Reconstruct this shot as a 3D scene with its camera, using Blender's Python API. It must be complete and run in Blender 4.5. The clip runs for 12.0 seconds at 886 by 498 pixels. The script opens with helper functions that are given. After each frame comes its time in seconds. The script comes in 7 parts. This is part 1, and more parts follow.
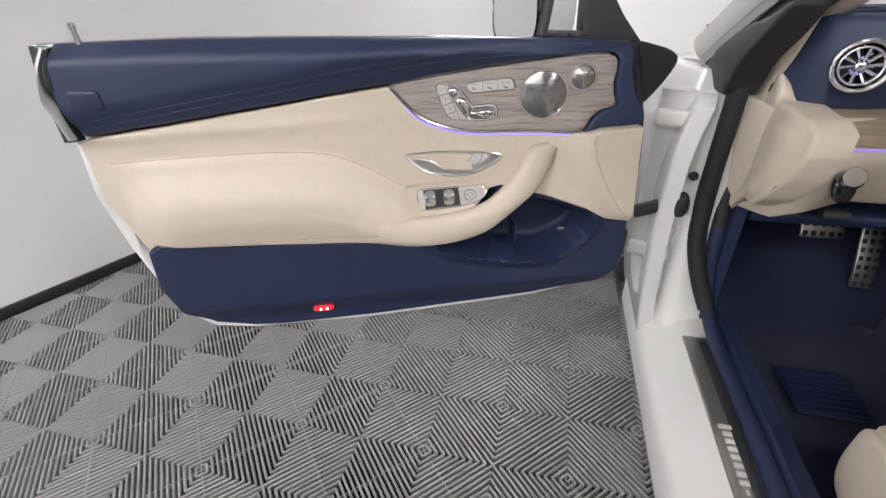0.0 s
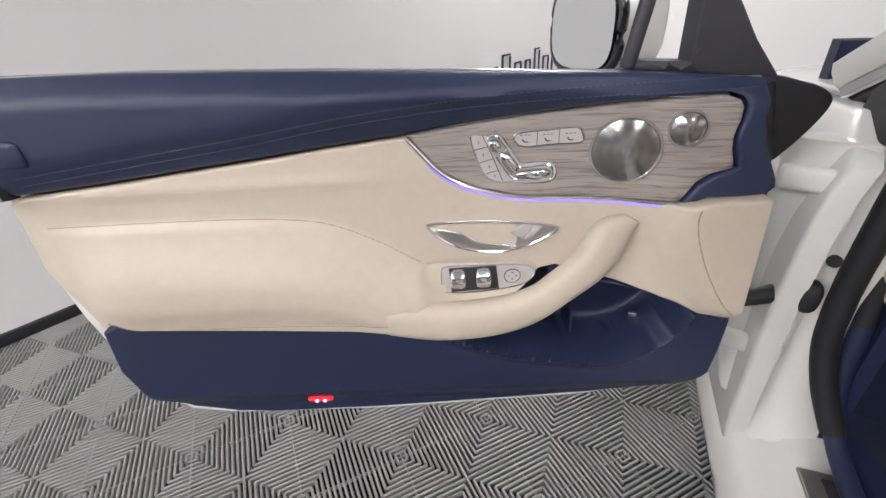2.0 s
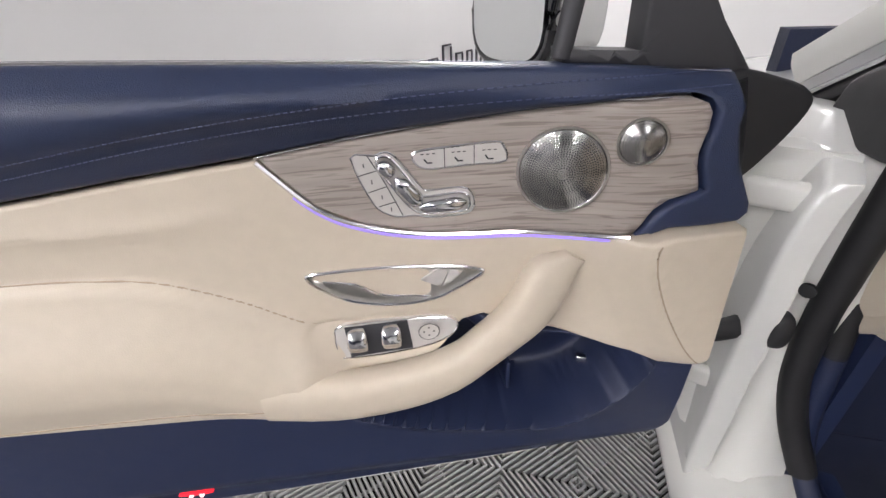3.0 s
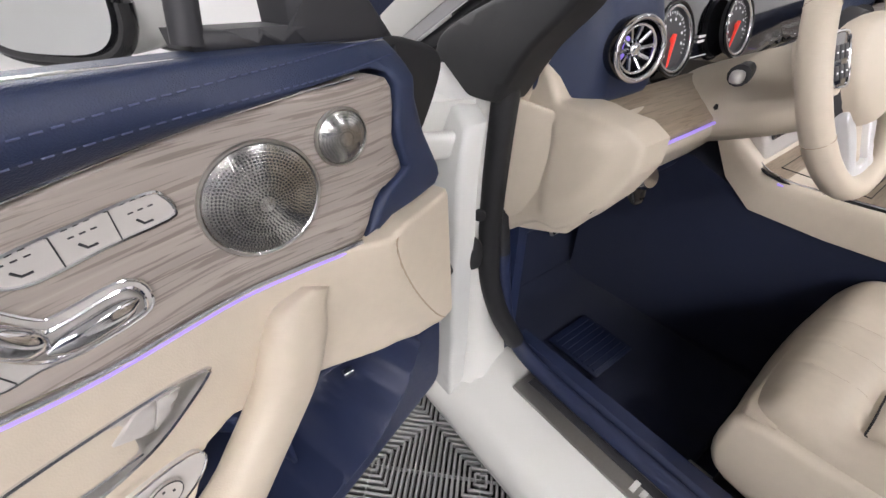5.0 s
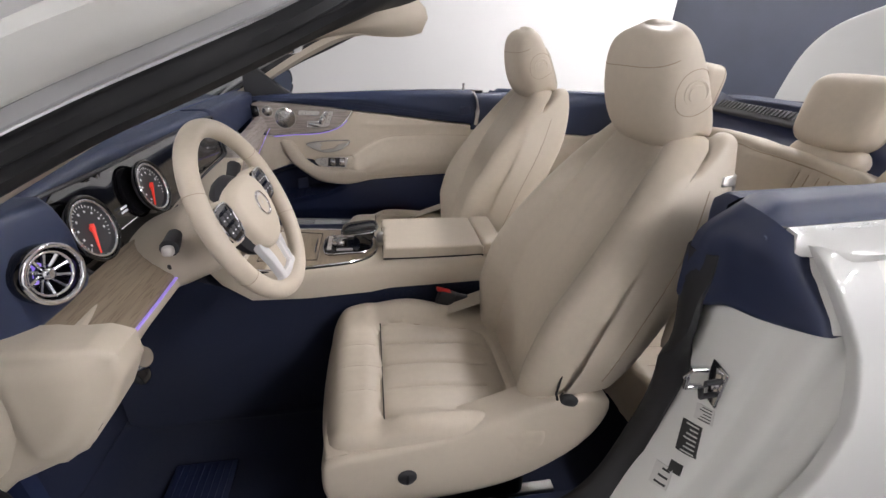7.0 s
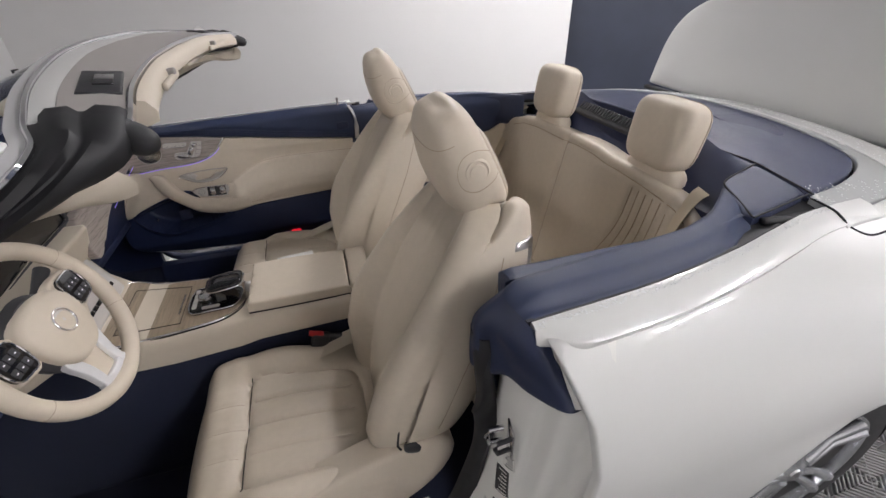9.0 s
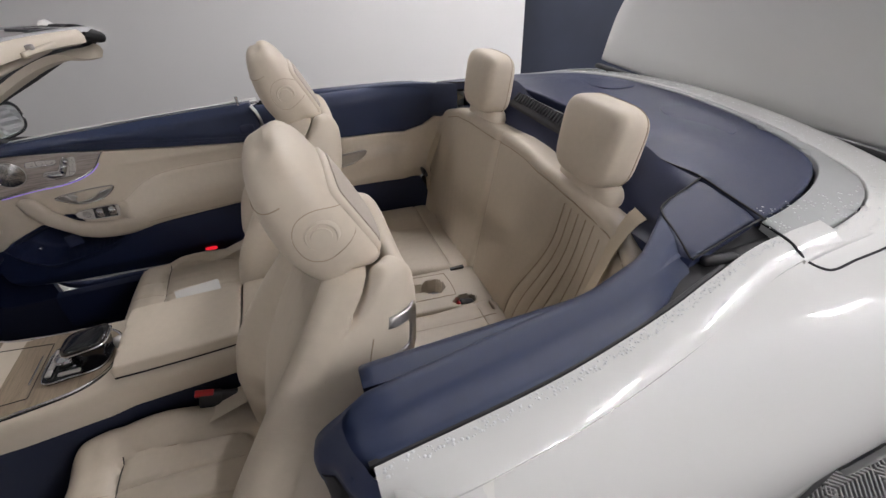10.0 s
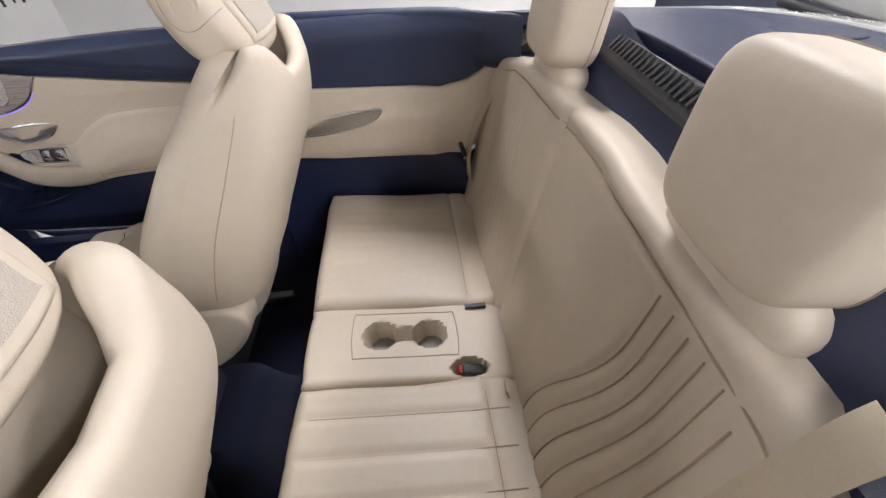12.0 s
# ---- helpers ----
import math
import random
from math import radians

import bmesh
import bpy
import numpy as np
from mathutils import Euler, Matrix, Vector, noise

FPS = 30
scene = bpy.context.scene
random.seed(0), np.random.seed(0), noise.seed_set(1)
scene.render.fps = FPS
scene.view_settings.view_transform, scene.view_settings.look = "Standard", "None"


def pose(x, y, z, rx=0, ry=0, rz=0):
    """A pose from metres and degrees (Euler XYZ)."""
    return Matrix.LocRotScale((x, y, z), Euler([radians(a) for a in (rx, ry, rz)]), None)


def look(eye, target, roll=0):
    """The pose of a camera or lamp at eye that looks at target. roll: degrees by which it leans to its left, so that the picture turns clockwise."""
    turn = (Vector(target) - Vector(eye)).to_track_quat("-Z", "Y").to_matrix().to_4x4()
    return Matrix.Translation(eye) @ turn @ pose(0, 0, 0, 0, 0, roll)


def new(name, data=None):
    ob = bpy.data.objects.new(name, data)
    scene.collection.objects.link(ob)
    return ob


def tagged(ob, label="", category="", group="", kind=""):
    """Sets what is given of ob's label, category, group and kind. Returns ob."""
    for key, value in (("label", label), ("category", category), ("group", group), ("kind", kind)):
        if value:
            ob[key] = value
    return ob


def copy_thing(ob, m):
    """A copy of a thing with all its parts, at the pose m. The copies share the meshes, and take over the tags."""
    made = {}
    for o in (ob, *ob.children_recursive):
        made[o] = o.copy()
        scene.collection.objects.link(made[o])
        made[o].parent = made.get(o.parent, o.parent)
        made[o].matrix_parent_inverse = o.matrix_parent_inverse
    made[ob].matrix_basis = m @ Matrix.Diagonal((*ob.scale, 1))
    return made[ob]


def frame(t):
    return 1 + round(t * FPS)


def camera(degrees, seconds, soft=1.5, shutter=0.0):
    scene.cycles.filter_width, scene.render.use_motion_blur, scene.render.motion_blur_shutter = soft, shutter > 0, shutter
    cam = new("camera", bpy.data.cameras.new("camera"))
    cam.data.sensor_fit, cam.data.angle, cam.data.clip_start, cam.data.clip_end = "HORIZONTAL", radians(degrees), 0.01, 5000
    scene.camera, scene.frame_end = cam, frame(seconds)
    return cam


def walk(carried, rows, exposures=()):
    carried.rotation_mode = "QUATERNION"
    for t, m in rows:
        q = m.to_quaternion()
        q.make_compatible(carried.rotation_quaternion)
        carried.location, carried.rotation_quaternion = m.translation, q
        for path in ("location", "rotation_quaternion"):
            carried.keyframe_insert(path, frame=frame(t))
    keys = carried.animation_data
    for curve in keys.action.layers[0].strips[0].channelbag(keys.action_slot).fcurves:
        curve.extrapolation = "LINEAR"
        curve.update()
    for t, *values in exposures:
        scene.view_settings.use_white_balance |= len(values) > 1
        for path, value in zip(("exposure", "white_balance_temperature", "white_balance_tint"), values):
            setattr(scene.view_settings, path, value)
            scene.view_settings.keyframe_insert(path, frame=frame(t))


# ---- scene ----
cam = camera(92.7, 12.0)
PATH = [
    (0, (-1.176, -0.878, 1.175), (-1.652, 0.777, 0.158), -2.9),
    (0.5, (-1.238, -0.756, 1.192), (-1.855, 0.868, 0.202), -3.6),
    (1, (-1.241, -0.704, 1.194), (-1.887, 0.907, 0.201), -3.4),
    (1.5, (-1.239, -0.668, 1.196), (-1.903, 0.931, 0.195), -3.6),
    (2, (-1.238, -0.613, 1.191), (-1.883, 0.993, 0.189), -3.4),
    (2.5, (-1.229, -0.528, 1.182), (-1.791, 1.1, 0.165), -2.8),
    (2.7, (-1.22, -0.486, 1.174), (-1.744, 1.149, 0.149), -2.7),
    (4.3, (-1.273, -0.299, 1.157), (-0.96, 1.309, 0.009), -0.7),
    (4.5, (-1.271, -0.299, 1.153), (-0.799, 1.262, -0.003), -0.5),
    (5, (-1.267, -0.308, 1.161), (-0.291, 0.987, -0.01), 0.2),
    (5.5, (-1.268, -0.378, 1.213), (0.242, 0.331, 0.109), 1.7),
    (6, (-1.269, -0.433, 1.277), (0.486, -0.346, 0.323), 2.4),
    (6.5, (-1.266, -0.418, 1.327), (0.519, -0.632, 0.452), 2.2),
    (6.7, (-1.262, -0.402, 1.336), (0.517, -0.671, 0.464), 2.3),
    (8.3, (-1.252, -0.431, 1.414), (0.44, -0.85, 0.434), 1.3),
    (8.5, (-1.246, -0.486, 1.461), (0.426, -0.925, 0.456), 0.3),
    (9, (-1.236, -0.715, 1.576), (0.393, -1.187, 0.517), -1.3),
    (9.5, (-1.209, -0.909, 1.604), (0.376, -1.414, 0.493), -2.4),
    (10, (-1.051, -0.996, 1.602), (0.483, -1.52, 0.43), -2.8),
    (10.5, (-0.889, -1.072, 1.567), (0.591, -1.567, 0.317), -2.8),
    (11, (-0.767, -1.173, 1.527), (0.676, -1.605, 0.211), -2.7),
    (11.5, (-0.628, -1.307, 1.455), (0.798, -1.568, 0.077), -4.7),
    (12, (-0.55, -1.351, 1.408), (0.948, -1.439, 0.086), -3.3),
]
walk(cam, [(t, look(eye, target, roll)) for t, eye, target, roll in PATH],
     exposures=[(0, -0.35), (2.5, -0.38), (4.5, -0.25), (5.5, -0.20), (6.0, -0.28), (6.5, -0.45), (8.5, -0.58), (9.5, -1.0), (10.0, -1.0), (10.5, -0.95), (11.2, -0.76), (12.0, -0.32)])


# ---------------------------------------------------------------- world, lamps
world = bpy.data.worlds.new("world")
scene.world = world
world.use_nodes = True
world.node_tree.nodes["Background"].inputs[0].default_value = (0.9, 0.95, 1.0, 1)
world.node_tree.nodes["Background"].inputs[1].default_value = 0.02

ROOM = Matrix.Rotation(radians(-20.3), 4, "Z")      # the room stands askew to the car
ROOM_X0, ROOM_X1, ROOM_Y0, ROOM_Y1, ROOM_H = -3.36, 3.89, -9.9, 4.0, 3.5
CX = 0.04                                            # the car's middle plane


# ---------------------------------------------------------------- materials
def material(name, color, rough=0.5, metal=0.0, coat=0.0, var=0.06, scale=30.0, bump=0.0, bump_scale=300.0,
             emit=None, strength=0.0, sheen=0.0, wide=3.0, spec=0.5):
    m = bpy.data.materials.new(name)
    m.use_nodes = True
    n, l = m.node_tree.nodes, m.node_tree.links
    b = n["Principled BSDF"]
    b.inputs["Base Color"].default_value = (*color, 1)
    b.inputs["Roughness"].default_value = rough
    b.inputs["Metallic"].default_value = metal
    b.inputs["Coat Weight"].default_value = coat
    b.inputs["Coat Roughness"].default_value = 0.04
    b.inputs["Sheen Weight"].default_value = sheen
    b.inputs["Specular IOR Level"].default_value = spec
    tc = n.new("ShaderNodeTexCoord")
    if var:
        fine = n.new("ShaderNodeTexNoise")
        fine.inputs["Scale"].default_value = scale
        fine.inputs["Detail"].default_value = 6
        broad = n.new("ShaderNodeTexNoise")
        broad.inputs["Scale"].default_value = wide
        l.new(tc.outputs["Object"], fine.inputs["Vector"])
        l.new(tc.outputs["Object"], broad.inputs["Vector"])
        both = n.new("ShaderNodeMath")
        both.operation = "ADD"
        l.new(fine.outputs["Fac"], both.inputs[0])
        l.new(broad.outputs["Fac"], both.inputs[1])
        ramp = n.new("ShaderNodeMapRange")
        ramp.inputs["From Min"].default_value, ramp.inputs["From Max"].default_value = 0.6, 1.4
        ramp.inputs["To Min"].default_value, ramp.inputs["To Max"].default_value = 1 - var, 1 + var
        l.new(both.outputs[0], ramp.inputs["Value"])
        mix = n.new("ShaderNodeVectorMath")
        mix.operation = "SCALE"
        mix.inputs[0].default_value = color
        l.new(ramp.outputs[0], mix.inputs["Scale"])
        l.new(mix.outputs[0], b.inputs["Base Color"])
        rr = n.new("ShaderNodeMapRange")
        rr.inputs["From Min"].default_value, rr.inputs["From Max"].default_value = 0.6, 1.4
        rr.inputs["To Min"].default_value, rr.inputs["To Max"].default_value = rough * 0.88, min(1, rough * 1.12)
        l.new(both.outputs[0], rr.inputs["Value"])
        l.new(rr.outputs[0], b.inputs["Roughness"])
    if bump:
        tex = n.new("ShaderNodeTexVoronoi")
        tex.inputs["Scale"].default_value = bump_scale
        l.new(tc.outputs["Object"], tex.inputs["Vector"])
        bp = n.new("ShaderNodeBump")
        bp.inputs["Strength"].default_value = bump
        bp.inputs["Distance"].default_value = 0.001
        l.new(tex.outputs["Distance"], bp.inputs["Height"])
        l.new(bp.outputs[0], b.inputs["Normal"])
    if emit:
        b.inputs["Emission Color"].default_value = (*emit, 1)
        b.inputs["Emission Strength"].default_value = strength
    return m


def wood(name, light, dark, stretch, rough):
    """Open-pore wood: broad figure, and thin dark pores along the grain."""
    m = material(name, light, rough, coat=0.30, var=0)
    n, l = m.node_tree.nodes, m.node_tree.links
    n["Principled BSDF"].inputs["Coat Roughness"].default_value = 0.12
    tc = n.new("ShaderNodeTexCoord")

    def grain(k, scale, detail, twist):
        mp = n.new("ShaderNodeMapping")
        mp.inputs["Scale"].default_value = [c * k for c in stretch]
        l.new(tc.outputs["Object"], mp.inputs["Vector"])
        t = n.new("ShaderNodeTexNoise")
        t.inputs["Scale"].default_value, t.inputs["Detail"].default_value, t.inputs["Distortion"].default_value = scale, detail, twist
        l.new(mp.outputs[0], t.inputs["Vector"])
        return t.outputs["Fac"]
    broad, pores = grain(0.45, 4.0, 4, 0.5), grain(1.0, 6.0, 7, 0.9)
    cr = n.new("ShaderNodeValToRGB")
    cr.color_ramp.elements[0].position, cr.color_ramp.elements[1].position = 0.40, 0.47
    cr.color_ramp.elements[0].color, cr.color_ramp.elements[1].color = (*dark, 1), (*light, 1)
    l.new(pores, cr.inputs[0])
    mr = n.new("ShaderNodeMapRange")
    mr.inputs["From Min"].default_value, mr.inputs["From Max"].default_value = 0.3, 0.7
    mr.inputs["To Min"].default_value, mr.inputs["To Max"].default_value = 0.82, 1.10
    l.new(broad, mr.inputs["Value"])
    mix = n.new("ShaderNodeVectorMath")
    mix.operation = "SCALE"
    l.new(cr.outputs[0], mix.inputs[0])
    l.new(mr.outputs[0], mix.inputs["Scale"])
    l.new(mix.outputs[0], n["Principled BSDF"].inputs["Base Color"])
    bp = n.new("ShaderNodeBump")
    bp.inputs["Strength"].default_value, bp.inputs["Distance"].default_value = 0.25, 0.001
    l.new(cr.outputs[0], bp.inputs["Height"])
    l.new(bp.outputs[0], n["Principled BSDF"].inputs["Normal"])
    return m


PAINT = material("white_paint", (0.65, 0.65, 0.63), 0.28, coat=0.9, var=0)
# the same white, set lighter to put more light on jambs and pillars
PAINT_BRIGHT = material("white_paint_brightened", (0.72, 0.715, 0.68), 0.36, coat=0.3, var=0)
CREAM = material("cream_leather", (0.570, 0.498, 0.402), 0.46, var=0.05, scale=60, bump=0.13, bump_scale=760)
CREAM_P = material("cream_plastic", (0.572, 0.503, 0.408), 0.48, var=0.03, scale=60, bump=0.12, bump_scale=1500)
# seam thread, darkened to carry the shade of the grooves it lies in
SEAM = material("cream_thread_shade", (0.40, 0.32, 0.235), 0.8, var=0.05, scale=300)
GAP = material("dark_joint", (0.010, 0.010, 0.012), 0.8, var=0.05)
MESH = material("cream_mesh", (0.44, 0.39, 0.33), 0.7, var=0.06, scale=200, bump=0.6, bump_scale=700)
NAVY = material("navy_leather", (0.017, 0.027, 0.067), 0.46, var=0.10, scale=60, bump=0.3, bump_scale=900)
NAVY_P = material("navy_plastic", (0.012, 0.019, 0.054), 0.5, var=0.08, scale=60, bump=0.15, bump_scale=1500)
NAVY_S = material("navy_thread", (0.075, 0.088, 0.17), 0.7, var=0.05, scale=300)
CARPET = material("navy_carpet", (0.006, 0.011, 0.036), 0.95, var=0.25, scale=250, bump=0.9, bump_scale=900, sheen=0.08)
RUBBER = material("black_rubber", (0.012, 0.012, 0.014), 0.6, var=0.15, scale=40)
BLACK = material("gloss_black", (0.006, 0.006, 0.008), 0.08, coat=0.6, var=0)
PLASTIC = material("dark_plastic", (0.03, 0.03, 0.034), 0.5, var=0.08, scale=80)
CHROME = material("chrome", (0.78, 0.78, 0.80), 0.12, metal=1.0, var=0.02)
SATIN = material("satin_silver_lacquer", (0.56, 0.535, 0.51), 0.36, metal=0.25, var=0.04, scale=120)
SILVER = material("satin_metal", (0.62, 0.61, 0.60), 0.32, metal=1.0, var=0.05, scale=120)
FORK = material("bright_satin_lacquer", (0.76, 0.76, 0.77), 0.30, metal=0.35, var=0.03, scale=120)
STEEL = material("brushed_steel", (0.55, 0.53, 0.50), 0.35, metal=1.0, var=0.08, scale=150)
ALLOY = material("wheel_alloy", (0.60, 0.61, 0.63), 0.25, metal=0.9, var=0.05, scale=20)
TYRE = material("tyre_rubber", (0.018, 0.018, 0.019), 0.75, var=0.15, scale=60, bump=0.2, bump_scale=200)
ASH = wood("grey_ash_wood", (0.355, 0.310, 0.280), (0.235, 0.200, 0.180), (2.2, 2.2, 52.0), 0.42)
ASH_DASH = wood("brown_ash_wood", (0.31, 0.245, 0.175), (0.245, 0.19, 0.132), (3.0, 60.0, 46.0), 0.42)
WALL = material("white_wall", (0.83, 0.822, 0.81), 0.45, var=0.02, scale=2.0, wide=0.5)
DARKWALL = material("dark_blue_wall", (0.035, 0.042, 0.065), 0.35, var=0.1, scale=3)
CEIL = material("ceiling_grey", (0.60, 0.60, 0.60), 0.8, var=0.02, scale=4)
TILE = material("grey_tile", (0.245, 0.243, 0.240), 0.42, var=0.10, scale=14, wide=1.2, spec=0.4)
# near-black base: shade in the grooves between ribs, put into the colour
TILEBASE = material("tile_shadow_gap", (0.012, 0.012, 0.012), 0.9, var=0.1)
BASEB = material("black_baseboard", (0.02, 0.02, 0.022), 0.45, var=0.1)
SIGN = material("dark_sign_letters", (0.03, 0.03, 0.035), 0.5, var=0.05)
VIOLET = material("ambient_strip", (0.35, 0.25, 0.8), 0.4, var=0, emit=(0.40, 0.28, 0.95), strength=0.55)
REDLAMP = material("red_lamp", (0.7, 0.02, 0.03), 0.2, var=0, emit=(1.0, 0.02, 0.04), strength=1.6)
REDHOT = material("red_lamp_core", (0.9, 0.6, 0.6), 0.2, var=0, emit=(1.0, 0.55, 0.55), strength=3.0)
REDPLASTIC = material("red_plastic", (0.5, 0.02, 0.02), 0.4, var=0.05)
NEEDLE = material("red_needle", (0.7, 0.03, 0.02), 0.4, var=0, emit=(1.0, 0.08, 0.05), strength=0.35)
DIALWHITE = material("dial_white", (0.8, 0.8, 0.8), 0.4, var=0, emit=(0.9, 0.92, 1.0), strength=0.25)
DIAL = material("dial_grey", (0.045, 0.045, 0.05), 0.35, var=0.05)
LAMP = material("lamp_diffuser", (0.9, 0.9, 0.9), 0.5, var=0, emit=(1.0, 0.97, 1.0), strength=160.0)
PLATE = material("sill_plate_metal", (0.36, 0.35, 0.33), 0.38, metal=0.85, var=0.06, scale=200)
BAND = material("satin_grey_lacquer", (0.42, 0.42, 0.42), 0.35, coat=0.3, var=0.03)
NAVY_D = material("navy_deck_leather", (0.014, 0.020, 0.055), 0.44, var=0.10, scale=60, bump=0.3, bump_scale=900)
RINGLACQUER = material("wet_grey_lacquer", (0.34, 0.35, 0.345), 0.32, coat=0.4, var=0.05, scale=40)
PAPER = material("paper_label", (0.62, 0.61, 0.58), 0.5, var=0.05, scale=300)
INK = material("label_ink", (0.03, 0.03, 0.03), 0.5, var=0.1)
VISOR = material("grey_visor", (0.30, 0.28, 0.265), 0.7, var=0.06, scale=60)
BELT = material("cream_webbing", (0.56, 0.48, 0.36), 0.75, var=0.06, scale=300)

BRUSHED = material("turned_steel", (0.50, 0.49, 0.475), 0.24, metal=1.0, var=0.04, scale=200)
_b = BRUSHED.node_tree.nodes["Principled BSDF"]
_b.inputs["Anisotropic"].default_value, _b.inputs["Anisotropic Rotation"].default_value = 0.85, 0.25
_t = BRUSHED.node_tree.nodes.new("ShaderNodeTangent")
_t.direction_type, _t.axis = "RADIAL", "Z"
BRUSHED.node_tree.links.new(_t.outputs[0], _b.inputs["Tangent"])

GLASS = bpy.data.materials.new("clear_glass")
GLASS.use_nodes = True
GLASS.node_tree.nodes["Principled BSDF"].inputs["Transmission Weight"].default_value = 1.0
GLASS.node_tree.nodes["Principled BSDF"].inputs["Roughness"].default_value = 0.0
GLASS.node_tree.nodes["Principled BSDF"].inputs["IOR"].default_value = 1.03
GLASS.node_tree.nodes["Principled BSDF"].inputs["Base Color"].default_value = (0.93, 0.97, 0.96, 1)
MIRROR = material("mirror_glass", (0.85, 0.87, 0.87), 0.02, metal=1.0, var=0)
DROPS = material("water_drop", (0.75, 0.76, 0.76), 0.05, var=0, coat=0.5)


# ---------------------------------------------------------------- mesh helpers
def thing(name, label, category, group="", kind="", at=(0, 0, 0)):
    ob = new(name)
    ob.location = at
    ob.empty_display_size = 0.05
    return tagged(ob, label, category, group, kind)


def part(name, bm, mat, parent=None, label="", smooth=True, kind=""):
    me = bpy.data.meshes.new(name)
    bmesh.ops.recalc_face_normals(bm, faces=bm.faces[:])
    if smooth:
        for f in bm.faces:
            f.smooth = True
        for e in bm.edges:
            if len(e.link_faces) == 2 and e.calc_face_angle(0) > 0.9:
                e.smooth = False
    bm.to_mesh(me)
    bm.free()
    me.materials.append(mat)
    ob = new(name, me)
    if parent is not None:
        ob.parent = parent
        if parent.type == "EMPTY":
            ob.matrix_parent_inverse = Matrix.Translation(parent.location).inverted()
    return tagged(ob, label, "", "", kind)


def box(sx, sy, sz, m=None, bevel=0.0, seg=2, bm=None):
    bm = bm or bmesh.new()
    r = bmesh.ops.create_cube(bm, size=1.0, matrix=Matrix.Diagonal((sx, sy, sz, 1)))
    if bevel:
        es = list({e for v in r["verts"] for e in v.link_edges})
        r2 = bmesh.ops.bevel(bm, geom=es, offset=bevel, segments=seg, affect="EDGES", profile=0.5)
        vs = list({v for f in r2["faces"] for v in f.verts} | {v for v in r["verts"] if v.is_valid})
    else:
        vs = r["verts"]
    if m is not None:
        bmesh.ops.transform(bm, matrix=m, verts=[v for v in vs if v.is_valid])
    return bm


def at(x, y, z, rx=0, ry=0, rz=0):
    return pose(x, y, z, rx, ry, rz)


def loft(sections, closed=True, caps=True, bm=None):
    bm = bm or bmesh.new()
    rings = [[bm.verts.new(p) for p in s] for s in sections]
    n = len(rings[0])
    for a, b in zip(rings, rings[1:]):
        for i in range(n if closed else n - 1):
            j = (i + 1) % n
            bm.faces.new((a[i], a[j], b[j], b[i]))
    if caps and closed:
        bm.faces.new(rings[0][::-1])
        bm.faces.new(rings[-1])
    return bm


def surface(grid, nu=4, nv=4, closed=False, caps=False, bm=None):
    """A smooth skin through rows of points (rows along v, points along u)."""
    rows = [spline(r, nu, closed) for r in grid]
    cols = list(zip(*rows))
    fine = [spline(list(c), nv) for c in cols]
    return loft([[tuple(c[k]) for c in fine] for k in range(len(fine[0]))], closed=closed, caps=caps, bm=bm)


def spline(pts, n=6, closed=False):
    """A smooth line through points of any dimension."""
    p = [np.array(q, float) for q in pts]
    out, m = [], len(p)
    for i in range(m if closed else m - 1):
        a = p[i - 1] if closed or i else 2 * p[0] - p[1]
        b, c = p[i], p[(i + 1) % m]
        d = p[(i + 2) % m] if closed or i + 2 < m else 2 * p[-1] - p[-2]
        for k in range(n):
            t = k / n
            out.append(0.5 * (2 * b + (c - a) * t + (2 * a - 5 * b + 4 * c - d) * t * t + (3 * b - a - 3 * c + d) * t ** 3))
    if not closed:
        out.append(p[-1])
    return out


def tube(path, r, sides=8, closed=False, bm=None, flat=1.0, up=(0, 0, 1)):
    """A round (or flattened) bar along a line; r: one radius or one a point."""
    path = [Vector(p) for p in path]
    rs = [float(q) for q in r] if hasattr(r, "__len__") else [r] * len(path)
    secs = []
    for i, p in enumerate(path):
        q = path[(i + 1) % len(path)] if closed or i + 1 < len(path) else p
        o = path[i - 1] if closed or i else p
        d = (q - o).normalized()
        s = d.cross(Vector(up))
        s = s.normalized() if s.length > 1e-4 else d.orthogonal().normalized()
        w = s.cross(d).normalized()
        secs.append([p + rs[i] * (math.cos(a) * s + flat * math.sin(a) * w) for a in (2 * math.pi * k / sides for k in range(sides))])
    if closed:
        secs.append(secs[0])
        bm = loft(secs, caps=False, bm=bm)
        bmesh.ops.remove_doubles(bm, verts=bm.verts[:], dist=1e-6)
        return bm
    return loft(secs, bm=bm)


def lathe(profile, m=None, sides=32, bm=None):
    """Turns (radius, height) pairs about the z axis."""
    secs = [[(r * math.cos(a), r * math.sin(a), h) for a in (2 * math.pi * k / sides for k in range(sides))] for r, h in profile]
    fresh = bmesh.new()
    loft(secs, caps=True, bm=fresh)
    if m is not None:
        bmesh.ops.transform(fresh, matrix=m, verts=fresh.verts[:])
    if bm is None:
        return fresh
    tmp = bpy.data.meshes.new("tmp")
    fresh.to_mesh(tmp)
    fresh.free()
    bm.from_mesh(tmp)
    bpy.data.meshes.remove(tmp)
    return bm


def inside(poly, x, y):
    r = np.zeros(len(x), bool)
    n = len(poly)
    for i in range(n):
        x1, y1 = poly[i]
        x2, y2 = poly[(i + 1) % n]
        if y1 == y2:
            continue
        c = ((y1 > y) != (y2 > y)) & (x < (x2 - x1) * (y - y1) / (y2 - y1) + x1)
        r ^= c
    return r


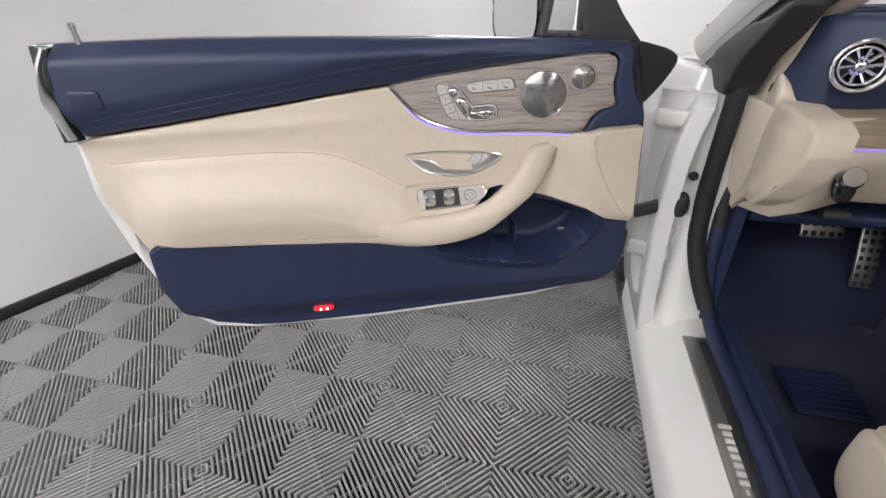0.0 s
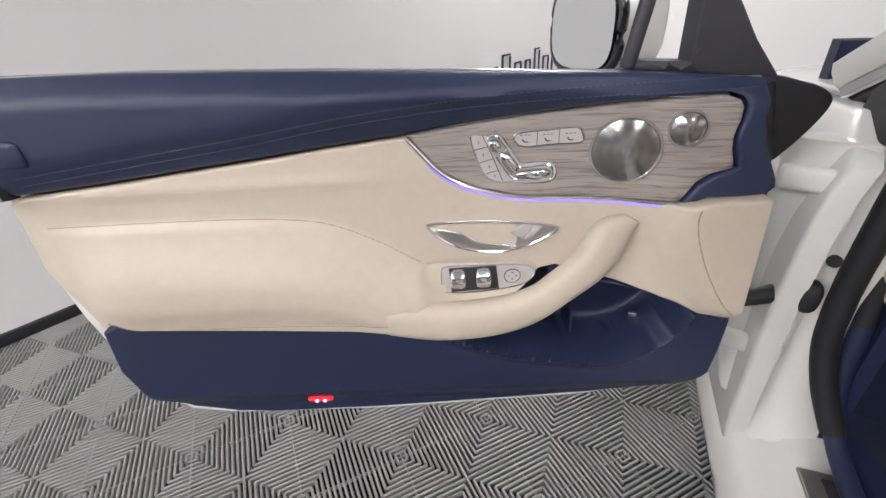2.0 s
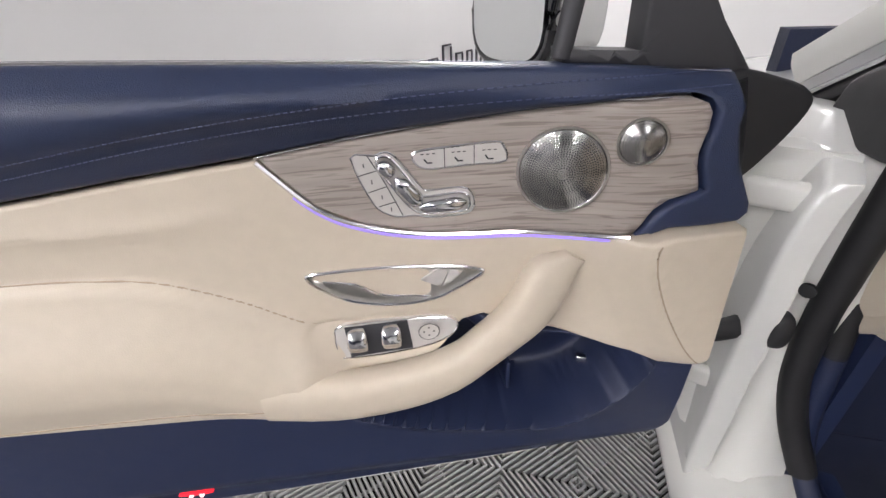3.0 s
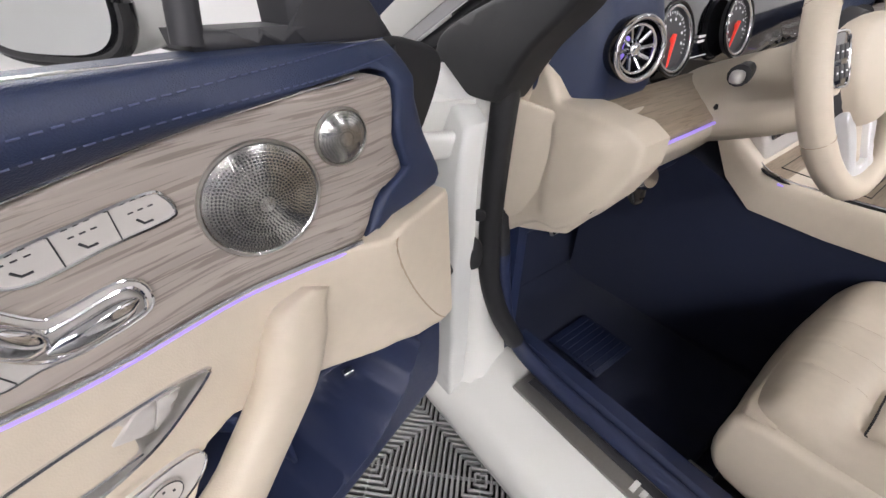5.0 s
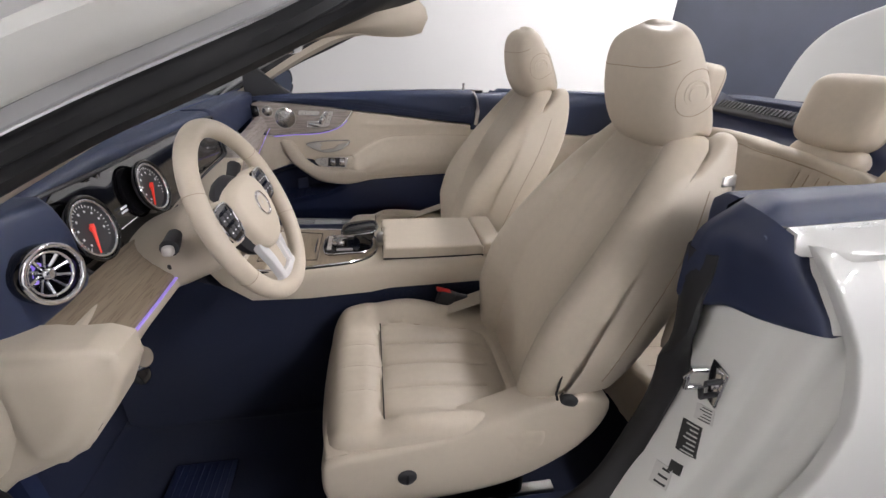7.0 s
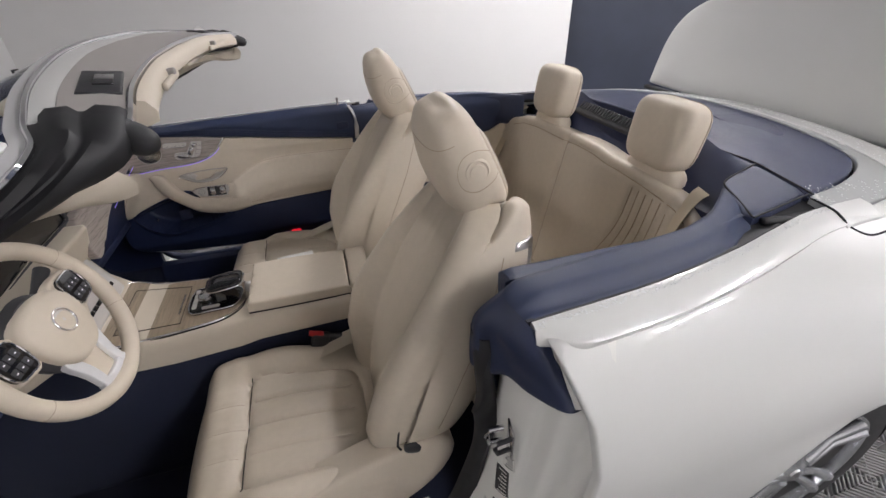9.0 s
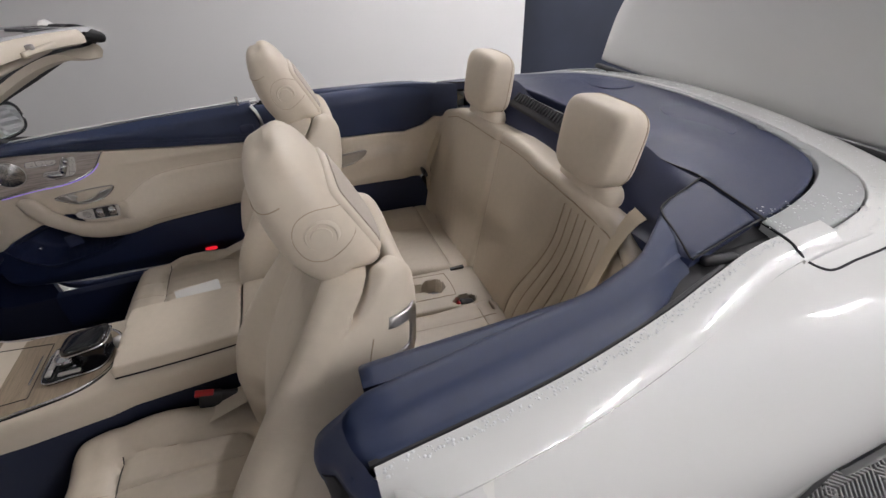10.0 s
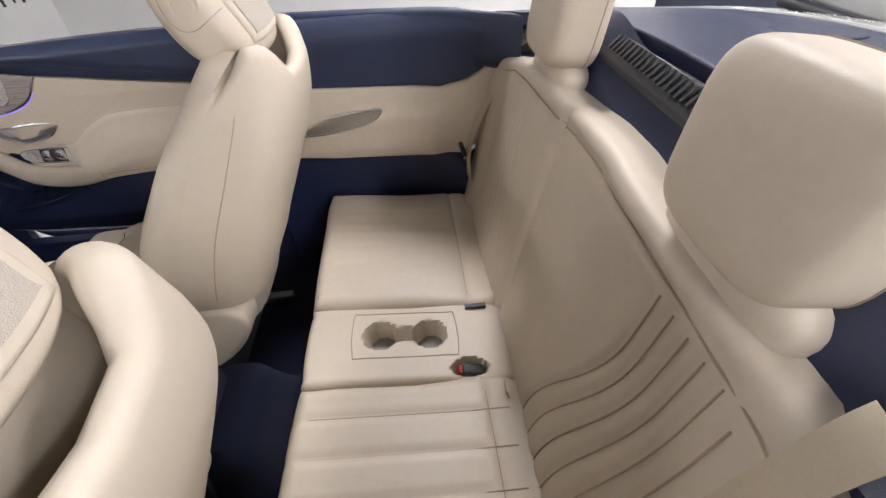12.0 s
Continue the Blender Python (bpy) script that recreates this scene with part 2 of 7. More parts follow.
def edge_distance(poly, x, y):
    d = np.full(len(x), 1e9)
    n = len(poly)
    for i in range(n):
        a, b = np.array(poly[i]), np.array(poly[(i + 1) % n])
        ab = b - a
        L = max(ab @ ab, 1e-12)
        t = np.clip(((x - a[0]) * ab[0] + (y - a[1]) * ab[1]) / L, 0, 1)
        d = np.minimum(d, np.hypot(x - a[0] - t * ab[0], y - a[1] - t * ab[1]))
    return d


def patch(outline, place, height=None, step=0.012, thick=0.02, rnd=0.0, bm=None):
    """A padded panel: an outline in the panel's own plane, a height over it, and the map into the world; its edges are
    rolled over by rnd and its rim goes thick deep."""
    from mathutils.geometry import delaunay_2d_cdt
    poly = [tuple(map(float, p)) for p in outline]
    rim = []
    for i, p in enumerate(poly):
        q = poly[(i + 1) % len(poly)]
        k = max(1, int(math.hypot(q[0] - p[0], q[1] - p[1]) / step))
        rim += [(p[0] + (q[0] - p[0]) * j / k, p[1] + (q[1] - p[1]) * j / k) for j in range(k)]
    xs, ys = [p[0] for p in poly], [p[1] for p in poly]
    gx, gy = np.meshgrid(np.arange(min(xs) + step / 2, max(xs), step), np.arange(min(ys) + step / 2, max(ys), step))
    gx, gy = gx.ravel(), gy.ravel()
    keep = inside(poly, gx, gy)
    gx, gy = gx[keep], gy[keep]
    dist = edge_distance(poly, gx, gy)
    far = dist > (rnd + step * 0.35 if rnd else step * 0.5)
    gx, gy, dist = gx[far], gy[far], dist[far]
    ix, iy, idist = [], [], []
    if rnd:
        m = len(rim)
        area = sum(rim[i][0] * rim[(i + 1) % m][1] - rim[(i + 1) % m][0] * rim[i][1] for i in range(m))
        sg = 1 if area > 0 else -1
        for f in (0.07, 0.22, 0.45, 0.72, 1.0):
            px, py = [], []
            for i in range(m):
                a_, c_ = rim[i - 1], rim[(i + 1) % m]
                dx, dy = c_[0] - a_[0], c_[1] - a_[1]
                L = math.hypot(dx, dy) or 1.0
                px.append(rim[i][0] - sg * dy / L * rnd * f)
                py.append(rim[i][1] + sg * dx / L * rnd * f)
            px, py = np.array(px), np.array(py)
            ok = inside(poly, px, py)
            d = edge_distance(poly, px, py)
            ok &= d > rnd * f * 0.85
            ix += list(px[ok])
            iy += list(py[ok])
            idist += list(d[ok])
    pts = rim + list(zip(ix, iy)) + list(zip(gx, gy))
    ds = [0.0] * len(rim) + idist + list(dist)
    vs, _, fs, vo, _, _ = delaunay_2d_cdt([Vector(p) for p in pts], [], [list(range(len(rim)))], 1, 1e-7)
    bm = bm or bmesh.new()
    made = []
    for v, o in zip(vs, vo):
        d = ds[o[0]] if o else 0.0
        h = float(height(v.x, v.y)) if height else 0.0
        if rnd and d < rnd:
            h -= rnd * (1 - math.sqrt(max(0, 1 - (1 - d / rnd) ** 2)))
        made.append(bm.verts.new(place(v.x, v.y, h)))
    back = {}
    for f in fs:
        try:
            bm.faces.new([made[i] for i in f])
        except ValueError:
            pass
    n = len(rim)
    at_rim = {o[0]: i for i, o in enumerate(vo) if o and o[0] < n}
    ring = [at_rim[i] for i in range(n) if i in at_rim]
    low = []
    for i in ring:
        v = vs[i]
        h = float(height(v.x, v.y)) if height else 0.0
        low.append(bm.verts.new(place(v.x, v.y, h - rnd - thick)))
    for k in range(len(ring)):
        j = (k + 1) % len(ring)
        try:
            bm.faces.new((made[ring[k]], made[ring[j]], low[j], low[k]))
        except ValueError:
            pass
    return bm


def sstep(x, a, b):
    t = min(1.0, max(0.0, (x - a) / (b - a)))
    return t * t * (3 - 2 * t)


def along(xs, ys):
    """A piecewise line y(x) through given knots."""
    order = sorted((float(a), float(b)) for a, b in zip(xs, ys))
    X, Y = [o[0] for o in order], [o[1] for o in order]

    def f(x):
        if x <= X[0]:
            return Y[0]
        if x >= X[-1]:
            return Y[-1]
        k = bisect(X, x)
        a, b = X[k - 1], X[k]
        return Y[k - 1] + (Y[k] - Y[k - 1]) * (x - a) / (b - a) if b > a else Y[k]
    return f


def smooth_along(xs, ys):
    pts = spline(list(zip(xs, ys)), 8)
    return along([p[0] for p in pts], [p[1] for p in pts])


def bisect(X, x):
    lo, hi = 0, len(X)
    while lo < hi:
        m = (lo + hi) // 2
        if x < X[m]:
            hi = m
        else:
            lo = m + 1
    return lo


def ellipsoid(rx, ry, rz, power=2.5, rings=14, sides=24, shape=None):
    """A rounded block (superellipsoid); shape(p) may bend its points."""
    def f(c):
        return math.copysign(abs(c) ** (2 / power), c)
    secs = []
    for i in range(rings + 1):
        a = -math.pi / 2 + math.pi * i / rings
        a = max(-1.5607, min(1.5607, a))
        secs.append([Vector((rx * f(math.cos(a)) * f(math.cos(b)), ry * f(math.cos(a)) * f(math.sin(b)), rz * f(math.sin(a))))
                     for b in (2 * math.pi * k / sides for k in range(sides))])
    if shape:
        secs = [[shape(p) for p in s] for s in secs]
    return loft(secs)


def moved(bm, m):
    bmesh.ops.transform(bm, matrix=m, verts=bm.verts[:])
    return bm


# ---------------------------------------------------------------- the room
def room():
    w = 0.15
    cx, cy = (ROOM_X0 + ROOM_X1) / 2, (ROOM_Y0 + ROOM_Y1) / 2
    lx, ly = ROOM_X1 - ROOM_X0, ROOM_Y1 - ROOM_Y0

    def wall(name, label, sx, sy, x, y, mat):
        ob = part(name, moved(box(sx, sy, ROOM_H), ROOM @ at(x, y, ROOM_H / 2)), mat, smooth=False)
        tagged(ob, label, "wall", kind="structure")
        return ob
    wall("wall_west", "plain white painted showroom wall with black baseboard", w, ly + 2 * w, ROOM_X0 - w / 2, cy, WALL)
    edge = -2.06
    wall("wall_east", "plain white painted showroom wall beside the car", w, ROOM_Y1 - edge + w, ROOM_X1 + w / 2, (ROOM_Y1 + edge + w) / 2, WALL)
    wall("wall_alcove", "dark blue wall set back behind the car", w, edge - ROOM_Y0 + w, ROOM_X1 + w / 2 + 0.35, (ROOM_Y0 + edge - w) / 2, DARKWALL)
    wall("wall_return", "narrow dark return of the wall", 0.35, 0.05, ROOM_X1 + 0.175 + w, edge + 0.025, DARKWALL)
    wall("wall_north", "white showroom wall with dark lettering", lx, w, cx, ROOM_Y1 + w / 2, WALL)
    wall("wall_south", "dark blue wall behind the car", lx + 1.0, w, cx + 0.35, ROOM_Y0 - w / 2, DARKWALL)
    c = part("ceiling", moved(box(lx + 2 * w + 0.9, ly + 2 * w, 0.1), ROOM @ at(cx + 0.35, cy, ROOM_H + 0.05)), CEIL, smooth=False)
    tagged(c, "plain grey ceiling with light panels", "ceiling", kind="structure")
    for name, sx, sy, x, y in (("baseboard_west", 0.02, ly, ROOM_X0 + 0.01, cy), ("baseboard_east", 0.02, ROOM_Y1 + 2.06, ROOM_X1 - 0.01, (ROOM_Y1 - 2.06) / 2),
                               ("baseboard_north", lx - 0.04, 0.02, cx, ROOM_Y1 - 0.01)):
        b = part(name, moved(box(sx, sy, 0.055, bevel=0.004), ROOM @ at(x, y, 0.0275)), BASEB)
        tagged(b, "black skirting strip along the wall", "baseboard", kind="structure")


room()


def ceiling_lights():
    first = None
    for x, y in ((-2.8, -6.9), (-1.3, -8.9), (-2.8, -8.9), (-2.7, -4.3), (-1.1, -4.3), (0.6, -5.7), (-2.7, 2.4), (2.5, -1.3), (2.5, -3.4)):
        for turn in (90 if x > 3 else 0,):
            m = ROOM @ at(x, y, ROOM_H - 0.03, 0, 0, turn)
            if first is None:
                t = thing("ceiling_light", "white rectangular ceiling light panel, lit", "ceiling light", "ceiling light panels")
                part("frame", moved(box(0.94, 0.29, 0.05, bevel=0.006), at(0, 0, 0.01)), SILVER, t)
                part("diffuser", box(0.90, 0.25, 0.02, at(0, 0, -0.016), bevel=0.004), LAMP, t, "glowing white diffuser")
                t.matrix_basis = m
                first = t
            else:
                copy_thing(first, m)


ceiling_lights()


# ---------------------------------------------------------------- the car's body
CAR = thing("car", "white convertible car body with its soft top folded away", "car")
MIR = Matrix.Translation((2 * CX, 0, 0)) @ Matrix.Diagonal((-1, 1, 1, 1))


def both_sides(name, make, mat, parent, label="", smooth=True):
    """A part on the car's left and its mirror image on the right."""
    part(name, make(), mat, parent, label, smooth)
    part(name, moved(make(), MIR), mat, parent, label, smooth)


side_z = smooth_along((0.15, 0.3, 0.5, 0.7, 0.8, 0.87, 0.93, 0.98, 1.02, 1.06, 1.098, 1.112), (0.865, 0.900, 0.926, 0.936, 0.935, 0.928, 0.916, 0.900, 0.881, 0.857, 0.830, 0.815))
belt_in = along([q[0] for q in spline([(-0.9, 0.81), (-0.99, 0.80), (-1.25, 0.775), (-1.47, 0.733), (-1.62, 0.693), (-1.78, 0.655), (-2.0, 0.642), (-2.3, 0.635), (-2.9, 0.60)], 6)],
                [q[1] for q in spline([(-0.9, 0.81), (-0.99, 0.80), (-1.25, 0.775), (-1.47, 0.733), (-1.62, 0.693), (-1.78, 0.655), (-2.0, 0.642), (-2.3, 0.635), (-2.9, 0.60)], 6)])


def side_x(y, z):
    """Half width of the body's skin at a length and height."""
    x = side_z(z)
    if y < -1.0:
        tuck = 0.80 - belt_in(y)
        k = sstep(z, 0.55, 1.10)
        x -= 0.55 * k * tuck + (1 - k) * 0.10 * max(0.0, (-1.9 - y)) ** 1.5
        if z > 0.72:
            kw = sstep(0.72, 0.55, 1.10)
            wide = side_z(0.72) - 0.55 * kw * tuck - (1 - kw) * 0.10 * max(0.0, (-1.9 - y)) ** 1.5
            top = side_z(1.10) - tuck
            round_ = top + (wide - top) * (1 - min(1.08, (z - 0.72) / 0.38) ** 2.7)
            x += (round_ - x) * sstep(-y, 1.0, 1.12)
    elif y > 0.3:
        x -= 0.10 * ((y - 0.3) / 1.4) ** 2
    return x


def skin(y, z, h):
    return (-(side_x(y, z) + h), y, z)


def arch(cy, cz, r, n=18, a0=-8.0, a1=188.0):
    return [(cy + r * math.cos(radians(a)), cz + r * math.sin(radians(a))) for a in np.linspace(a0, a1, n)]


def quarter_panel():
    front = [(-1.005, 1.100), (-1.02, 1.06), (-1.057, 0.966), (-1.07, 0.86), (-1.055, 0.76), (-1.02, 0.65), (-0.98, 0.55), (-0.91, 0.44)]
    low = [(-0.93, 0.30), (-1.2, 0.22), (-1.44, 0.22)]
    wheel = arch(-1.885, 0.345, 0.385)
    rear = [(-2.34, 0.22), (-2.7, 0.28), (-2.74, 0.6), (-2.72, 0.9), (-2.66, 1.0), (-2.5, 1.065), (-2.3, 1.09), (-1.89, 1.100), (-1.5, 1.100)]
    return patch(front + low + wheel + rear, skin, step=0.020, thick=0.012, rnd=0.008)


both_sides("rear_fender", quarter_panel, PAINT, CAR, "glossy white rear fender with water drops")


def front_fender():
    o = [(0.16, 0.16), (0.15, 0.30), (0.11, 0.55), (0.10, 0.8), (0.12, 0.96), (0.22, 1.02), (0.9, 0.98), (1.5, 0.86), (1.72, 0.70), (1.78, 0.45), (1.72, 0.25), (1.4, 0.22)]
    o += arch(0.98, 0.345, 0.39) + [(0.55, 0.18)]
    return patch(o, skin, step=0.04, thick=0.03, rnd=0.008)


both_sides("front_fender", front_fender, PAINT, CAR)


def rocker():
    secs = []
    for y in np.linspace(0.42, -1.0, 12):
        pr = [(0.80, 0.16), (0.865, 0.155), (0.885, 0.17), (0.908, 0.25), (0.906, 0.33), (0.893, 0.366), (0.868, 0.378), (0.860, 0.392), (0.838, 0.402),
              (0.828, 0.418), (0.80, 0.424), (0.755, 0.424), (0.75, 0.30)]
        secs.append([(-x, y, z) for x, z in pr])
    return loft(secs)


both_sides("sill", rocker, PAINT_BRIGHT, CAR, "white painted door sill with stepped ledges")


def front_post():
    """The white hinge post before the door opening."""
    secs = []
    for z, dy, dx in ((0.36, 0.045, 0.0), (0.42, 0.055, 0.0), (0.48, 0.066, 0.0), (0.55, 0.078, 0.004), (0.7, 0.085, 0.004), (0.85, 0.08, 0.0), (0.95, 0.075, -0.008), (0.985, 0.075, -0.012)):
        pr = [(0.90, 0.15), (0.885, 0.10), (0.868, 0.07), (0.85, 0.055), (0.828, 0.05), (0.80, 0.055), (0.775, 0.06), (0.775, 0.24), (0.90, 0.24)]
        secs.append([(-(x + dx), y + dy, z) for x, y in pr])
    return loft(secs)


both_sides("front_post", front_post, PAINT_BRIGHT, CAR)


def hinge_panel():
    """The hinge side of the post, up to the door's front edge."""
    rows = []
    for z in (0.44, 0.50, 0.60, 0.75, 0.90, 0.96, 0.985):
        k = 0.03 * (1 - sstep(z, 0.44, 0.56))
        rows.append([(-0.958 + k, 0.190, z), (-0.945 + k, 0.178, z), (-0.920 + k * 0.5, 0.168, z), (-0.890, 0.155, z), (-0.866, 0.148, z), (-0.866, 0.22, z), (-0.958 + k, 0.22, z)])
    return loft(rows)


part("hinge_panel", hinge_panel(), PAINT_BRIGHT, CAR, "white hinge side of the door post")
for z in (0.66, 0.93):
    part("door_hinge", moved(box(0.060, 0.018, 0.030, bevel=0.007), at(-0.905, 0.152, z, 0, 0, -25)), PAINT_BRIGHT, CAR, "white painted door hinge")

FOOT = [tuple(p) for p in spline([(0.252, 1.005), (0.245, 1.035), (0.222, 1.066), (0.137, 1.107), (0.05, 1.128), (0.0, 1.150), (0.02, 1.105), (0.060, 1.060), (0.104, 0.994), (0.118, 0.986), (0.16, 0.984), (0.225, 0.984)], 3, True)]
part("pillar_foot_cover", patch(FOOT, lambda y, z, h: (-0.868 - h + 0.25 * max(0.0, z - 1.05), y, z), step=0.02, thick=0.05, rnd=0.008), RUBBER, CAR, "black rubber cover at the pillar's foot")
part("post_seal", tube(spline([(-0.778, 0.088, 0.482), (-0.808, 0.112, 0.56), (-0.830, 0.126, 0.65), (-0.837, 0.129, 0.75), (-0.838, 0.126, 0.86), (-0.838, 0.120, 0.96), (-0.838, 0.116, 1.03), (-0.836, 0.124, 1.085)], 5), 0.020, 10), RUBBER, CAR, "black rubber seal along the hinge post")


def rear_post():
    """The white latch post behind the door opening."""
    secs = []
    for z, s in ((0.40, 0.16), (0.44, 0.13), (0.50, 0.085), (0.58, 0.045), (0.66, 0.018), (0.76, -0.002), (0.86, -0.012), (0.95, -0.020), (1.0, -0.028), (1.06, -0.040), (1.10, -0.05)):
        pr = [(0.914, -1.075), (0.910, -1.060), (0.899, -1.052), (0.884, -1.049), (0.874, -1.040), (0.868, -1.018), (0.858, -1.004), (0.842, -0.998), (0.828, -0.991), (0.818, -0.978),
              (0.800, -0.970), (0.775, -0.964), (0.750, -0.960), (0.725, -0.958), (0.705, -0.965)]
        top = side_x(-1.06, z) - 0.004
        secs.append([(-min(x, top - 0.0004 * i), y + s, z) for i, (x, y) in enumerate(pr)])
    return surface(secs, 3, 3)


both_sides("rear_post", rear_post, PAINT_BRIGHT, CAR, "white latch post of the door opening")


def hood():
    def place(x, y, h):
        q = abs(x - CX) / 0.8
        z = 1.045 - 0.055 * max(0, y - 0.4) - 0.06 * max(0, y - 0.4) ** 2 - 0.05 * q ** 3 + 0.02 * sstep(q, 0.3, 0.7)
        return (x, y, z + h)
    o = [(-0.80, 0.36), (-0.79, 1.0), (-0.70, 1.5), (-0.45, 1.74), (0.04, 1.80), (0.53, 1.74), (0.78, 1.5), (0.87, 1.0), (0.88, 0.36), (0.5, 0.46), (0.04, 0.49), (-0.42, 0.46)]
    return patch(o, place, step=0.06, thick=0.03, rnd=0.006)


part("hood", hood(), PAINT, CAR, "white engine hood")
part("nose", loft([[(CX + sx * w, y, z) for sx, z in ((-1, 0.2), (1, 0.2), (1, 0.62), (-1, 0.62))] for w, y in ((0.80, 1.6), (0.72, 1.76))]), PAINT, CAR)


def cowl():
    def place(x, y, h):
        return (x, y, 1.0 + h)
    return patch([(-0.80, 0.22), (-0.79, 0.40), (-0.4, 0.50), (0.04, 0.52), (0.48, 0.50), (0.87, 0.40), (0.88, 0.22), (0.04, 0.34)], place, step=0.05, thick=0.03)


part("windscreen_cowl", cowl(), PLASTIC, CAR)

# ---- windscreen frame
# two guide lines from the pillar's foot over the corner to the middle of the header: the cabin side and the glass side
IN_K = [(-0.835, 0.36, 0.950), (-0.80, 0.20, 1.055), (-0.765, 0.05, 1.143), (-0.740, -0.10, 1.224), (-0.722, -0.22, 1.280), (-0.706, -0.33, 1.332), (-0.682, -0.42, 1.372),
        (-0.640, -0.480, 1.408), (-0.575, -0.484, 1.434), (-0.42, -0.450, 1.448), (-0.2, -0.427, 1.460), (CX, -0.420, 1.463)]
OUT_K = [(-0.850, 0.36, 1.010), (-0.818, 0.20, 1.110), (-0.785, 0.05, 1.198), (-0.768, -0.10, 1.273), (-0.757, -0.22, 1.326), (-0.735, -0.31, 1.366), (-0.705, -0.375, 1.400),
         (-0.660, -0.402, 1.425), (-0.600, -0.378, 1.442), (-0.43, -0.322, 1.461), (-0.18, -0.272, 1.477), (CX, -0.258, 1.481)]
IN_L, OUT_L = [Vector(p) for p in spline(IN_K, 6)], [Vector(p) for p in spline(OUT_K, 6)]
IN_F = IN_L + [Vector((2 * CX - p.x, p.y, p.z)) for p in IN_L[:-1]][::-1]
OUT_F = OUT_L + [Vector((2 * CX - p.x, p.y, p.z)) for p in OUT_L[:-1]][::-1]
N_F = len(IN_F) - 1


def frame_bar(offsets, first=0, last=None):
    """A band along the windscreen frame; offsets are (share of the way from the cabin side to the glass side, metres beyond it, height)."""
    secs = []
    for i in range(first, (N_F if last is None else last) + 1):
        p, q = IN_F[i], OUT_F[i]
        d = (OUT_F[min(N_F, i + 1)] - OUT_F[max(0, i - 1)]).normalized()
        ac = (q - p)
        ac = (ac - ac.dot(d) * d).normalized()
        nrm = d.cross(ac).normalized()
        centre = Vector((CX, 0.0, 1.0))
        if nrm.dot(p - centre) < 0:
            nrm = -nrm
        secs.append([p.lerp(q, f) + ac * o + nrm * h for f, o, h in offsets])
    return loft(secs)


K_C, K_T = 48, 41                                     # where the header's landing panel begins and the pillar's rubber ends
# pillars take the lighter white, so they look better lit
part("windscreen_frame", frame_bar([(1, 0.020, -0.02), (1, 0.020, 0.004), (1, 0.026, 0.008), (1, 0.050, 0.007), (1, 0.066, 0.0), (1, 0.070, -0.02)], 0, K_C - 4), PAINT_BRIGHT, CAR, "white painted windscreen pillar, wet with drops")
part("windscreen_frame", frame_bar([(1, 0.020, -0.02), (1, 0.020, 0.004), (1, 0.026, 0.008), (1, 0.050, 0.007), (1, 0.066, 0.0), (1, 0.070, -0.02)], N_F - K_C + 4, N_F), PAINT_BRIGHT, CAR, "white painted windscreen pillar, wet with drops")
part("frame_band", frame_bar([(1, 0.003, -0.02), (1, 0.004, 0.002), (1, 0.019, 0.003), (1, 0.020, -0.02)]), BAND, CAR, "satin grey band round the windscreen")
part("frame_strip", frame_bar([(1, -0.003, -0.012), (1, -0.003, 0.007), (1, 0.001, 0.009), (1, 0.004, 0.006), (1, 0.004, -0.012)]), CHROME, CAR, "bright strip round the windscreen frame")
for a, b in ((0, K_C + 1), (N_F - K_C - 1, N_F)):
    part("frame_seal", frame_bar([(0, 0.0, -0.02), (0, 0.0, 0.0), (0.12, 0, 0.010), (0.34, 0, 0.014), (0.46, 0, 0.006), (0.52, 0, 0.006), (0.60, 0, 0.014), (0.80, 0, 0.012), (0.90, 0, 0.002), (1, -0.003, 0.0), (1, -0.003, -0.02)], a, b), RUBBER, CAR, "black rubber roof seal with two lips")
for a, b in ((0, K_T), (N_F - K_T, N_F)):
    part("pillar_trim", frame_bar([(0, -0.020, -0.034), (0, -0.012, -0.024), (0, 0.004, -0.018), (0, 0.010, -0.030), (0, 0.0, -0.065), (0, -0.020, -0.055)], a, b), CREAM_P, CAR, "cream inner cover of the windscreen pillar")
part("roof_landing", frame_bar([(0, 0.007, -0.01), (0, 0.008, 0.002), (0.3, 0, 0.006), (0.72, 0, 0.005), (0.73, 0, -0.01)], K_C, N_F - K_C), VISOR, CAR, "grey roof landing panel on the header")
part("header_band", frame_bar([(0.73, 0.0, -0.012), (0.735, 0, 0.002), (0.78, 0, 0.005), (0.97, 0, 0.003), (1, -0.004, -0.012)], K_C, N_F - K_C), PAINT, CAR, "white lacquered header band")
part("header_strip", frame_bar([(0, -0.002, -0.006), (0, -0.001, 0.006), (0, 0.004, 0.008), (0, 0.008, 0.005), (0, 0.008, -0.006)], K_C - 1, N_F - K_C + 1), CHROME, CAR, "chrome strip of the header")
part("header_trim", frame_bar([(0, 0.0, -0.012), (0, -0.004, 0.002), (0, -0.014, 0.0), (0, -0.026, -0.014), (0, -0.026, -0.030), (0, -0.005, -0.038), (0.9, 0, -0.03), (0.9, 0, -0.012)], K_C + 3, N_F - K_C - 3), CREAM_P, CAR, "cream header trim")
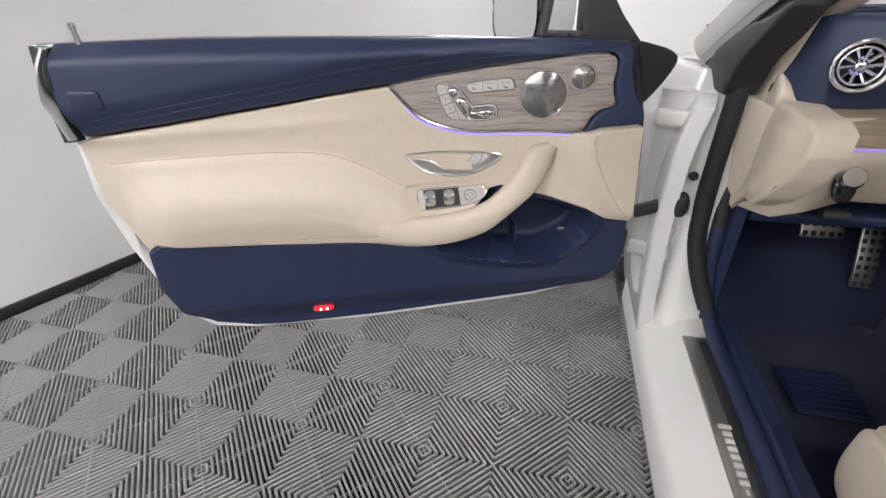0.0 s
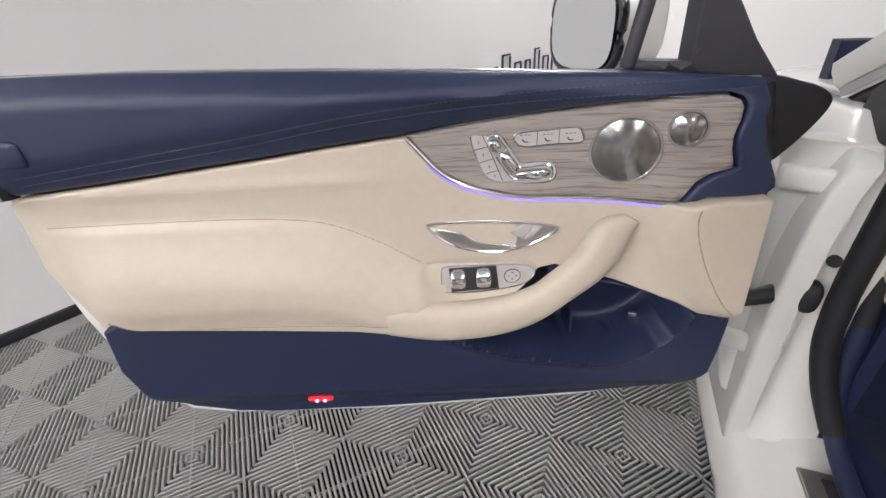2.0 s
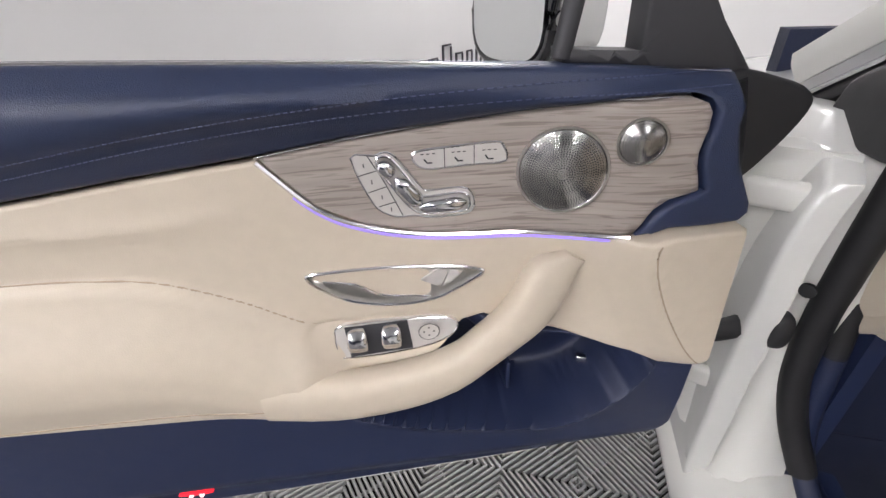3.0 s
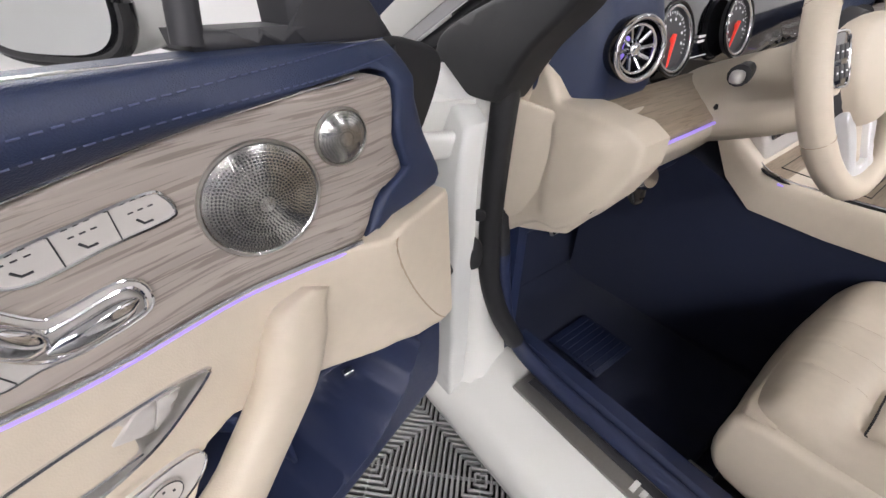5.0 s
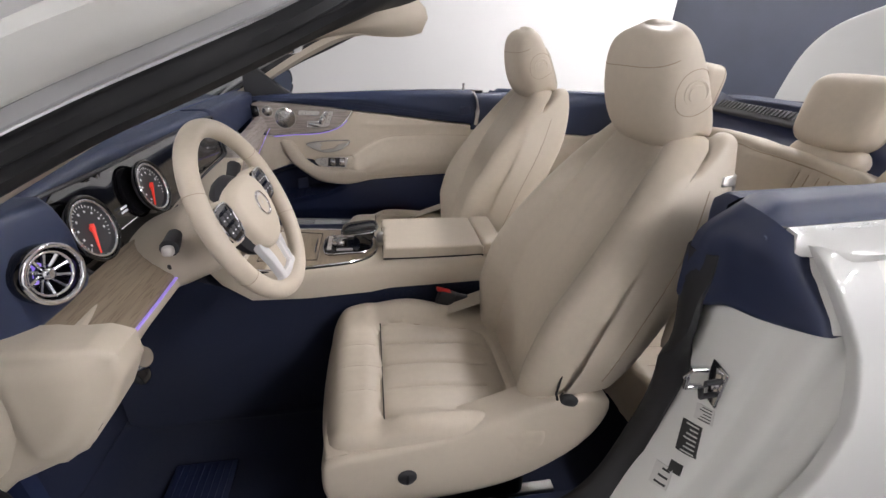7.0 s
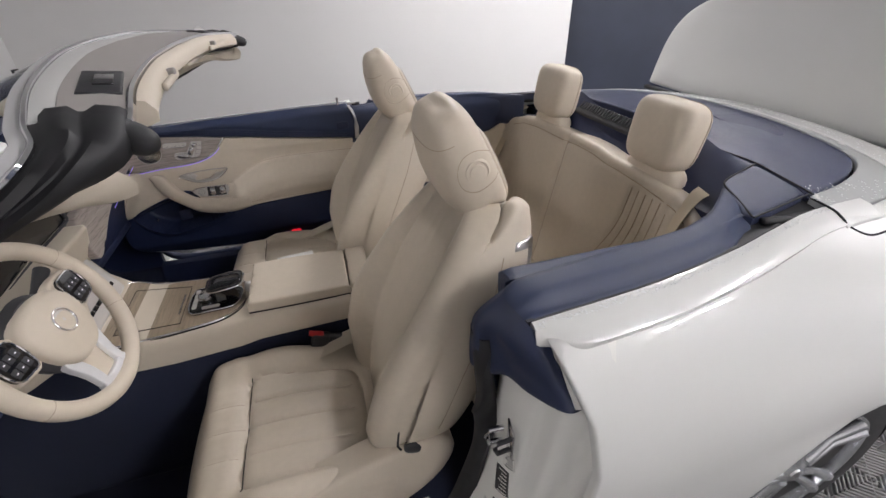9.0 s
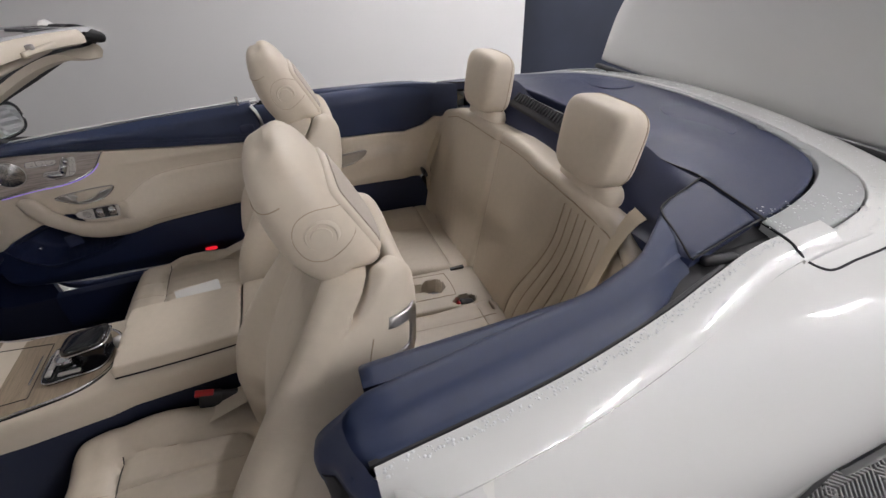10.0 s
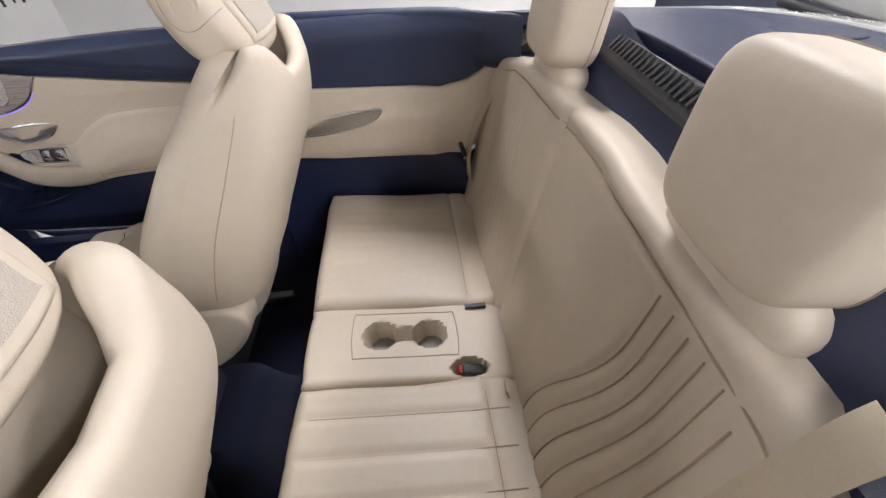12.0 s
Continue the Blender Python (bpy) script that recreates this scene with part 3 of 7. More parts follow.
for s in (-1, 1):
    m = at(CX + s * 0.465, -0.408, 1.458, 6, s * 6, s * -13)
    lr = part("latch_recess", moved(box(0.125, 0.056, 0.008, bevel=0.003), m), PLASTIC, CAR, "dark roof latch recess")
    part("latch_insert", moved(box(0.055, 0.026, 0.004, bevel=0.001), m @ at(0.004, -0.004, 0.004)), BLACK, lr)
    part("corner_seal", moved(ellipsoid(0.036, 0.022, 0.018, 2.6), at(CX + s * 0.635, -0.480, 1.416, 0, s * 22, s * -62)), RUBBER, CAR, "black corner rubber of the roof seal")
    part("header_hook", moved(box(0.16, 0.010, 0.014, bevel=0.004), at(CX + s * 0.30, -0.462, 1.432, 0, 0, s * -5)), CREAM_P, CAR)
    part("header_clip", moved(box(0.020, 0.014, 0.012, bevel=0.003), at(CX + s * 0.265, -0.458, 1.442)), VISOR, CAR)


def windscreen():
    secs = []
    for k in range(9):
        t = k / 8
        row = []
        for s in np.linspace(-1, 1, 13):
            top = Vector((CX + s * 0.60, -0.245 - 0.10 * (s * s), 1.482 - 0.05 * s ** 4))
            low = Vector((CX + s * 0.80, 0.46 - 0.13 * s * s, 1.03 - 0.01 * s * s))
            p = low.lerp(top, t)
            p.z += 0.05 * math.sin(math.pi * t)
            row.append(p)
        secs.append(row)
    return loft(secs, closed=False, caps=False)


ws = part("windscreen", windscreen(), GLASS, CAR, "clear windscreen glass")
ws.visible_shadow = False

for s in (-1, 1):
    v = part("sun_visor", moved(box(0.42, 0.14, 0.018, bevel=0.008, seg=3), at(CX + s * 0.30, -0.345, 1.420, 12, 0, 0)), CREAM_P, CAR, "cream folded sun visor")
mir = part("inside_mirror", moved(ellipsoid(0.12, 0.02, 0.036, 4), at(CX, -0.20, 1.33)), BLACK, CAR, "black inside mirror")

# ---- rear deck
deck_z = lambda x, y: 1.185 - 0.060 * ((x - CX) / 0.66) ** 2 - 0.055 * max(0, -1.85 - y) - 0.10 * max(0.0, -2.15 - y) ** 1.4


def deck_place(x, y, h):
    return (x, y, deck_z(x, y) + h)


def mirror_outline(o):
    return [(2 * CX - x, y) for x, y in o][::-1]


outline = spline([(-0.36, -1.79), (-0.435, -1.822), (-0.588, -1.828)], 3)[:-1] + spline([(-0.590, -1.828), (-0.577, -1.90), (-0.554, -1.98), (-0.527, -2.055), (-0.487, -2.13), (-0.43, -2.182), (-0.30, -2.218), (-0.12, -2.233), (CX, -2.238)], 4)
full = [tuple(p) for p in outline] + [(2 * CX - p[0], p[1]) for p in outline[::-1][1:]]


def bulge(x, y):
    q = abs(x - CX)
    return 0.012 * math.exp(-((q - 0.32) / 0.13) ** 2) * sstep(-y, 1.80, 1.9) * (1 - sstep(-y, 1.95, 2.15))


part("soft_top_cover", patch(full, deck_place, bulge, step=0.025, thick=0.02, rnd=0.006), NAVY_D, CAR, "navy leather-look cover over the folded soft top")


def flap():
    o = spline([(-0.505, -1.652), (-0.482, -1.70), (-0.445, -1.812)], 4)[:-1] + [(-0.445, -1.812), (-0.588, -1.818), (-0.634, -1.61), (-0.62, -1.60)] + spline([(-0.62, -1.60), (-0.56, -1.625), (-0.505, -1.652)], 3)[1:-1]
    return patch(o, lambda x, y, h: (x, y, deck_z(x, y) + 0.004 + h), step=0.02, thick=0.02, rnd=0.006)


both_sides("deck_flap", flap, NAVY_D, CAR, "navy hinged corner flap of the soft top cover")


def back_slope():
    """Navy trim that rises from the rear backrest to the soft top cover."""
    def place(x, y, h):
        t = sstep(-y, 1.69, 1.80)
        q = abs(x - CX)
        hump = 0.045 * math.exp(-((q - 0.31) / 0.11) ** 2) * math.sin(math.pi * min(1, max(0, (-y - 1.66) / 0.16)))
        return (x, y, 1.055 + (deck_z(x, -1.8) - 1.055) * t + hump + h)
    o = [(-0.52, -1.655), (-0.48, -1.70), (-0.443, -1.815), (-0.36, -1.783), (CX, -1.765), (0.44, -1.783), (0.523, -1.815), (0.56, -1.70), (0.60, -1.655), (CX, -1.64)]
    return patch(o, place, step=0.018, thick=0.03)


part("parcel_shelf", back_slope(), NAVY_D, CAR, "navy padded trim behind the rear seats")
gr = part("shelf_grille_frame", patch([(-0.26, -1.732), (-0.26, -1.768), (0.34, -1.768), (0.34, -1.732)], lambda x, y, h: (x, y, 1.135 + (-1.732 - y) * 1.0 + h), step=0.02, thick=0.006, rnd=0.004), PLASTIC, CAR, "dark slotted speaker grille")
for k in range(30):
    part("grille_bar", moved(box(0.006, 0.030, 0.004), at(-0.20 + k * 0.0165, -1.750, 1.159, -45, 0, 0)), PLASTIC, gr, smooth=False)


def deck_grille(s):
    o = [tuple(p) for p in spline([(-0.085, -2.03), (-0.20, -2.005), (-0.285, -2.03), (-0.285, -2.11), (-0.20, -2.165), (-0.10, -2.165), (-0.07, -2.10)], 4, True)]
    if s > 0:
        o = mirror_outline(o)
    return patch(o, deck_place, lambda x, y: 0.004, step=0.02, thick=0.004, rnd=0.003)


for s in (-1, 1):
    part("deck_pad", deck_grille(s), NAVY_P, CAR, "darker oval pad on the soft top cover")


def deck_seam():
    return tube([(x, y, deck_z(x, y) + 0.0035) for x, y in spline([(-0.634, -1.607), (-0.57, -1.630), (-0.520, -1.645), (-0.498, -1.662), (-0.482, -1.70), (-0.462, -1.765), (-0.444, -1.817)], 6)], 0.0024, 6)


def deck_cross_seam():
    return tube([(x, y, deck_z(x, y) + 0.0035) for x, y in spline([(-0.20, -1.775), (-0.30, -1.778), (-0.37, -1.795), (-0.435, -1.820), (-0.51, -1.823), (-0.600, -1.830)], 6)], 0.0024, 6)


def flap_side():
    return tube([(x, y, deck_z(x, y) + 0.002) for x, y in spline([(-0.636, -1.61), (-0.614, -1.72), (-0.594, -1.825)], 5)], 0.0024, 6)


both_sides("deck_seam", deck_seam, GAP, CAR, "dark joint of the soft top cover")
both_sides("deck_seam", deck_cross_seam, GAP, CAR, "dark joint of the soft top cover")
both_sides("deck_seam", flap_side, GAP, CAR, "dark joint of the soft top cover")


def gutter():
    secs = []
    for y in np.linspace(-1.02, -1.86, 22):
        xo = belt_in(y) - 0.010
        w = 0.030 + 0.045 * sstep(-y, 1.40, 1.62)
        secs.append([(-xo, y, 1.088), (-xo, y, 1.104), (-xo + w * 0.5, y, 1.100), (-xo + w, y, 1.104), (-xo + w, y, 1.088)])
    return loft(secs)


both_sides("rail_gutter", gutter, RUBBER, CAR, "black rubber gutter beside the rail")


def fender_joint():
    pts = [(-0.592, -1.830, 1.122), (-0.652, -1.829, 1.1165), (-0.680, -1.828, 1.106)]
    pts += [(-side_x(y, z) - 0.0005, y, z) for y, z in ((-1.840, 1.090), (-1.880, 1.074), (-1.954, 1.074), (-2.06, 1.0745), (-2.19, 1.0815), (-2.33, 1.066))]
    return tube(spline(pts, 5), 0.0028, 6)


both_sides("fender_joint", fender_joint, GAP, CAR)
both_sides("hinge_bracket", lambda: moved(box(0.020, 0.070, 0.018, bevel=0.006), at(-0.640, -1.675, 1.108, 0, 10, -12)), RUBBER, CAR, "black rubber hinge cover")


def deck_base():
    o = [(-0.50, -1.67), (-0.455, -1.80), (-0.36, -1.80), (CX, -1.79), (0.44, -1.80), (0.535, -1.80), (0.58, -1.67), (0.70, -1.62), (0.70, -2.0), (0.59, -2.17), (CX, -2.31), (-0.51, -2.17), (-0.62, -2.0), (-0.62, -1.62)]
    return patch(o, lambda x, y, h: (x, y, deck_z(x, y) - 0.022), step=0.04, thick=0.02)


part("deck_joint", deck_base(), GAP, CAR)


def belt_rail():
    """White rail between the side skin and the navy trim, running round the soft top cover."""
    secs = []
    ys = list(np.linspace(-0.99, -1.95, 40))
    for y in ys:
        x = belt_in(y)
        o = 0.004 + 0.032 * sstep(-y, 0.985, 1.06) * (1 - 0.25 * sstep(-y, 1.6, 1.95))
        e = 0.010 * sstep(-y, 1.0, 1.10)
        secs.append([(-x - o - 0.004 - e * 0.6, y, 1.084), (-x - o - 0.003 - e, y, 1.096), (-x - o - e * 0.7, y, 1.1005), (-x - o * 0.4, y, 1.1135), (-x + 0.014, y, 1.117), (-x + 0.0165, y, 1.113), (-x + 0.0165, y, 1.085), (-x - o * 0.5, y, 1.078)])
    return loft(secs)


both_sides("belt_rail", belt_rail, PAINT, CAR, "white belt rail beaded with water drops")


RING_IN = [tuple(p) for p in spline([(-0.597, -1.828), (-0.584, -1.90), (-0.561, -1.985), (-0.533, -2.062), (-0.492, -2.139), (-0.433, -2.192), (-0.301, -2.228), (-0.12, -2.243), (CX, -2.248)], 3)]
RING_OUT = [tuple(p) for p in spline([(-0.653, -1.828), (-0.652, -1.90), (-0.641, -1.99), (-0.613, -2.11), (-0.566, -2.186), (-0.497, -2.232), (-0.31, -2.264), (-0.10, -2.276), (CX, -2.28)], 3)]


def ring_between(inner, outer, lift):
    o = inner + [(2 * CX - x, y) for x, y in inner[::-1][1:]] + [(2 * CX - x, y) for x, y in outer] + outer[::-1][1:]
    return patch(o, lambda x, y, h: (x, y, deck_z(x, y) + lift + h - 0.012 * sstep(abs(x - CX), 0.62, 0.73)), step=0.025, thick=0.03, rnd=0.004)


def rear_frame():
    """White body round the back of the soft top cover."""
    inner = [(x - 0.004, y - (0.004 if y < -1.9 else 0.0)) for x, y in RING_OUT]
    outer = [(-0.697, -1.828), (-0.690, -1.92), (-0.684, -2.05), (-0.678, -2.2), (-0.668, -2.34), (-0.60, -2.385), (-0.3, -2.41), (-0.1, -2.413), (CX, -2.415)]
    return ring_between(inner, [tuple(p) for p in spline(outer, 3)], 0.002)


part("deck_band", ring_between(RING_IN, RING_OUT, 0.001), RINGLACQUER, CAR, "satin grey band round the soft top cover, wet with drops")
part("rear_body_frame", rear_frame(), PAINT, CAR, "white body frame round the soft top cover")


def trunk_lid():
    half = [(0.0, 1.585), (0.25, 1.565), (0.45, 1.515), (0.58, 1.462), (0.655, 1.40), (0.70, 1.33), (0.725, 1.25), (0.745, 1.14), (0.75, 1.10)]
    half = [tuple(p) for p in spline(half, 4)]
    o = [(CX + x, z) for x, z in half] + [(CX - x, z) for x, z in half[::-1][:-1]]
    def place(x, z, h):
        q = (x - CX) / 0.75
        return (x, -2.445 - 0.05 * q * q - 0.10 * (z - 1.1) + h, z)
    bm = patch(o, place, step=0.05, thick=0.05, rnd=0.015)
    return bm


part("trunk_lid", trunk_lid(), PAINT, CAR, "white trunk lid standing open")
part("trunk_seal", moved(box(1.36, 0.03, 0.02, bevel=0.008), at(CX, -2.425, 1.10)), RUBBER, CAR)
part("trunk_well", moved(box(1.30, 0.30, 0.5, bevel=0.02), at(CX, -2.62, 0.75)), CARPET, CAR)
part("rear_bumper", loft([[(CX + sx * w, y, z) for sx, z in ((-1, 0.25), (1, 0.25), (1, 0.70), (-1, 0.70))] for w, y in ((0.80, -2.70), (0.74, -2.80))]), PAINT, CAR)


# ---- wheels
def wheel(y, side):
    x = CX + side * 0.905
    s = side
    m = Matrix.Translation((x, y, 0.345)) @ Matrix.Rotation(radians(90 * s), 4, "Y")
    w = part("wheel", lathe([(0.10, -0.21), (0.235, -0.21), (0.245, -0.03), (0.24, -0.20), (0.10, -0.20)], m, 40), ALLOY, CAR, "silver alloy wheel with twin spokes")
    part("tyre", lathe([(0.243, -0.235), (0.30, -0.245), (0.335, -0.235), (0.345, -0.19), (0.345, -0.06), (0.335, -0.015), (0.30, 0.0), (0.25, -0.008), (0.243, -0.03)], m, 48), TYRE, w)
    rim = lathe([(0.232, -0.05), (0.238, -0.008), (0.248, -0.004), (0.250, -0.016), (0.246, -0.05)], m, 48)
    for k in range(5):
        a = 2 * math.pi * k / 5 + 0.3
        for da in (-0.13, 0.13):
            b = a + da
            c, d = Vector((0.052 * math.cos(a + da * 1.6), 0.052 * math.sin(a + da * 1.6), -0.022)), Vector((0.238 * math.cos(b), 0.238 * math.sin(b), -0.012))
            tube([m @ c, m @ c.lerp(d, 0.5) + (m.to_3x3() @ Vector((0, 0, -0.010))), m @ d], [0.019, 0.015, 0.020], 8, bm=rim)
    lathe([(0.0, -0.005), (0.030, -0.006), (0.062, -0.016), (0.068, -0.05), (0.0, -0.06)], m, 24, rim)
    part("rim", rim, ALLOY, w, "spoked silver rim")
    part("brake_disc", lathe([(0.06, -0.12), (0.17, -0.12), (0.17, -0.14), (0.06, -0.14)], m, 32), STEEL, w)
    part("hub_cap", lathe([(0.0, 0.0), (0.024, -0.001), (0.028, -0.008), (0.0, -0.010)], m, 20), CHROME, w)


for yy in (-1.875, 0.98):
    for ss in (-1, 1):
        wheel(yy, ss)


def liner():
    secs = []
    for a in np.linspace(-12, 192, 20):
        c, s = math.cos(radians(a)), math.sin(radians(a))
        secs.append([(-x, -1.875 + 0.40 * c, 0.345 + 0.40 * s) for x in (0.84, 0.56)])
    return loft(secs, closed=False, caps=False)


both_sides("wheel_arch_liner", liner, RUBBER, CAR)


# ---------------------------------------------------------------- cabin shell
def carpet():
    """The carpet tub, from the footwells over the tunnel to the rear footwell."""
    def z(x, y):
        q = abs(x - CX)
        floor = 0.235
        tunnel = 0.20 * (1 - sstep(q, 0.12, 0.20)) * (1 - sstep(-y, 0.85, 1.0))
        sill = 0.19 * sstep(q, 0.70, 0.775)
        front = 0.42 * sstep(y, 0.30, 0.62)
        back = 0.10 * sstep(-y, 1.10, 1.2)
        return floor + max(tunnel, sill) + front + back
    o = [(-0.755, 0.70), (-0.755, -1.62), (0.835, -1.62), (0.835, 0.70)]
    return patch(o, lambda x, y, h: (x, y, z(x, y) + h), step=0.035, thick=0.04)


part("carpet", carpet(), CARPET, CAR, "dark navy carpet of the car floor")
part("firewall", moved(box(1.62, 0.05, 0.55), at(CX, 0.70, 0.80)), CARPET, CAR, smooth=False)


def mat_piece(x, y, sx, sy, z=0.245):
    return patch([(x - sx / 2, y - sy / 2), (x + sx / 2, y - sy / 2), (x + sx / 2, y + sy / 2), (x - sx / 2, y + sy / 2)],
                 lambda u, v, h: (u, v, z + h + 0.42 * sstep(v, 0.30, 0.62)), step=0.04, thick=0.01, rnd=0.008)


for x in (-0.44, 0.50):
    t = thing("floor_mat", "dark navy carpet floor mat lying in the footwell", "floor mat", "front floor mats", at=(x, 0.05, 0.24))
    part("mat", mat_piece(x, 0.05, 0.46, 0.62), CARPET, t)
    pad = part("heel_pad", moved(box(0.16, 0.16, 0.005, bevel=0.002), at(x - 0.02, 0.083, 0.260)), NAVY_P, t, "ribbed navy heel pad")
    for k in range(8):
        part("rib", moved(box(0.14, 0.008, 0.006), at(x - 0.02, 0.02 + k * 0.018, 0.264)), NAVY_P, pad, smooth=False)

for y0, l in ((-0.36, 0.79),):
    sp = part("sill_plate", moved(box(0.056, l, 0.008, bevel=0.003), at(-0.803, y0, 0.427)), PLATE, CAR, "brushed steel sill plate")
    for k in range(6):
        part("plate_groove", moved(box(0.0025, l - 0.03, 0.002), at(-0.783 - k * 0.003, y0, 0.4315)), PLASTIC, sp, smooth=False)
    for k in range(13):
        wide = 0.004 if k == 8 else 0.024 if k in (0, 9) else 0.016
        part("plate_mark", moved(box(wide, 0.009, 0.0015), at(-0.808, -0.23 - k * 0.0165, 0.4318)), PAPER, sp, "pale lettering bar" if k == 0 else "", smooth=False)


SEAL = spline([(-0.765, -0.86, 0.445), (-0.765, -0.6, 0.438), (-0.765, -0.2, 0.438), (-0.767, 0.0, 0.442), (-0.772, 0.09, 0.475), (-0.784, 0.125, 0.56), (-0.79, 0.145, 0.72), (-0.80, 0.165, 0.86), (-0.812, 0.18, 0.96), (-0.81, 0.15, 1.09)], 5)
both_sides("door_seal", lambda: tube(SEAL[29:], 0.017, 8), RUBBER, CAR, "black rubber door seal")
both_sides("sill_seal", lambda: tube(SEAL[:30], 0.017, 8), NAVY_P, CAR, "navy cloth-covered door seal")


def rear_seal():
    p = [(-0.762, -0.70, 0.440), (-0.748, -0.80, 0.452), (-0.728, -0.875, 0.50), (-0.716, -0.920, 0.6), (-0.718, -0.945, 0.75), (-0.716, -0.948, 0.88), (-0.712, -0.940, 0.97), (-0.712, -0.935, 1.05)]
    return tube(spline(p, 5), 0.030, 10, flat=0.6)


both_sides("rear_door_seal", rear_seal, RUBBER, CAR)


def inner_sill():
    secs = []
    for y in np.linspace(0.12, -0.93, 10):
        secs.append([(-0.752, y, 0.30), (-0.752, y, 0.440), (-0.738, y, 0.452), (-0.705, y, 0.445), (-0.69, y, 0.40), (-0.685, y, 0.24)])
    return loft(secs)


both_sides("sill_trim", inner_sill, NAVY_P, CAR, "navy sill trim")


def kick_panel():
    return loft([[(-0.772, y, 0.25), (-0.772, y, 0.98), (-0.75, y, 0.98), (-0.745, y, 0.25)] for y in (0.12, 0.65)])


both_sides("kick_panel", kick_panel, NAVY_P, CAR)

# black cover at the foot of the windscreen pillar
def pillar_foot():
    o = spline([(0.25, 0.965), (0.13, 0.968), (0.115, 0.99), (0.10, 1.10), (0.02, 1.175), (0.0, 1.20), (0.10, 1.165), (0.22, 1.075), (0.30, 1.02)], 3, True)
    return patch([tuple(p) for p in o], lambda y, z, h: (-(0.838 - 0.10 * (z - 0.96)) - h, y, z), step=0.03, thick=0.06, rnd=0.012)


part("pillar_foot", moved(pillar_foot(), MIR), RUBBER, CAR, "black rubber cover at the foot of the pillar")

# striker, labels
st = part("door_striker", moved(box(0.045, 0.006, 0.075, bevel=0.003), at(-0.79, -0.972, 0.825, 0, 0, -12)), CHROME, CAR, "steel door striker on the latch post")
part("striker_loop", tube([(-0.775, -0.962, 0.845), (-0.772, -0.935, 0.845), (-0.772, -0.930, 0.825), (-0.772, -0.935, 0.805), (-0.775, -0.962, 0.805)], 0.006, 8), CHROME, st)
part("striker_loop", tube([(-0.800, -0.966, 0.84), (-0.802, -0.94, 0.84), (-0.802, -0.935, 0.825), (-0.802, -0.94, 0.81), (-0.800, -0.966, 0.81)], 0.005, 8), PLASTIC, st)
POST_X = (0.705, 0.725, 0.750, 0.775, 0.800, 0.818, 0.828, 0.842, 0.858)
POST_Y = (-0.965, -0.958, -0.960, -0.964, -0.970, -0.978, -0.991, -0.998, -1.004)
post_y = along(POST_X, POST_Y)
post_s = along((0.40, 0.44, 0.50, 0.58, 0.66, 0.76, 0.86, 0.95), (0.16, 0.13, 0.085, 0.045, 0.018, -0.002, -0.012, -0.020))


def label_piece(name, w, hgt, x, z, mat, bars, turn=0):
    """A sticker on the latch post's face, with its print as bars."""
    c = math.cos(radians(turn))
    s = math.sin(radians(turn))

    def place(a, b, h):
        px_, pz_ = x + a * c - b * s, z + a * s + b * c
        return (px_, post_y(-px_) + post_s(pz_) + 0.0018 + h, pz_)

    def sheet(a0, a1, b0, b1, h):
        return patch([(a0, b0), (a1, b0), (a1, b1), (a0, b1)], place, lambda a, b: h, step=0.008, thick=0.0015)
    p = part(name, sheet(-w / 2, w / 2, -hgt / 2, hgt / 2, 0.0), mat, CAR, "printed sticker on the latch post", smooth=False)
    for k in range(bars):
        b = -hgt / 2 + hgt * (k + 0.5) / bars
        wid = 0.40 * (1 - 0.35 * ((k * 7) % 3) / 2)
        part("print_bar", sheet(-w * 0.40, w * (1.6 * wid - 0.40), b - hgt / bars * 0.14, b + hgt / bars * 0.14, 0.0008), PAPER if mat is INK else INK, p, smooth=False)


label_piece("sticker", 0.030, 0.030, -0.796, 0.758, PAPER, 5, -14)
label_piece("sticker", 0.034, 0.064, -0.796, 0.698, INK, 7, -14)
label_piece("sticker", 0.032, 0.045, -0.796, 0.600, PAPER, 3, -14)
label_piece("sticker", 0.020, 0.022, -0.806, 0.632, INK, 0, -14)


# ---------------------------------------------------------------- doors
HINGE, SWING = Vector((-0.93, 0.09, 0.0)), radians(20.3)
DU, DN = Vector((-math.cos(SWING), -math.sin(SWING), 0)), Vector((math.sin(SWING), -math.cos(SWING), 0))


def open_door(u, v, w):
    return HINGE + DU * float(u) + DN * float(w) + Vector((0, 0, v))


def shut_door(u, v, w):
    return Vector((0.735 - w, 0.267 - u, v))


panel = smooth_along((0.0, 0.10, 0.16, 0.22, 0.28, 0.34, 0.44, 0.58, 0.75, 1.0, 1.2), (0.020, 0.020, 0.022, 0.020, 0.003, -0.010, -0.012, -0.008, 0.0, 0.004, 0.005))
sofa = smooth_along((0.45, 0.545, 0.579, 0.597, 0.638, 0.678, 0.717, 0.757, 0.826, 0.932, 1.038, 1.2), (0.835, 0.836, 0.843, 0.853, 0.882, 0.905, 0.922, 0.930, 0.936, 0.938, 0.938, 0.936))
lip = smooth_along((0.10, 0.155, 0.183, 0.22, 0.27, 0.351, 0.456, 0.531, 0.55, 0.60), (0.82, 0.744, 0.701, 0.669, 0.648, 0.656, 0.679, 0.710, 0.725, 0.80))
pocket_top = smooth_along((0.08, 0.146, 0.19, 0.234, 0.285, 0.342, 0.40, 0.60), (0.722, 0.739, 0.766, 0.784, 0.800, 0.808, 0.806, 0.80))
cap_edge = smooth_along((0.70, 0.735, 0.776, 0.838, 0.893, 0.927, 0.945, 0.96), (0.060, 0.091, 0.129, 0.168, 0.193, 0.200, 0.192, 0.180))

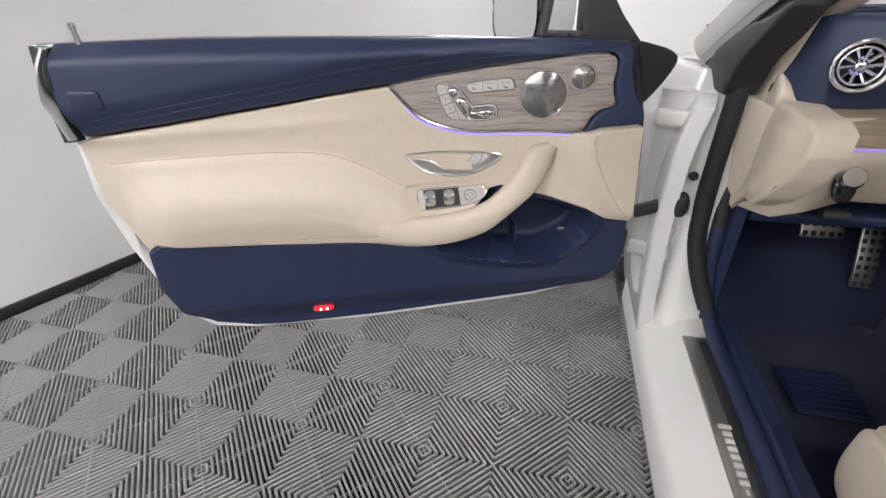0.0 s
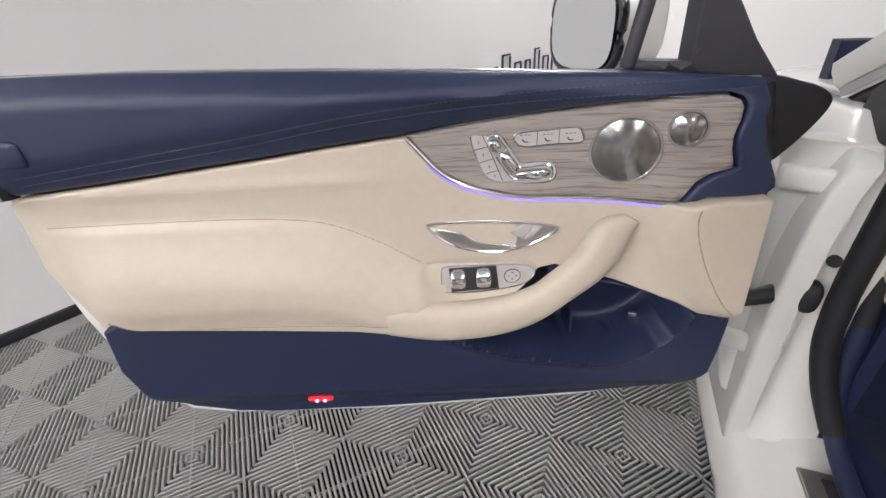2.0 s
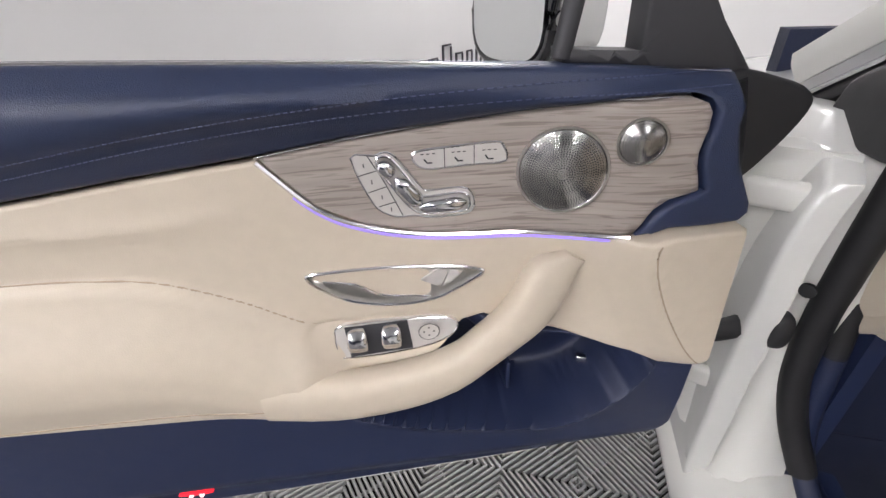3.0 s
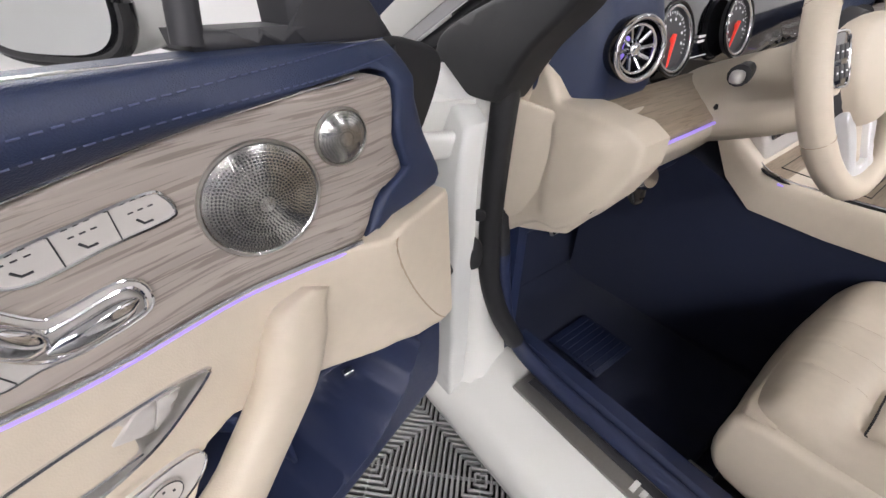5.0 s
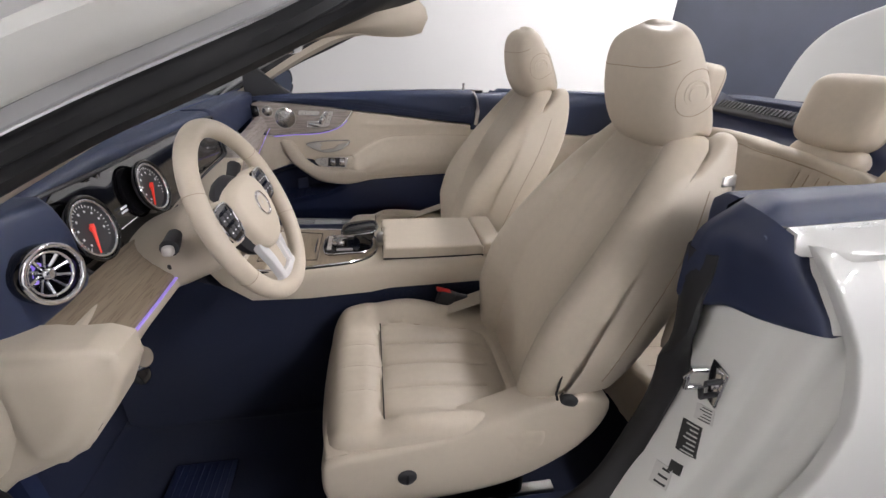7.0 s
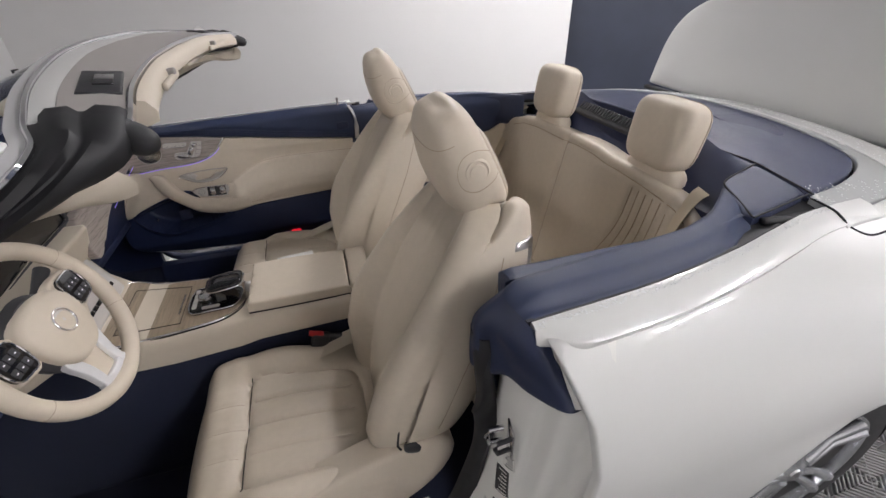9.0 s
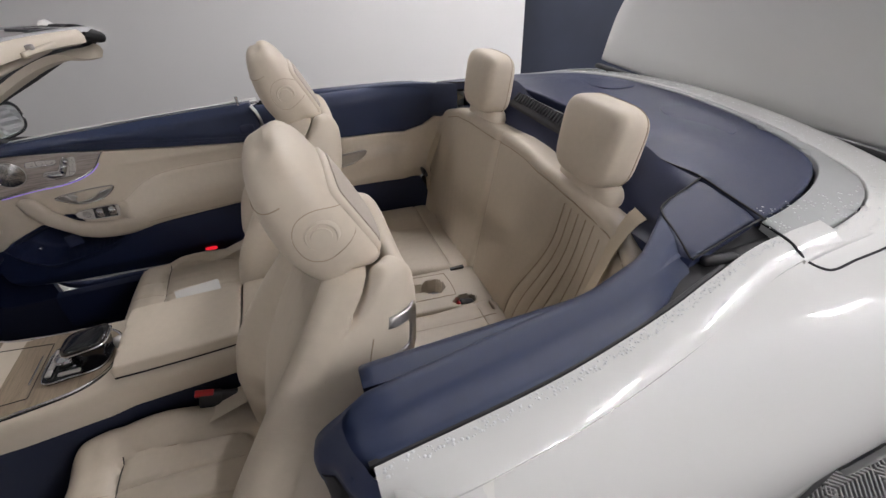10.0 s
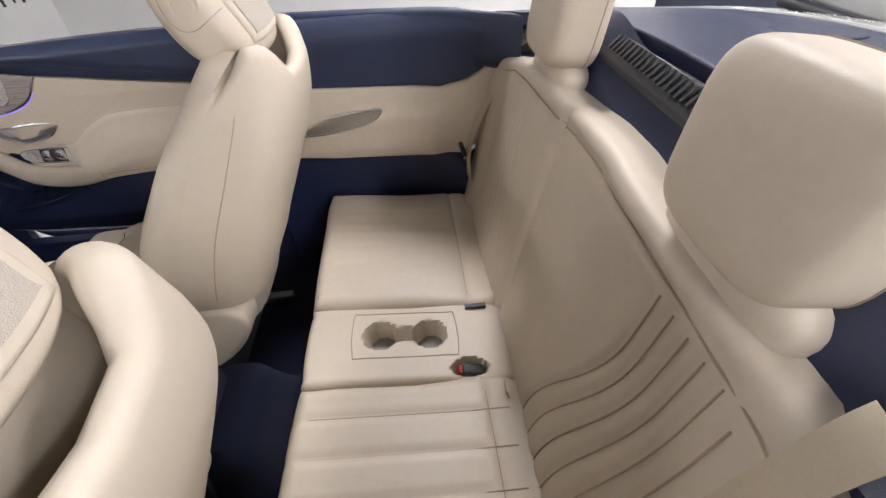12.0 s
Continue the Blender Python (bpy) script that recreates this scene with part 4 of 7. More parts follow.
seam_line = smooth_along((0.13, 0.235, 0.468, 0.645, 0.80, 0.956, 1.12), (1.092, 1.090, 1.086, 1.072, 1.051, 1.032, 1.012))
top_line = smooth_along((0.137, 0.26, 0.48, 0.70, 0.92, 1.12), (1.092, 1.104, 1.117, 1.128, 1.137, 1.14))

WOOD_TOP = [(0.588, 1.042), (0.500, 1.053), (0.402, 1.0625), (0.308, 1.071), (0.252, 1.0765), (0.215, 1.0785)]
WOOD_END = [(0.190, 1.0775), (0.176, 1.0725), (0.170, 1.064), (0.169, 1.048), (0.172, 1.030), (0.168, 1.008), (0.160, 0.985)]
WOOD_LOW = [(0.188, 0.979), (0.206, 0.966), (0.220, 0.939), (0.326, 0.941), (0.427, 0.946), (0.498, 0.963), (0.545, 0.989)]
WOOD = WOOD_TOP + WOOD_END + WOOD_LOW
PAD_LOW = [(x, z + 0.003) for x, z in [(1.137, 0.987), (0.988, 1.001), (0.790, 1.022), (0.690, 1.033)] + WOOD_TOP]
PAD_END = [(0.186, 1.0805), (0.172, 1.0755), (0.166, 1.065), (0.166, 1.048), (0.169, 1.030), (0.165, 1.009), (0.157, 0.987), (0.186, 0.977), (0.203, 0.964), (0.217, 0.938)]
PAD = [(1.125, 1.14), (0.92, 1.137), (0.70, 1.128), (0.48, 1.117), (0.26, 1.104), (0.137, 1.092), (0.140, 1.05), (0.126, 1.012), (0.100, 0.968), (0.097, 0.956), (0.106, 0.946), (0.14, 0.945), (0.185, 0.946), (0.203, 0.940)] \
    + PAD_END[::-1] + PAD_LOW[::-1] + [(1.142, 1.06)]
TRIM_LOW = [(0.088, 0.730), (0.146, 0.741), (0.190, 0.768), (0.234, 0.786), (0.285, 0.802), (0.342, 0.811), (0.372, 0.826), (0.398, 0.822), (0.420, 0.795), (0.47, 0.752), (0.551, 0.7245), (0.70, 0.737), (0.845, 0.749), (1.09, 0.766), (1.118, 0.752)]
TRIM = [(1.137, 0.985), (0.988, 0.999), (0.790, 1.020), (0.690, 1.031), (0.588, 1.040), (0.545, 0.987), (0.498, 0.961), (0.427, 0.944), (0.326, 0.939), (0.220, 0.937), (0.203, 0.938), (0.185, 0.944), (0.105, 0.944)] \
    + TRIM_LOW + [(1.13, 0.80), (1.155, 0.87), (1.157, 0.975)]
KICK = [(u, v - 0.003) for u, v in TRIM_LOW[::-1]] + [(0.088, 0.66), (0.092, 0.604), (0.129, 0.556), (0.29, 0.531), (0.68, 0.511), (0.90, 0.508), (0.97, 0.513), (1.056, 0.532), (1.102, 0.582), (1.127, 0.66)]
SHELL = [(1.178, 0.985), (1.190, 0.87), (1.172, 0.75), (1.150, 0.66), (1.118, 0.564), (1.066, 0.516), (0.97, 0.500), (0.68, 0.498), (0.30, 0.517), (0.14, 0.544), (0.115, 0.60), (0.110, 0.74), (0.115, 0.94), (0.14, 1.070), (0.16, 1.085), (0.5, 1.108), (1.145, 1.132)]
RECESS = [tuple(p) for p in spline([(0.582, 0.838), (0.56, 0.842), (0.48, 0.840), (0.419, 0.834), (0.403, 0.822), (0.407, 0.803), (0.452, 0.785), (0.526, 0.781), (0.564, 0.789), (0.580, 0.812)], 3, True)]


def edge_d(poly, u, v):
    """Distance from a point to an outline, below zero outside it."""
    best, within = 1e9, False
    ax, ay = poly[-1]
    for bx, by in poly:
        dx, dy = bx - ax, by - ay
        q = dx * dx + dy * dy
        k = ((u - ax) * dx + (v - ay) * dy) / q if q > 1e-14 else 0.0
        k = 0.0 if k < 0 else 1.0 if k > 1 else k
        ex, ey = u - ax - k * dx, v - ay - k * dy
        best = min(best, ex * ex + ey * ey)
        if (ay > v) != (by > v) and u < dx * (v - ay) / dy + ax:
            within = not within
        ax, ay = bx, by
    best = math.sqrt(best)
    return best if within else -best


def trim_height(u, v):
    d = sofa(u) - v
    w = panel(u)
    if u > 0.50:
        k = sstep(u, 0.53, 0.60) * (1 - 0.8 * sstep(u, 1.03, 1.13))
        w += k * (0.010 * sstep(d, -0.003, 0.010) + 0.034 * sstep(d, 0.0, 0.10) - 0.016 * sstep(d, 0.12, 0.19))
    w += 0.004 * math.exp(-((v - 0.985) / 0.012) ** 2) * sstep(u, 0.58, 0.70)
    w += 0.020 * (1 - sstep(u - cap_edge(v), 0.0, 0.050)) * sstep(v, 0.72, 0.76) - 0.0025 * math.exp(-((u - cap_edge(v)) / 0.0022) ** 2) * sstep(v, 0.735, 0.75)
    # ledge round the switches, and the tray in which they lie
    if 0.38 < u < 0.62 and 0.74 < v < 0.88:
        q = edge_d(RECESS, u, v)
        w += 0.012 * sstep(q, -0.05, -0.004) * sstep(0.83 - v, -0.01, 0.05) - 0.006 * sstep(q, -0.002, 0.004)
    return w


def kick_height(u, v):
    w = 0.018 - 0.03 * sstep(0.60 - v, 0.0, 0.07)
    over = v - lip(u)
    if 0.12 < u < 0.58:
        w += 0.014 * math.exp(-(over / 0.014) ** 2)
        w -= 0.105 * sstep(over, 0.003, 0.012) * (1 - 0.85 * sstep(v - pocket_top(u), -0.045, -0.002) * (1 - sstep(u, 0.36, 0.42)))
    return w


def pad_height(u, v):
    seam = seam_line(u)
    w = panel(u) + 0.004 + (0.028 - panel(u)) * sstep(v - seam, -0.035, 0.03)
    w -= 0.003 * math.exp(-((v - seam) / 0.004) ** 2)
    top = top_line(u)
    w -= 0.030 * sstep(v, top - 0.03, top + 0.004)
    return w


def door(place, label, driver):
    d = thing("door", label, "door", at=place(0.1, 0.55, -0.05))
    nrm = (place(0, 0, 1) - place(0, 0, 0)).normalized()

    def on(u, v, off=0.0):
        """A point off the curved panel."""
        return place(u, v, panel(u) + off)

    def plate(name, outline, off, mat, parent, label="", step=0.01, thick=0.004, rnd=0.0015):
        return part(name, patch(outline, place, lambda u, v: panel(u) + off, step=step, thick=thick, rnd=rnd), mat, parent, label)

    part("door_shell", patch(SHELL, place, lambda u, v: -0.016 - 0.09 * sstep(edge_d(SHELL, u, v), 0.03, 0.06), step=0.025, thick=0.075, rnd=0.012), PAINT_BRIGHT, d, "white painted door frame edge")
    part("outer_skin", patch([(u, v) for u, v in SHELL], lambda u, v, w: place(u, v, -0.10 - 0.02 * math.sin((v - 0.5) * 5) - w), step=0.06, thick=0.02, rnd=0.01), PAINT, d, "white outer skin")
    part("upper_pad", patch(PAD, place, pad_height, step=0.0075, thick=0.03, rnd=0.006), NAVY, d, "navy leather upper pad with twin stitching")
    part("trim_panel", patch(TRIM, place, trim_height, step=0.0055, thick=0.03, rnd=0.005), CREAM, d, "cream leather door trim with moulded armrest")
    part("lower_panel", patch(KICK, place, kick_height, step=0.0055, thick=0.02, rnd=0.006), NAVY_P, d, "navy lower panel with a map pocket")
    w = part("wood_panel", patch(WOOD, place, lambda u, v: panel(u) + 0.001, step=0.012, thick=0.010, rnd=0.004), ASH, d, "open-pore grey ash wood panel")
    low = spline([(0.589, 1.040)] + WOOD_LOW[:2:-1] + [(0.224, 0.938)], 5)
    part("metal_edge", tube([on(u, v - 0.001, 0.001) for u, v in low], 0.0026, 6), CHROME, w)
    part("light_strip", tube([on(u, v - 0.006, -0.001) for u, v in low[3:]], 0.0024, 6), VIOLET, w, "violet ambient light strip")
    part("metal_edge", tube([on(u, v + 0.002, 0.003) for u, v in spline(WOOD_TOP, 5)], 0.0009, 6), CHROME, w)

    # stitching: two rows of short threads
    st = bmesh.new()
    line = spline([(0.15, 1.0905), (0.235, 1.090), (0.468, 1.086), (0.645, 1.072), (0.80, 1.051), (0.956, 1.032), (1.11, 1.013)], 30)
    for k in range(0, len(line) - 1):
        for dv in (0.006, -0.006):
            a, b = line[k], line[k + 1]
            p0, p1 = place(a[0], a[1] + dv, pad_height(a[0], a[1] + dv) + 0.0004), place(a[0] + 0.6 * (b[0] - a[0]), a[1] + 0.6 * (b[1] - a[1]) + dv, pad_height(a[0], a[1] + dv) + 0.0004)
            tube([p0, p1], 0.00055, 4, bm=st)
    part("stitching", st, NAVY_S, d, "pale blue stitching")

    # loudspeakers, lying in the curved wood
    def speaker(u, v, r, holes):
        c = on(u, v, 0.002)
        slope = (on(u + 0.02, v) - on(u - 0.02, v)).cross(Vector((0, 0, 1)))
        slope = slope if slope.dot(nrm) > 0 else -slope
        m = Matrix.Translation(c) @ slope.normalized().to_track_quat("Z", "Y").to_matrix().to_4x4()
        s = part("speaker", lathe([(r, -0.010), (r, 0.002), (r * 0.975, 0.004), (r * 0.95, 0.003), (r * 0.80, 0.0055), (r * 0.55, 0.008), (r * 0.28, 0.0092), (0.001, 0.0096)], None, 48), BRUSHED, d, "round brushed metal loudspeaker grille")
        s.matrix_basis = m
        dots = bmesh.new()
        dome = along((0, r * 0.28, r * 0.55, r * 0.80, r * 0.95), (0.0096, 0.0092, 0.008, 0.0055, 0.003))
        for i in range(3, holes):
            rr = r * 0.93 * i / holes
            n = max(6, int(2 * math.pi * rr / (r * 0.060)))
            q = r * (0.011 + 0.007 * abs(math.sin(i * 0.55)))
            for k in range(n):
                a = 2 * math.pi * k / n + i * 0.37
                p = Vector((rr * math.cos(a), rr * math.sin(a), dome(rr) + 0.0004))
                dots.faces.new([dots.verts.new(p + Vector((q * math.cos(j * math.pi / 3), q * math.sin(j * math.pi / 3), 0))) for j in range(6)])
        part("grille_holes", dots, PLASTIC, s, smooth=False)
        part("speaker_ring", tube([Vector((r * math.cos(a), r * math.sin(a), 0.002)) for a in np.linspace(0, 2 * math.pi, 48, endpoint=False)], 0.0016, 6, True), STEEL, s)
    speaker(0.298, 1.010, 0.0435, 18)
    speaker(0.232, 1.0405, 0.0215, 10)

    # seat switches: a plate with four memory keys and a key shaped like a small seat
    SEATP = [tuple(p) for p in spline([(0.503, 1.036), (0.481, 1.037), (0.473, 1.0395), (0.464, 1.037), (0.451, 1.020), (0.437, 1.000), (0.428, 0.997), (0.399, 0.998), (0.387, 0.991), (0.385, 0.977), (0.394, 0.968), (0.427, 0.967), (0.448, 0.971), (0.464, 0.971), (0.479, 0.978), (0.489, 0.992)], 3, True)]
    sw = plate("seat_switch_plate", SEATP, 0.003, SATIN, d, "silver plate of memory and seat switches", rnd=0.001)
    part("plate_rim", tube([on(u, v, 0.003) for u, v in SEATP], 0.0010, 5, True), CHROME, sw)
    part("key_joint", tube([on(u, v, 0.0034) for u, v in ((0.487, 1.0365), (0.474, 1.010), (0.459, 0.972))], 0.0005, 4), PLASTIC, sw)
    for a, b in (((0.498, 1.018), (0.480, 1.022)), ((0.491, 1.000), (0.472, 1.005)), ((0.482, 0.984), (0.464, 0.988))):
        part("key_joint", tube([on(*a, 0.0034), on(*b, 0.0034)], 0.0005, 4), PLASTIC, sw)
    for u, v in ((0.492, 1.028), (0.486, 1.011), (0.478, 0.994), (0.470, 0.980)):
        part("key_mark", tube([on(u, v - 0.002, 0.0034), on(u, v + 0.002, 0.0034)], 0.0006, 4), PLASTIC, sw)
    RING = [tuple(p) for p in spline([(0.480, 1.031), (0.469, 1.0355), (0.457, 1.022), (0.440, 0.995), (0.430, 0.991), (0.400, 0.993), (0.391, 0.988), (0.390, 0.977), (0.397, 0.971), (0.434, 0.972), (0.448, 0.978), (0.466, 1.003)], 4, True)]
    part("key_bed", patch(RING, place, lambda u, v: panel(u) + 0.0038 - 0.0015 * sstep(edge_d(RING, u, v), 0.0, 0.003), step=0.006, thick=0.003), STEEL, sw, "dull metal bed of the seat keys")
    part("key_frame", tube([on(u, v, 0.0040) for u, v in RING], 0.0013, 6, True), CHROME, sw)

    def key(name, a, b, r0, r1, lift):
        pts = [on(a[0] + (b[0] - a[0]) * t, a[1] + (b[1] - a[1]) * t, lift + 0.002 * math.sin(math.pi * t)) for t in np.linspace(0, 1, 9)]
        rs = [(r0 + (r1 - r0) * t) * (1 - abs(2 * t - 1) ** 4 * 0.75) for t in np.linspace(0, 1, 9)]
        part(name, tube(pts, rs, 12, flat=0.62, up=tuple(nrm)), CHROME, sw)
    key("headrest_key", (0.478, 1.031), (0.465, 1.016), 0.0075, 0.0085, 0.005)
    key("seat_back_key", (0.463, 1.013), (0.440, 0.983), 0.0085, 0.0100, 0.005)
    key("seat_cushion_key", (0.442, 0.979), (0.393, 0.982), 0.0075, 0.0085, 0.005)
    HEAT = [tuple(p) for p in spline([(0.445, 1.034), (0.436, 1.0385), (0.400, 1.0405), (0.364, 1.042), (0.356, 1.037), (0.3525, 1.027), (0.358, 1.0215), (0.395, 1.021), (0.428, 1.0195), (0.441, 1.0245)], 3, True)]
    ht = plate("seat_heater_switch", HEAT, 0.003, SATIN, d, "row of three silver seat heating keys", rnd=0.001)
    part("heater_rim", tube([on(u, v, 0.003) for u, v in HEAT], 0.0012, 5, True), CHROME, ht)
    for k in range(2):
        part("heater_joint", tube([on(0.414 - k * 0.029, 1.0205, 0.0034), on(0.414 - k * 0.029, 1.040, 0.0034)], 0.0005, 4), PLASTIC, ht)
    for k in range(3):
        u = 0.430 - k * 0.030
        part("heater_key_mark", tube([on(u + 0.004, 1.0295, 0.0034), on(u + 0.001, 1.0255, 0.0034), on(u - 0.004, 1.0255, 0.0034)], 0.0008, 4), PLASTIC, ht, smooth=False)
        for j in (-1, 0, 1):
            part("heater_led", tube([on(u + j * 0.0055 - 0.0015, 1.0345, 0.0034), on(u + j * 0.0055 + 0.0015, 1.0345, 0.0034)], 0.0005, 4), PLASTIC, ht, smooth=False)

    # door handle in its bowl
    HND = [tuple(p) for p in spline([(0.570, 0.906), (0.552, 0.911), (0.487, 0.910), (0.411, 0.903), (0.383, 0.897), (0.375, 0.891), (0.400, 0.874), (0.432, 0.860), (0.473, 0.857), (0.518, 0.866), (0.547, 0.882)], 4, True)]
    lever_top = smooth_along((0.42, 0.434, 0.488, 0.505, 0.518, 0.555, 0.58), (0.864, 0.865, 0.873, 0.882, 0.892, 0.901, 0.905))

    def bowl(u, v):
        e = edge_d(HND, u, v)
        lever = sstep(lever_top(u) - v, -0.002, 0.002) * sstep(u, 0.428, 0.436)
        deep = sstep(e, 0.003, 0.014) * sstep(u, 0.432, 0.455)
        return panel(u) + 0.003 - 0.020 * deep * (1 - lever) - 0.002 * sstep(e, 0.001, 0.004)
    h = part("handle_bowl", patch(HND, place, bowl, step=0.0035, thick=0.010, rnd=0.001), STEEL, d, "brushed metal door handle bowl with lever")
    part("bowl_rim", tube([on(u, v, 0.002) for u, v in HND], 0.0020, 6, True), CHROME, h)
    part("lever_edge", tube([on(u, lever_top(u), 0.003) for u in np.linspace(0.436, 0.553, 18)], 0.0013, 6), CHROME, h, "bright lever edge")
    for o in ([(0.446, 0.888), (0.427, 0.901), (0.4135, 0.899), (0.424, 0.876)], [(0.4125, 0.8985), (0.397, 0.896), (0.408, 0.883), (0.423, 0.8755)]):
        plate("lock_key", o, 0.0035, SATIN, h, step=0.008, thick=0.004, rnd=0.0008)

    # window switches
    def tray_w(u, v):
        return panel(u) + 0.003 + (0.815 - v) * 0.20

    def tray(u, v, off):
        return place(u, v, tray_w(u, v) + off)
    SWP = [tuple(p) for p in spline([(0.553, 0.826), (0.545, 0.832), (0.530, 0.833), (0.48, 0.832), (0.426, 0.829), (0.406, 0.821), (0.411, 0.806), (0.436, 0.794), (0.492, 0.788), (0.545, 0.789), (0.552, 0.796)], 3, True)]
    s2 = part("window_switch_plate", patch(SWP, place, tray_w, step=0.008, thick=0.010, rnd=0.0015), SATIN, d, "silver window and mirror switch plate")
    part("plate_rim", tube([tray(u, v, 0.0005) for u, v in SWP], 0.0010, 5, True), CHROME, s2)
    part("key_well", patch([(0.541, 0.830), (0.466, 0.830), (0.462, 0.792), (0.538, 0.790)], place, lambda u, v: tray_w(u, v) + 0.0012, step=0.02, thick=0.002), PLASTIC, s2, "dark well between the keys")
    q = nrm.to_track_quat("Z", "Y").to_matrix().to_4x4()
    for u in (0.527, 0.487):
        part("window_key", moved(ellipsoid(0.0125, 0.018, 0.0075, 4, 10, 16, lambda p: Vector((p.x, p.y, p.z + 0.004 * math.cos(p.y / 0.018 * 2.6)))), Matrix.Translation(tray(u, 0.811, 0.003)) @ q), CHROME, s2, "bright metal window key")
    m = Matrix.Translation(tray(0.441, 0.813, 0.001)) @ q
    part("mirror_dial", lathe([(0.0135, 0), (0.0135, 0.0015), (0.012, 0.0025), (0.010, 0.0018), (0.001, 0.0015)], m, 28), SATIN, s2)
    part("dial_ring", tube([m @ Vector((0.0125 * math.cos(a), 0.0125 * math.sin(a), 0.0022)) for a in np.linspace(0, 2 * math.pi, 28, endpoint=False)], 0.0006, 5, True), PLASTIC, s2)
    for k in range(4):
        part("dial_mark", moved(box(0.002, 0.002, 0.0006), m @ at(0.006 * math.cos(k * math.pi / 2), 0.006 * math.sin(k * math.pi / 2), 0.002)), PLASTIC, s2, smooth=False)

    # pull handle: a padded band that grows out of the armrest
    right = spline([(0.262, 0.905), (0.270, 0.890), (0.277, 0.867), (0.295, 0.828), (0.316, 0.803), (0.362, 0.765), (0.411, 0.733), (0.479, 0.7165), (0.565, 0.715), (0.640, 0.730)], 3)
    left = spline([(0.285, 0.918), (0.316, 0.911), (0.331, 0.892), (0.343, 0.866), (0.361, 0.838), (0.391, 0.811), (0.416, 0.797), (0.462, 0.787), (0.545, 0.781), (0.640, 0.790)], 3)
    secs = []
    for i, (a, b) in enumerate(zip(right, left)):
        k = i / (len(right) - 1)
        c, e = (a + b) / 2, (b - a) / 2
        mid = 0.004 + 0.016 * sstep(k, 0.45, 0.9)
        dep = 0.010 + 0.012 * sstep(k, 0.0, 0.25)
        secs.append([place(c[0] + e[0] * math.copysign(abs(math.cos(t)) ** 0.8, math.cos(t)), c[1] + e[1] * math.copysign(abs(math.cos(t)) ** 0.8, math.cos(t)), mid + dep * math.copysign(abs(math.sin(t)) ** 0.8, math.sin(t))) for t in np.linspace(0, 2 * math.pi, 20, endpoint=False)])
    part("pull_handle", loft(secs), CREAM, d, "cream padded pull handle")

    # seams of the armrest and of the cap
    part("armrest_seam", tube([place(u, sofa(u) + 0.001, trim_height(u, sofa(u) + 0.001) + 0.0002) for u in np.linspace(0.56, 1.12, 46)], 0.0011, 5), SEAM, d)
    part("armrest_seam", tube([place(u, 0.752 + 0.030 * (u - 0.56), trim_height(u, 0.752 + 0.030 * (u - 0.56)) + 0.0002) for u in np.linspace(0.60, 1.10, 30)], 0.0009, 5), SEAM, d)
    part("cap_seam", tube([place(cap_edge(v), v, trim_height(cap_edge(v), v) + 0.0016) for v in np.linspace(0.745, 0.935, 26)], 0.0011, 5), SEAM, d)

    # end strip, lock pin, red lamp, side catch
    part("end_trim", tube([place(u, v, w) for u, v, w in spline([(1.128, 1.135, 0.022), (1.146, 1.10, 0.030), (1.152, 1.05, 0.030), (1.150, 0.99, 0.022)], 5)], 0.010, 8, flat=0.5), SILVER, d, "satin metal strip at the door's rear edge")
    part("rear_seal", tube([place(u, v, w) for u, v, w in spline([(1.165, 1.135, -0.03), (1.172, 1.06, -0.02), (1.172, 0.98, -0.015)], 4)], 0.018, 8), RUBBER, d)
    part("window_seal", tube([place(u, v, w) for u, v, w in ((1.16, 1.137, -0.012), (0.92, 1.135, -0.010), (0.70, 1.126, -0.010), (0.48, 1.115, -0.010), (0.14, 1.09, -0.012))], 0.0045, 8), CHROME, d, "thin bright window strip")
    pin = place(1.085, 1.13, 0.0)
    part("lock_pin", lathe([(0.0045, 0), (0.0045, 0.028), (0.006, 0.03), (0.006, 0.038), (0.001, 0.040)], Matrix.Translation(pin), 14), CHROME, d, "chrome lock pin")
    part("pad_catch", patch([tuple(p) for p in spline([(1.118, 1.066), (1.112, 1.072), (1.074, 1.070), (1.068, 1.062), (1.068, 1.042), (1.076, 1.036), (1.112, 1.040), (1.118, 1.046)], 2, True)], place, lambda u, v: pad_height(u, v) + 0.003, step=0.01, thick=0.004, rnd=0.003), NAVY_P, d, "small navy cover cap")
    lamp = part("warning_lamp", patch([tuple(p) for p in spline([(0.818, 0.561), (0.80, 0.564), (0.777, 0.562), (0.775, 0.550), (0.79, 0.544), (0.817, 0.545)], 3, True)], place, lambda u, v: kick_height(u, v) + 0.006, step=0.008, thick=0.008, rnd=0.002), REDLAMP, d, "lit red door warning lamp")
    if driver:
        for du in (0.788, 0.803):
            part("lamp_core", moved(ellipsoid(0.0032, 0.0032, 0.0032, 2, 8, 10), Matrix.Translation(place(du, 0.554, kick_height(du, 0.554) + 0.0075))), REDHOT, lamp)
    part("pocket_clip", moved(box(0.017, 0.012, 0.013, bevel=0.003), Matrix.Translation(place(0.214, 0.688, -0.050))), CHROME, d)
    part("pocket_rib", moved(box(0.006, 0.05, 0.05, bevel=0.002), Matrix.Translation(place(0.335, 0.70, -0.045)) @ Matrix.Rotation(0.4, 4, "Z")), NAVY_P, d)
    part("latch", moved(box(0.02, 0.05, 0.045, bevel=0.004), Matrix.Translation(place(1.150, 0.84, -0.06))), PLASTIC, d)
    return d


driver_door = door(open_door, "driver's door standing open, navy and cream leather with grey wood", True)
passenger_door = door(shut_door, "shut passenger door in navy and cream leather with wood trim", False)


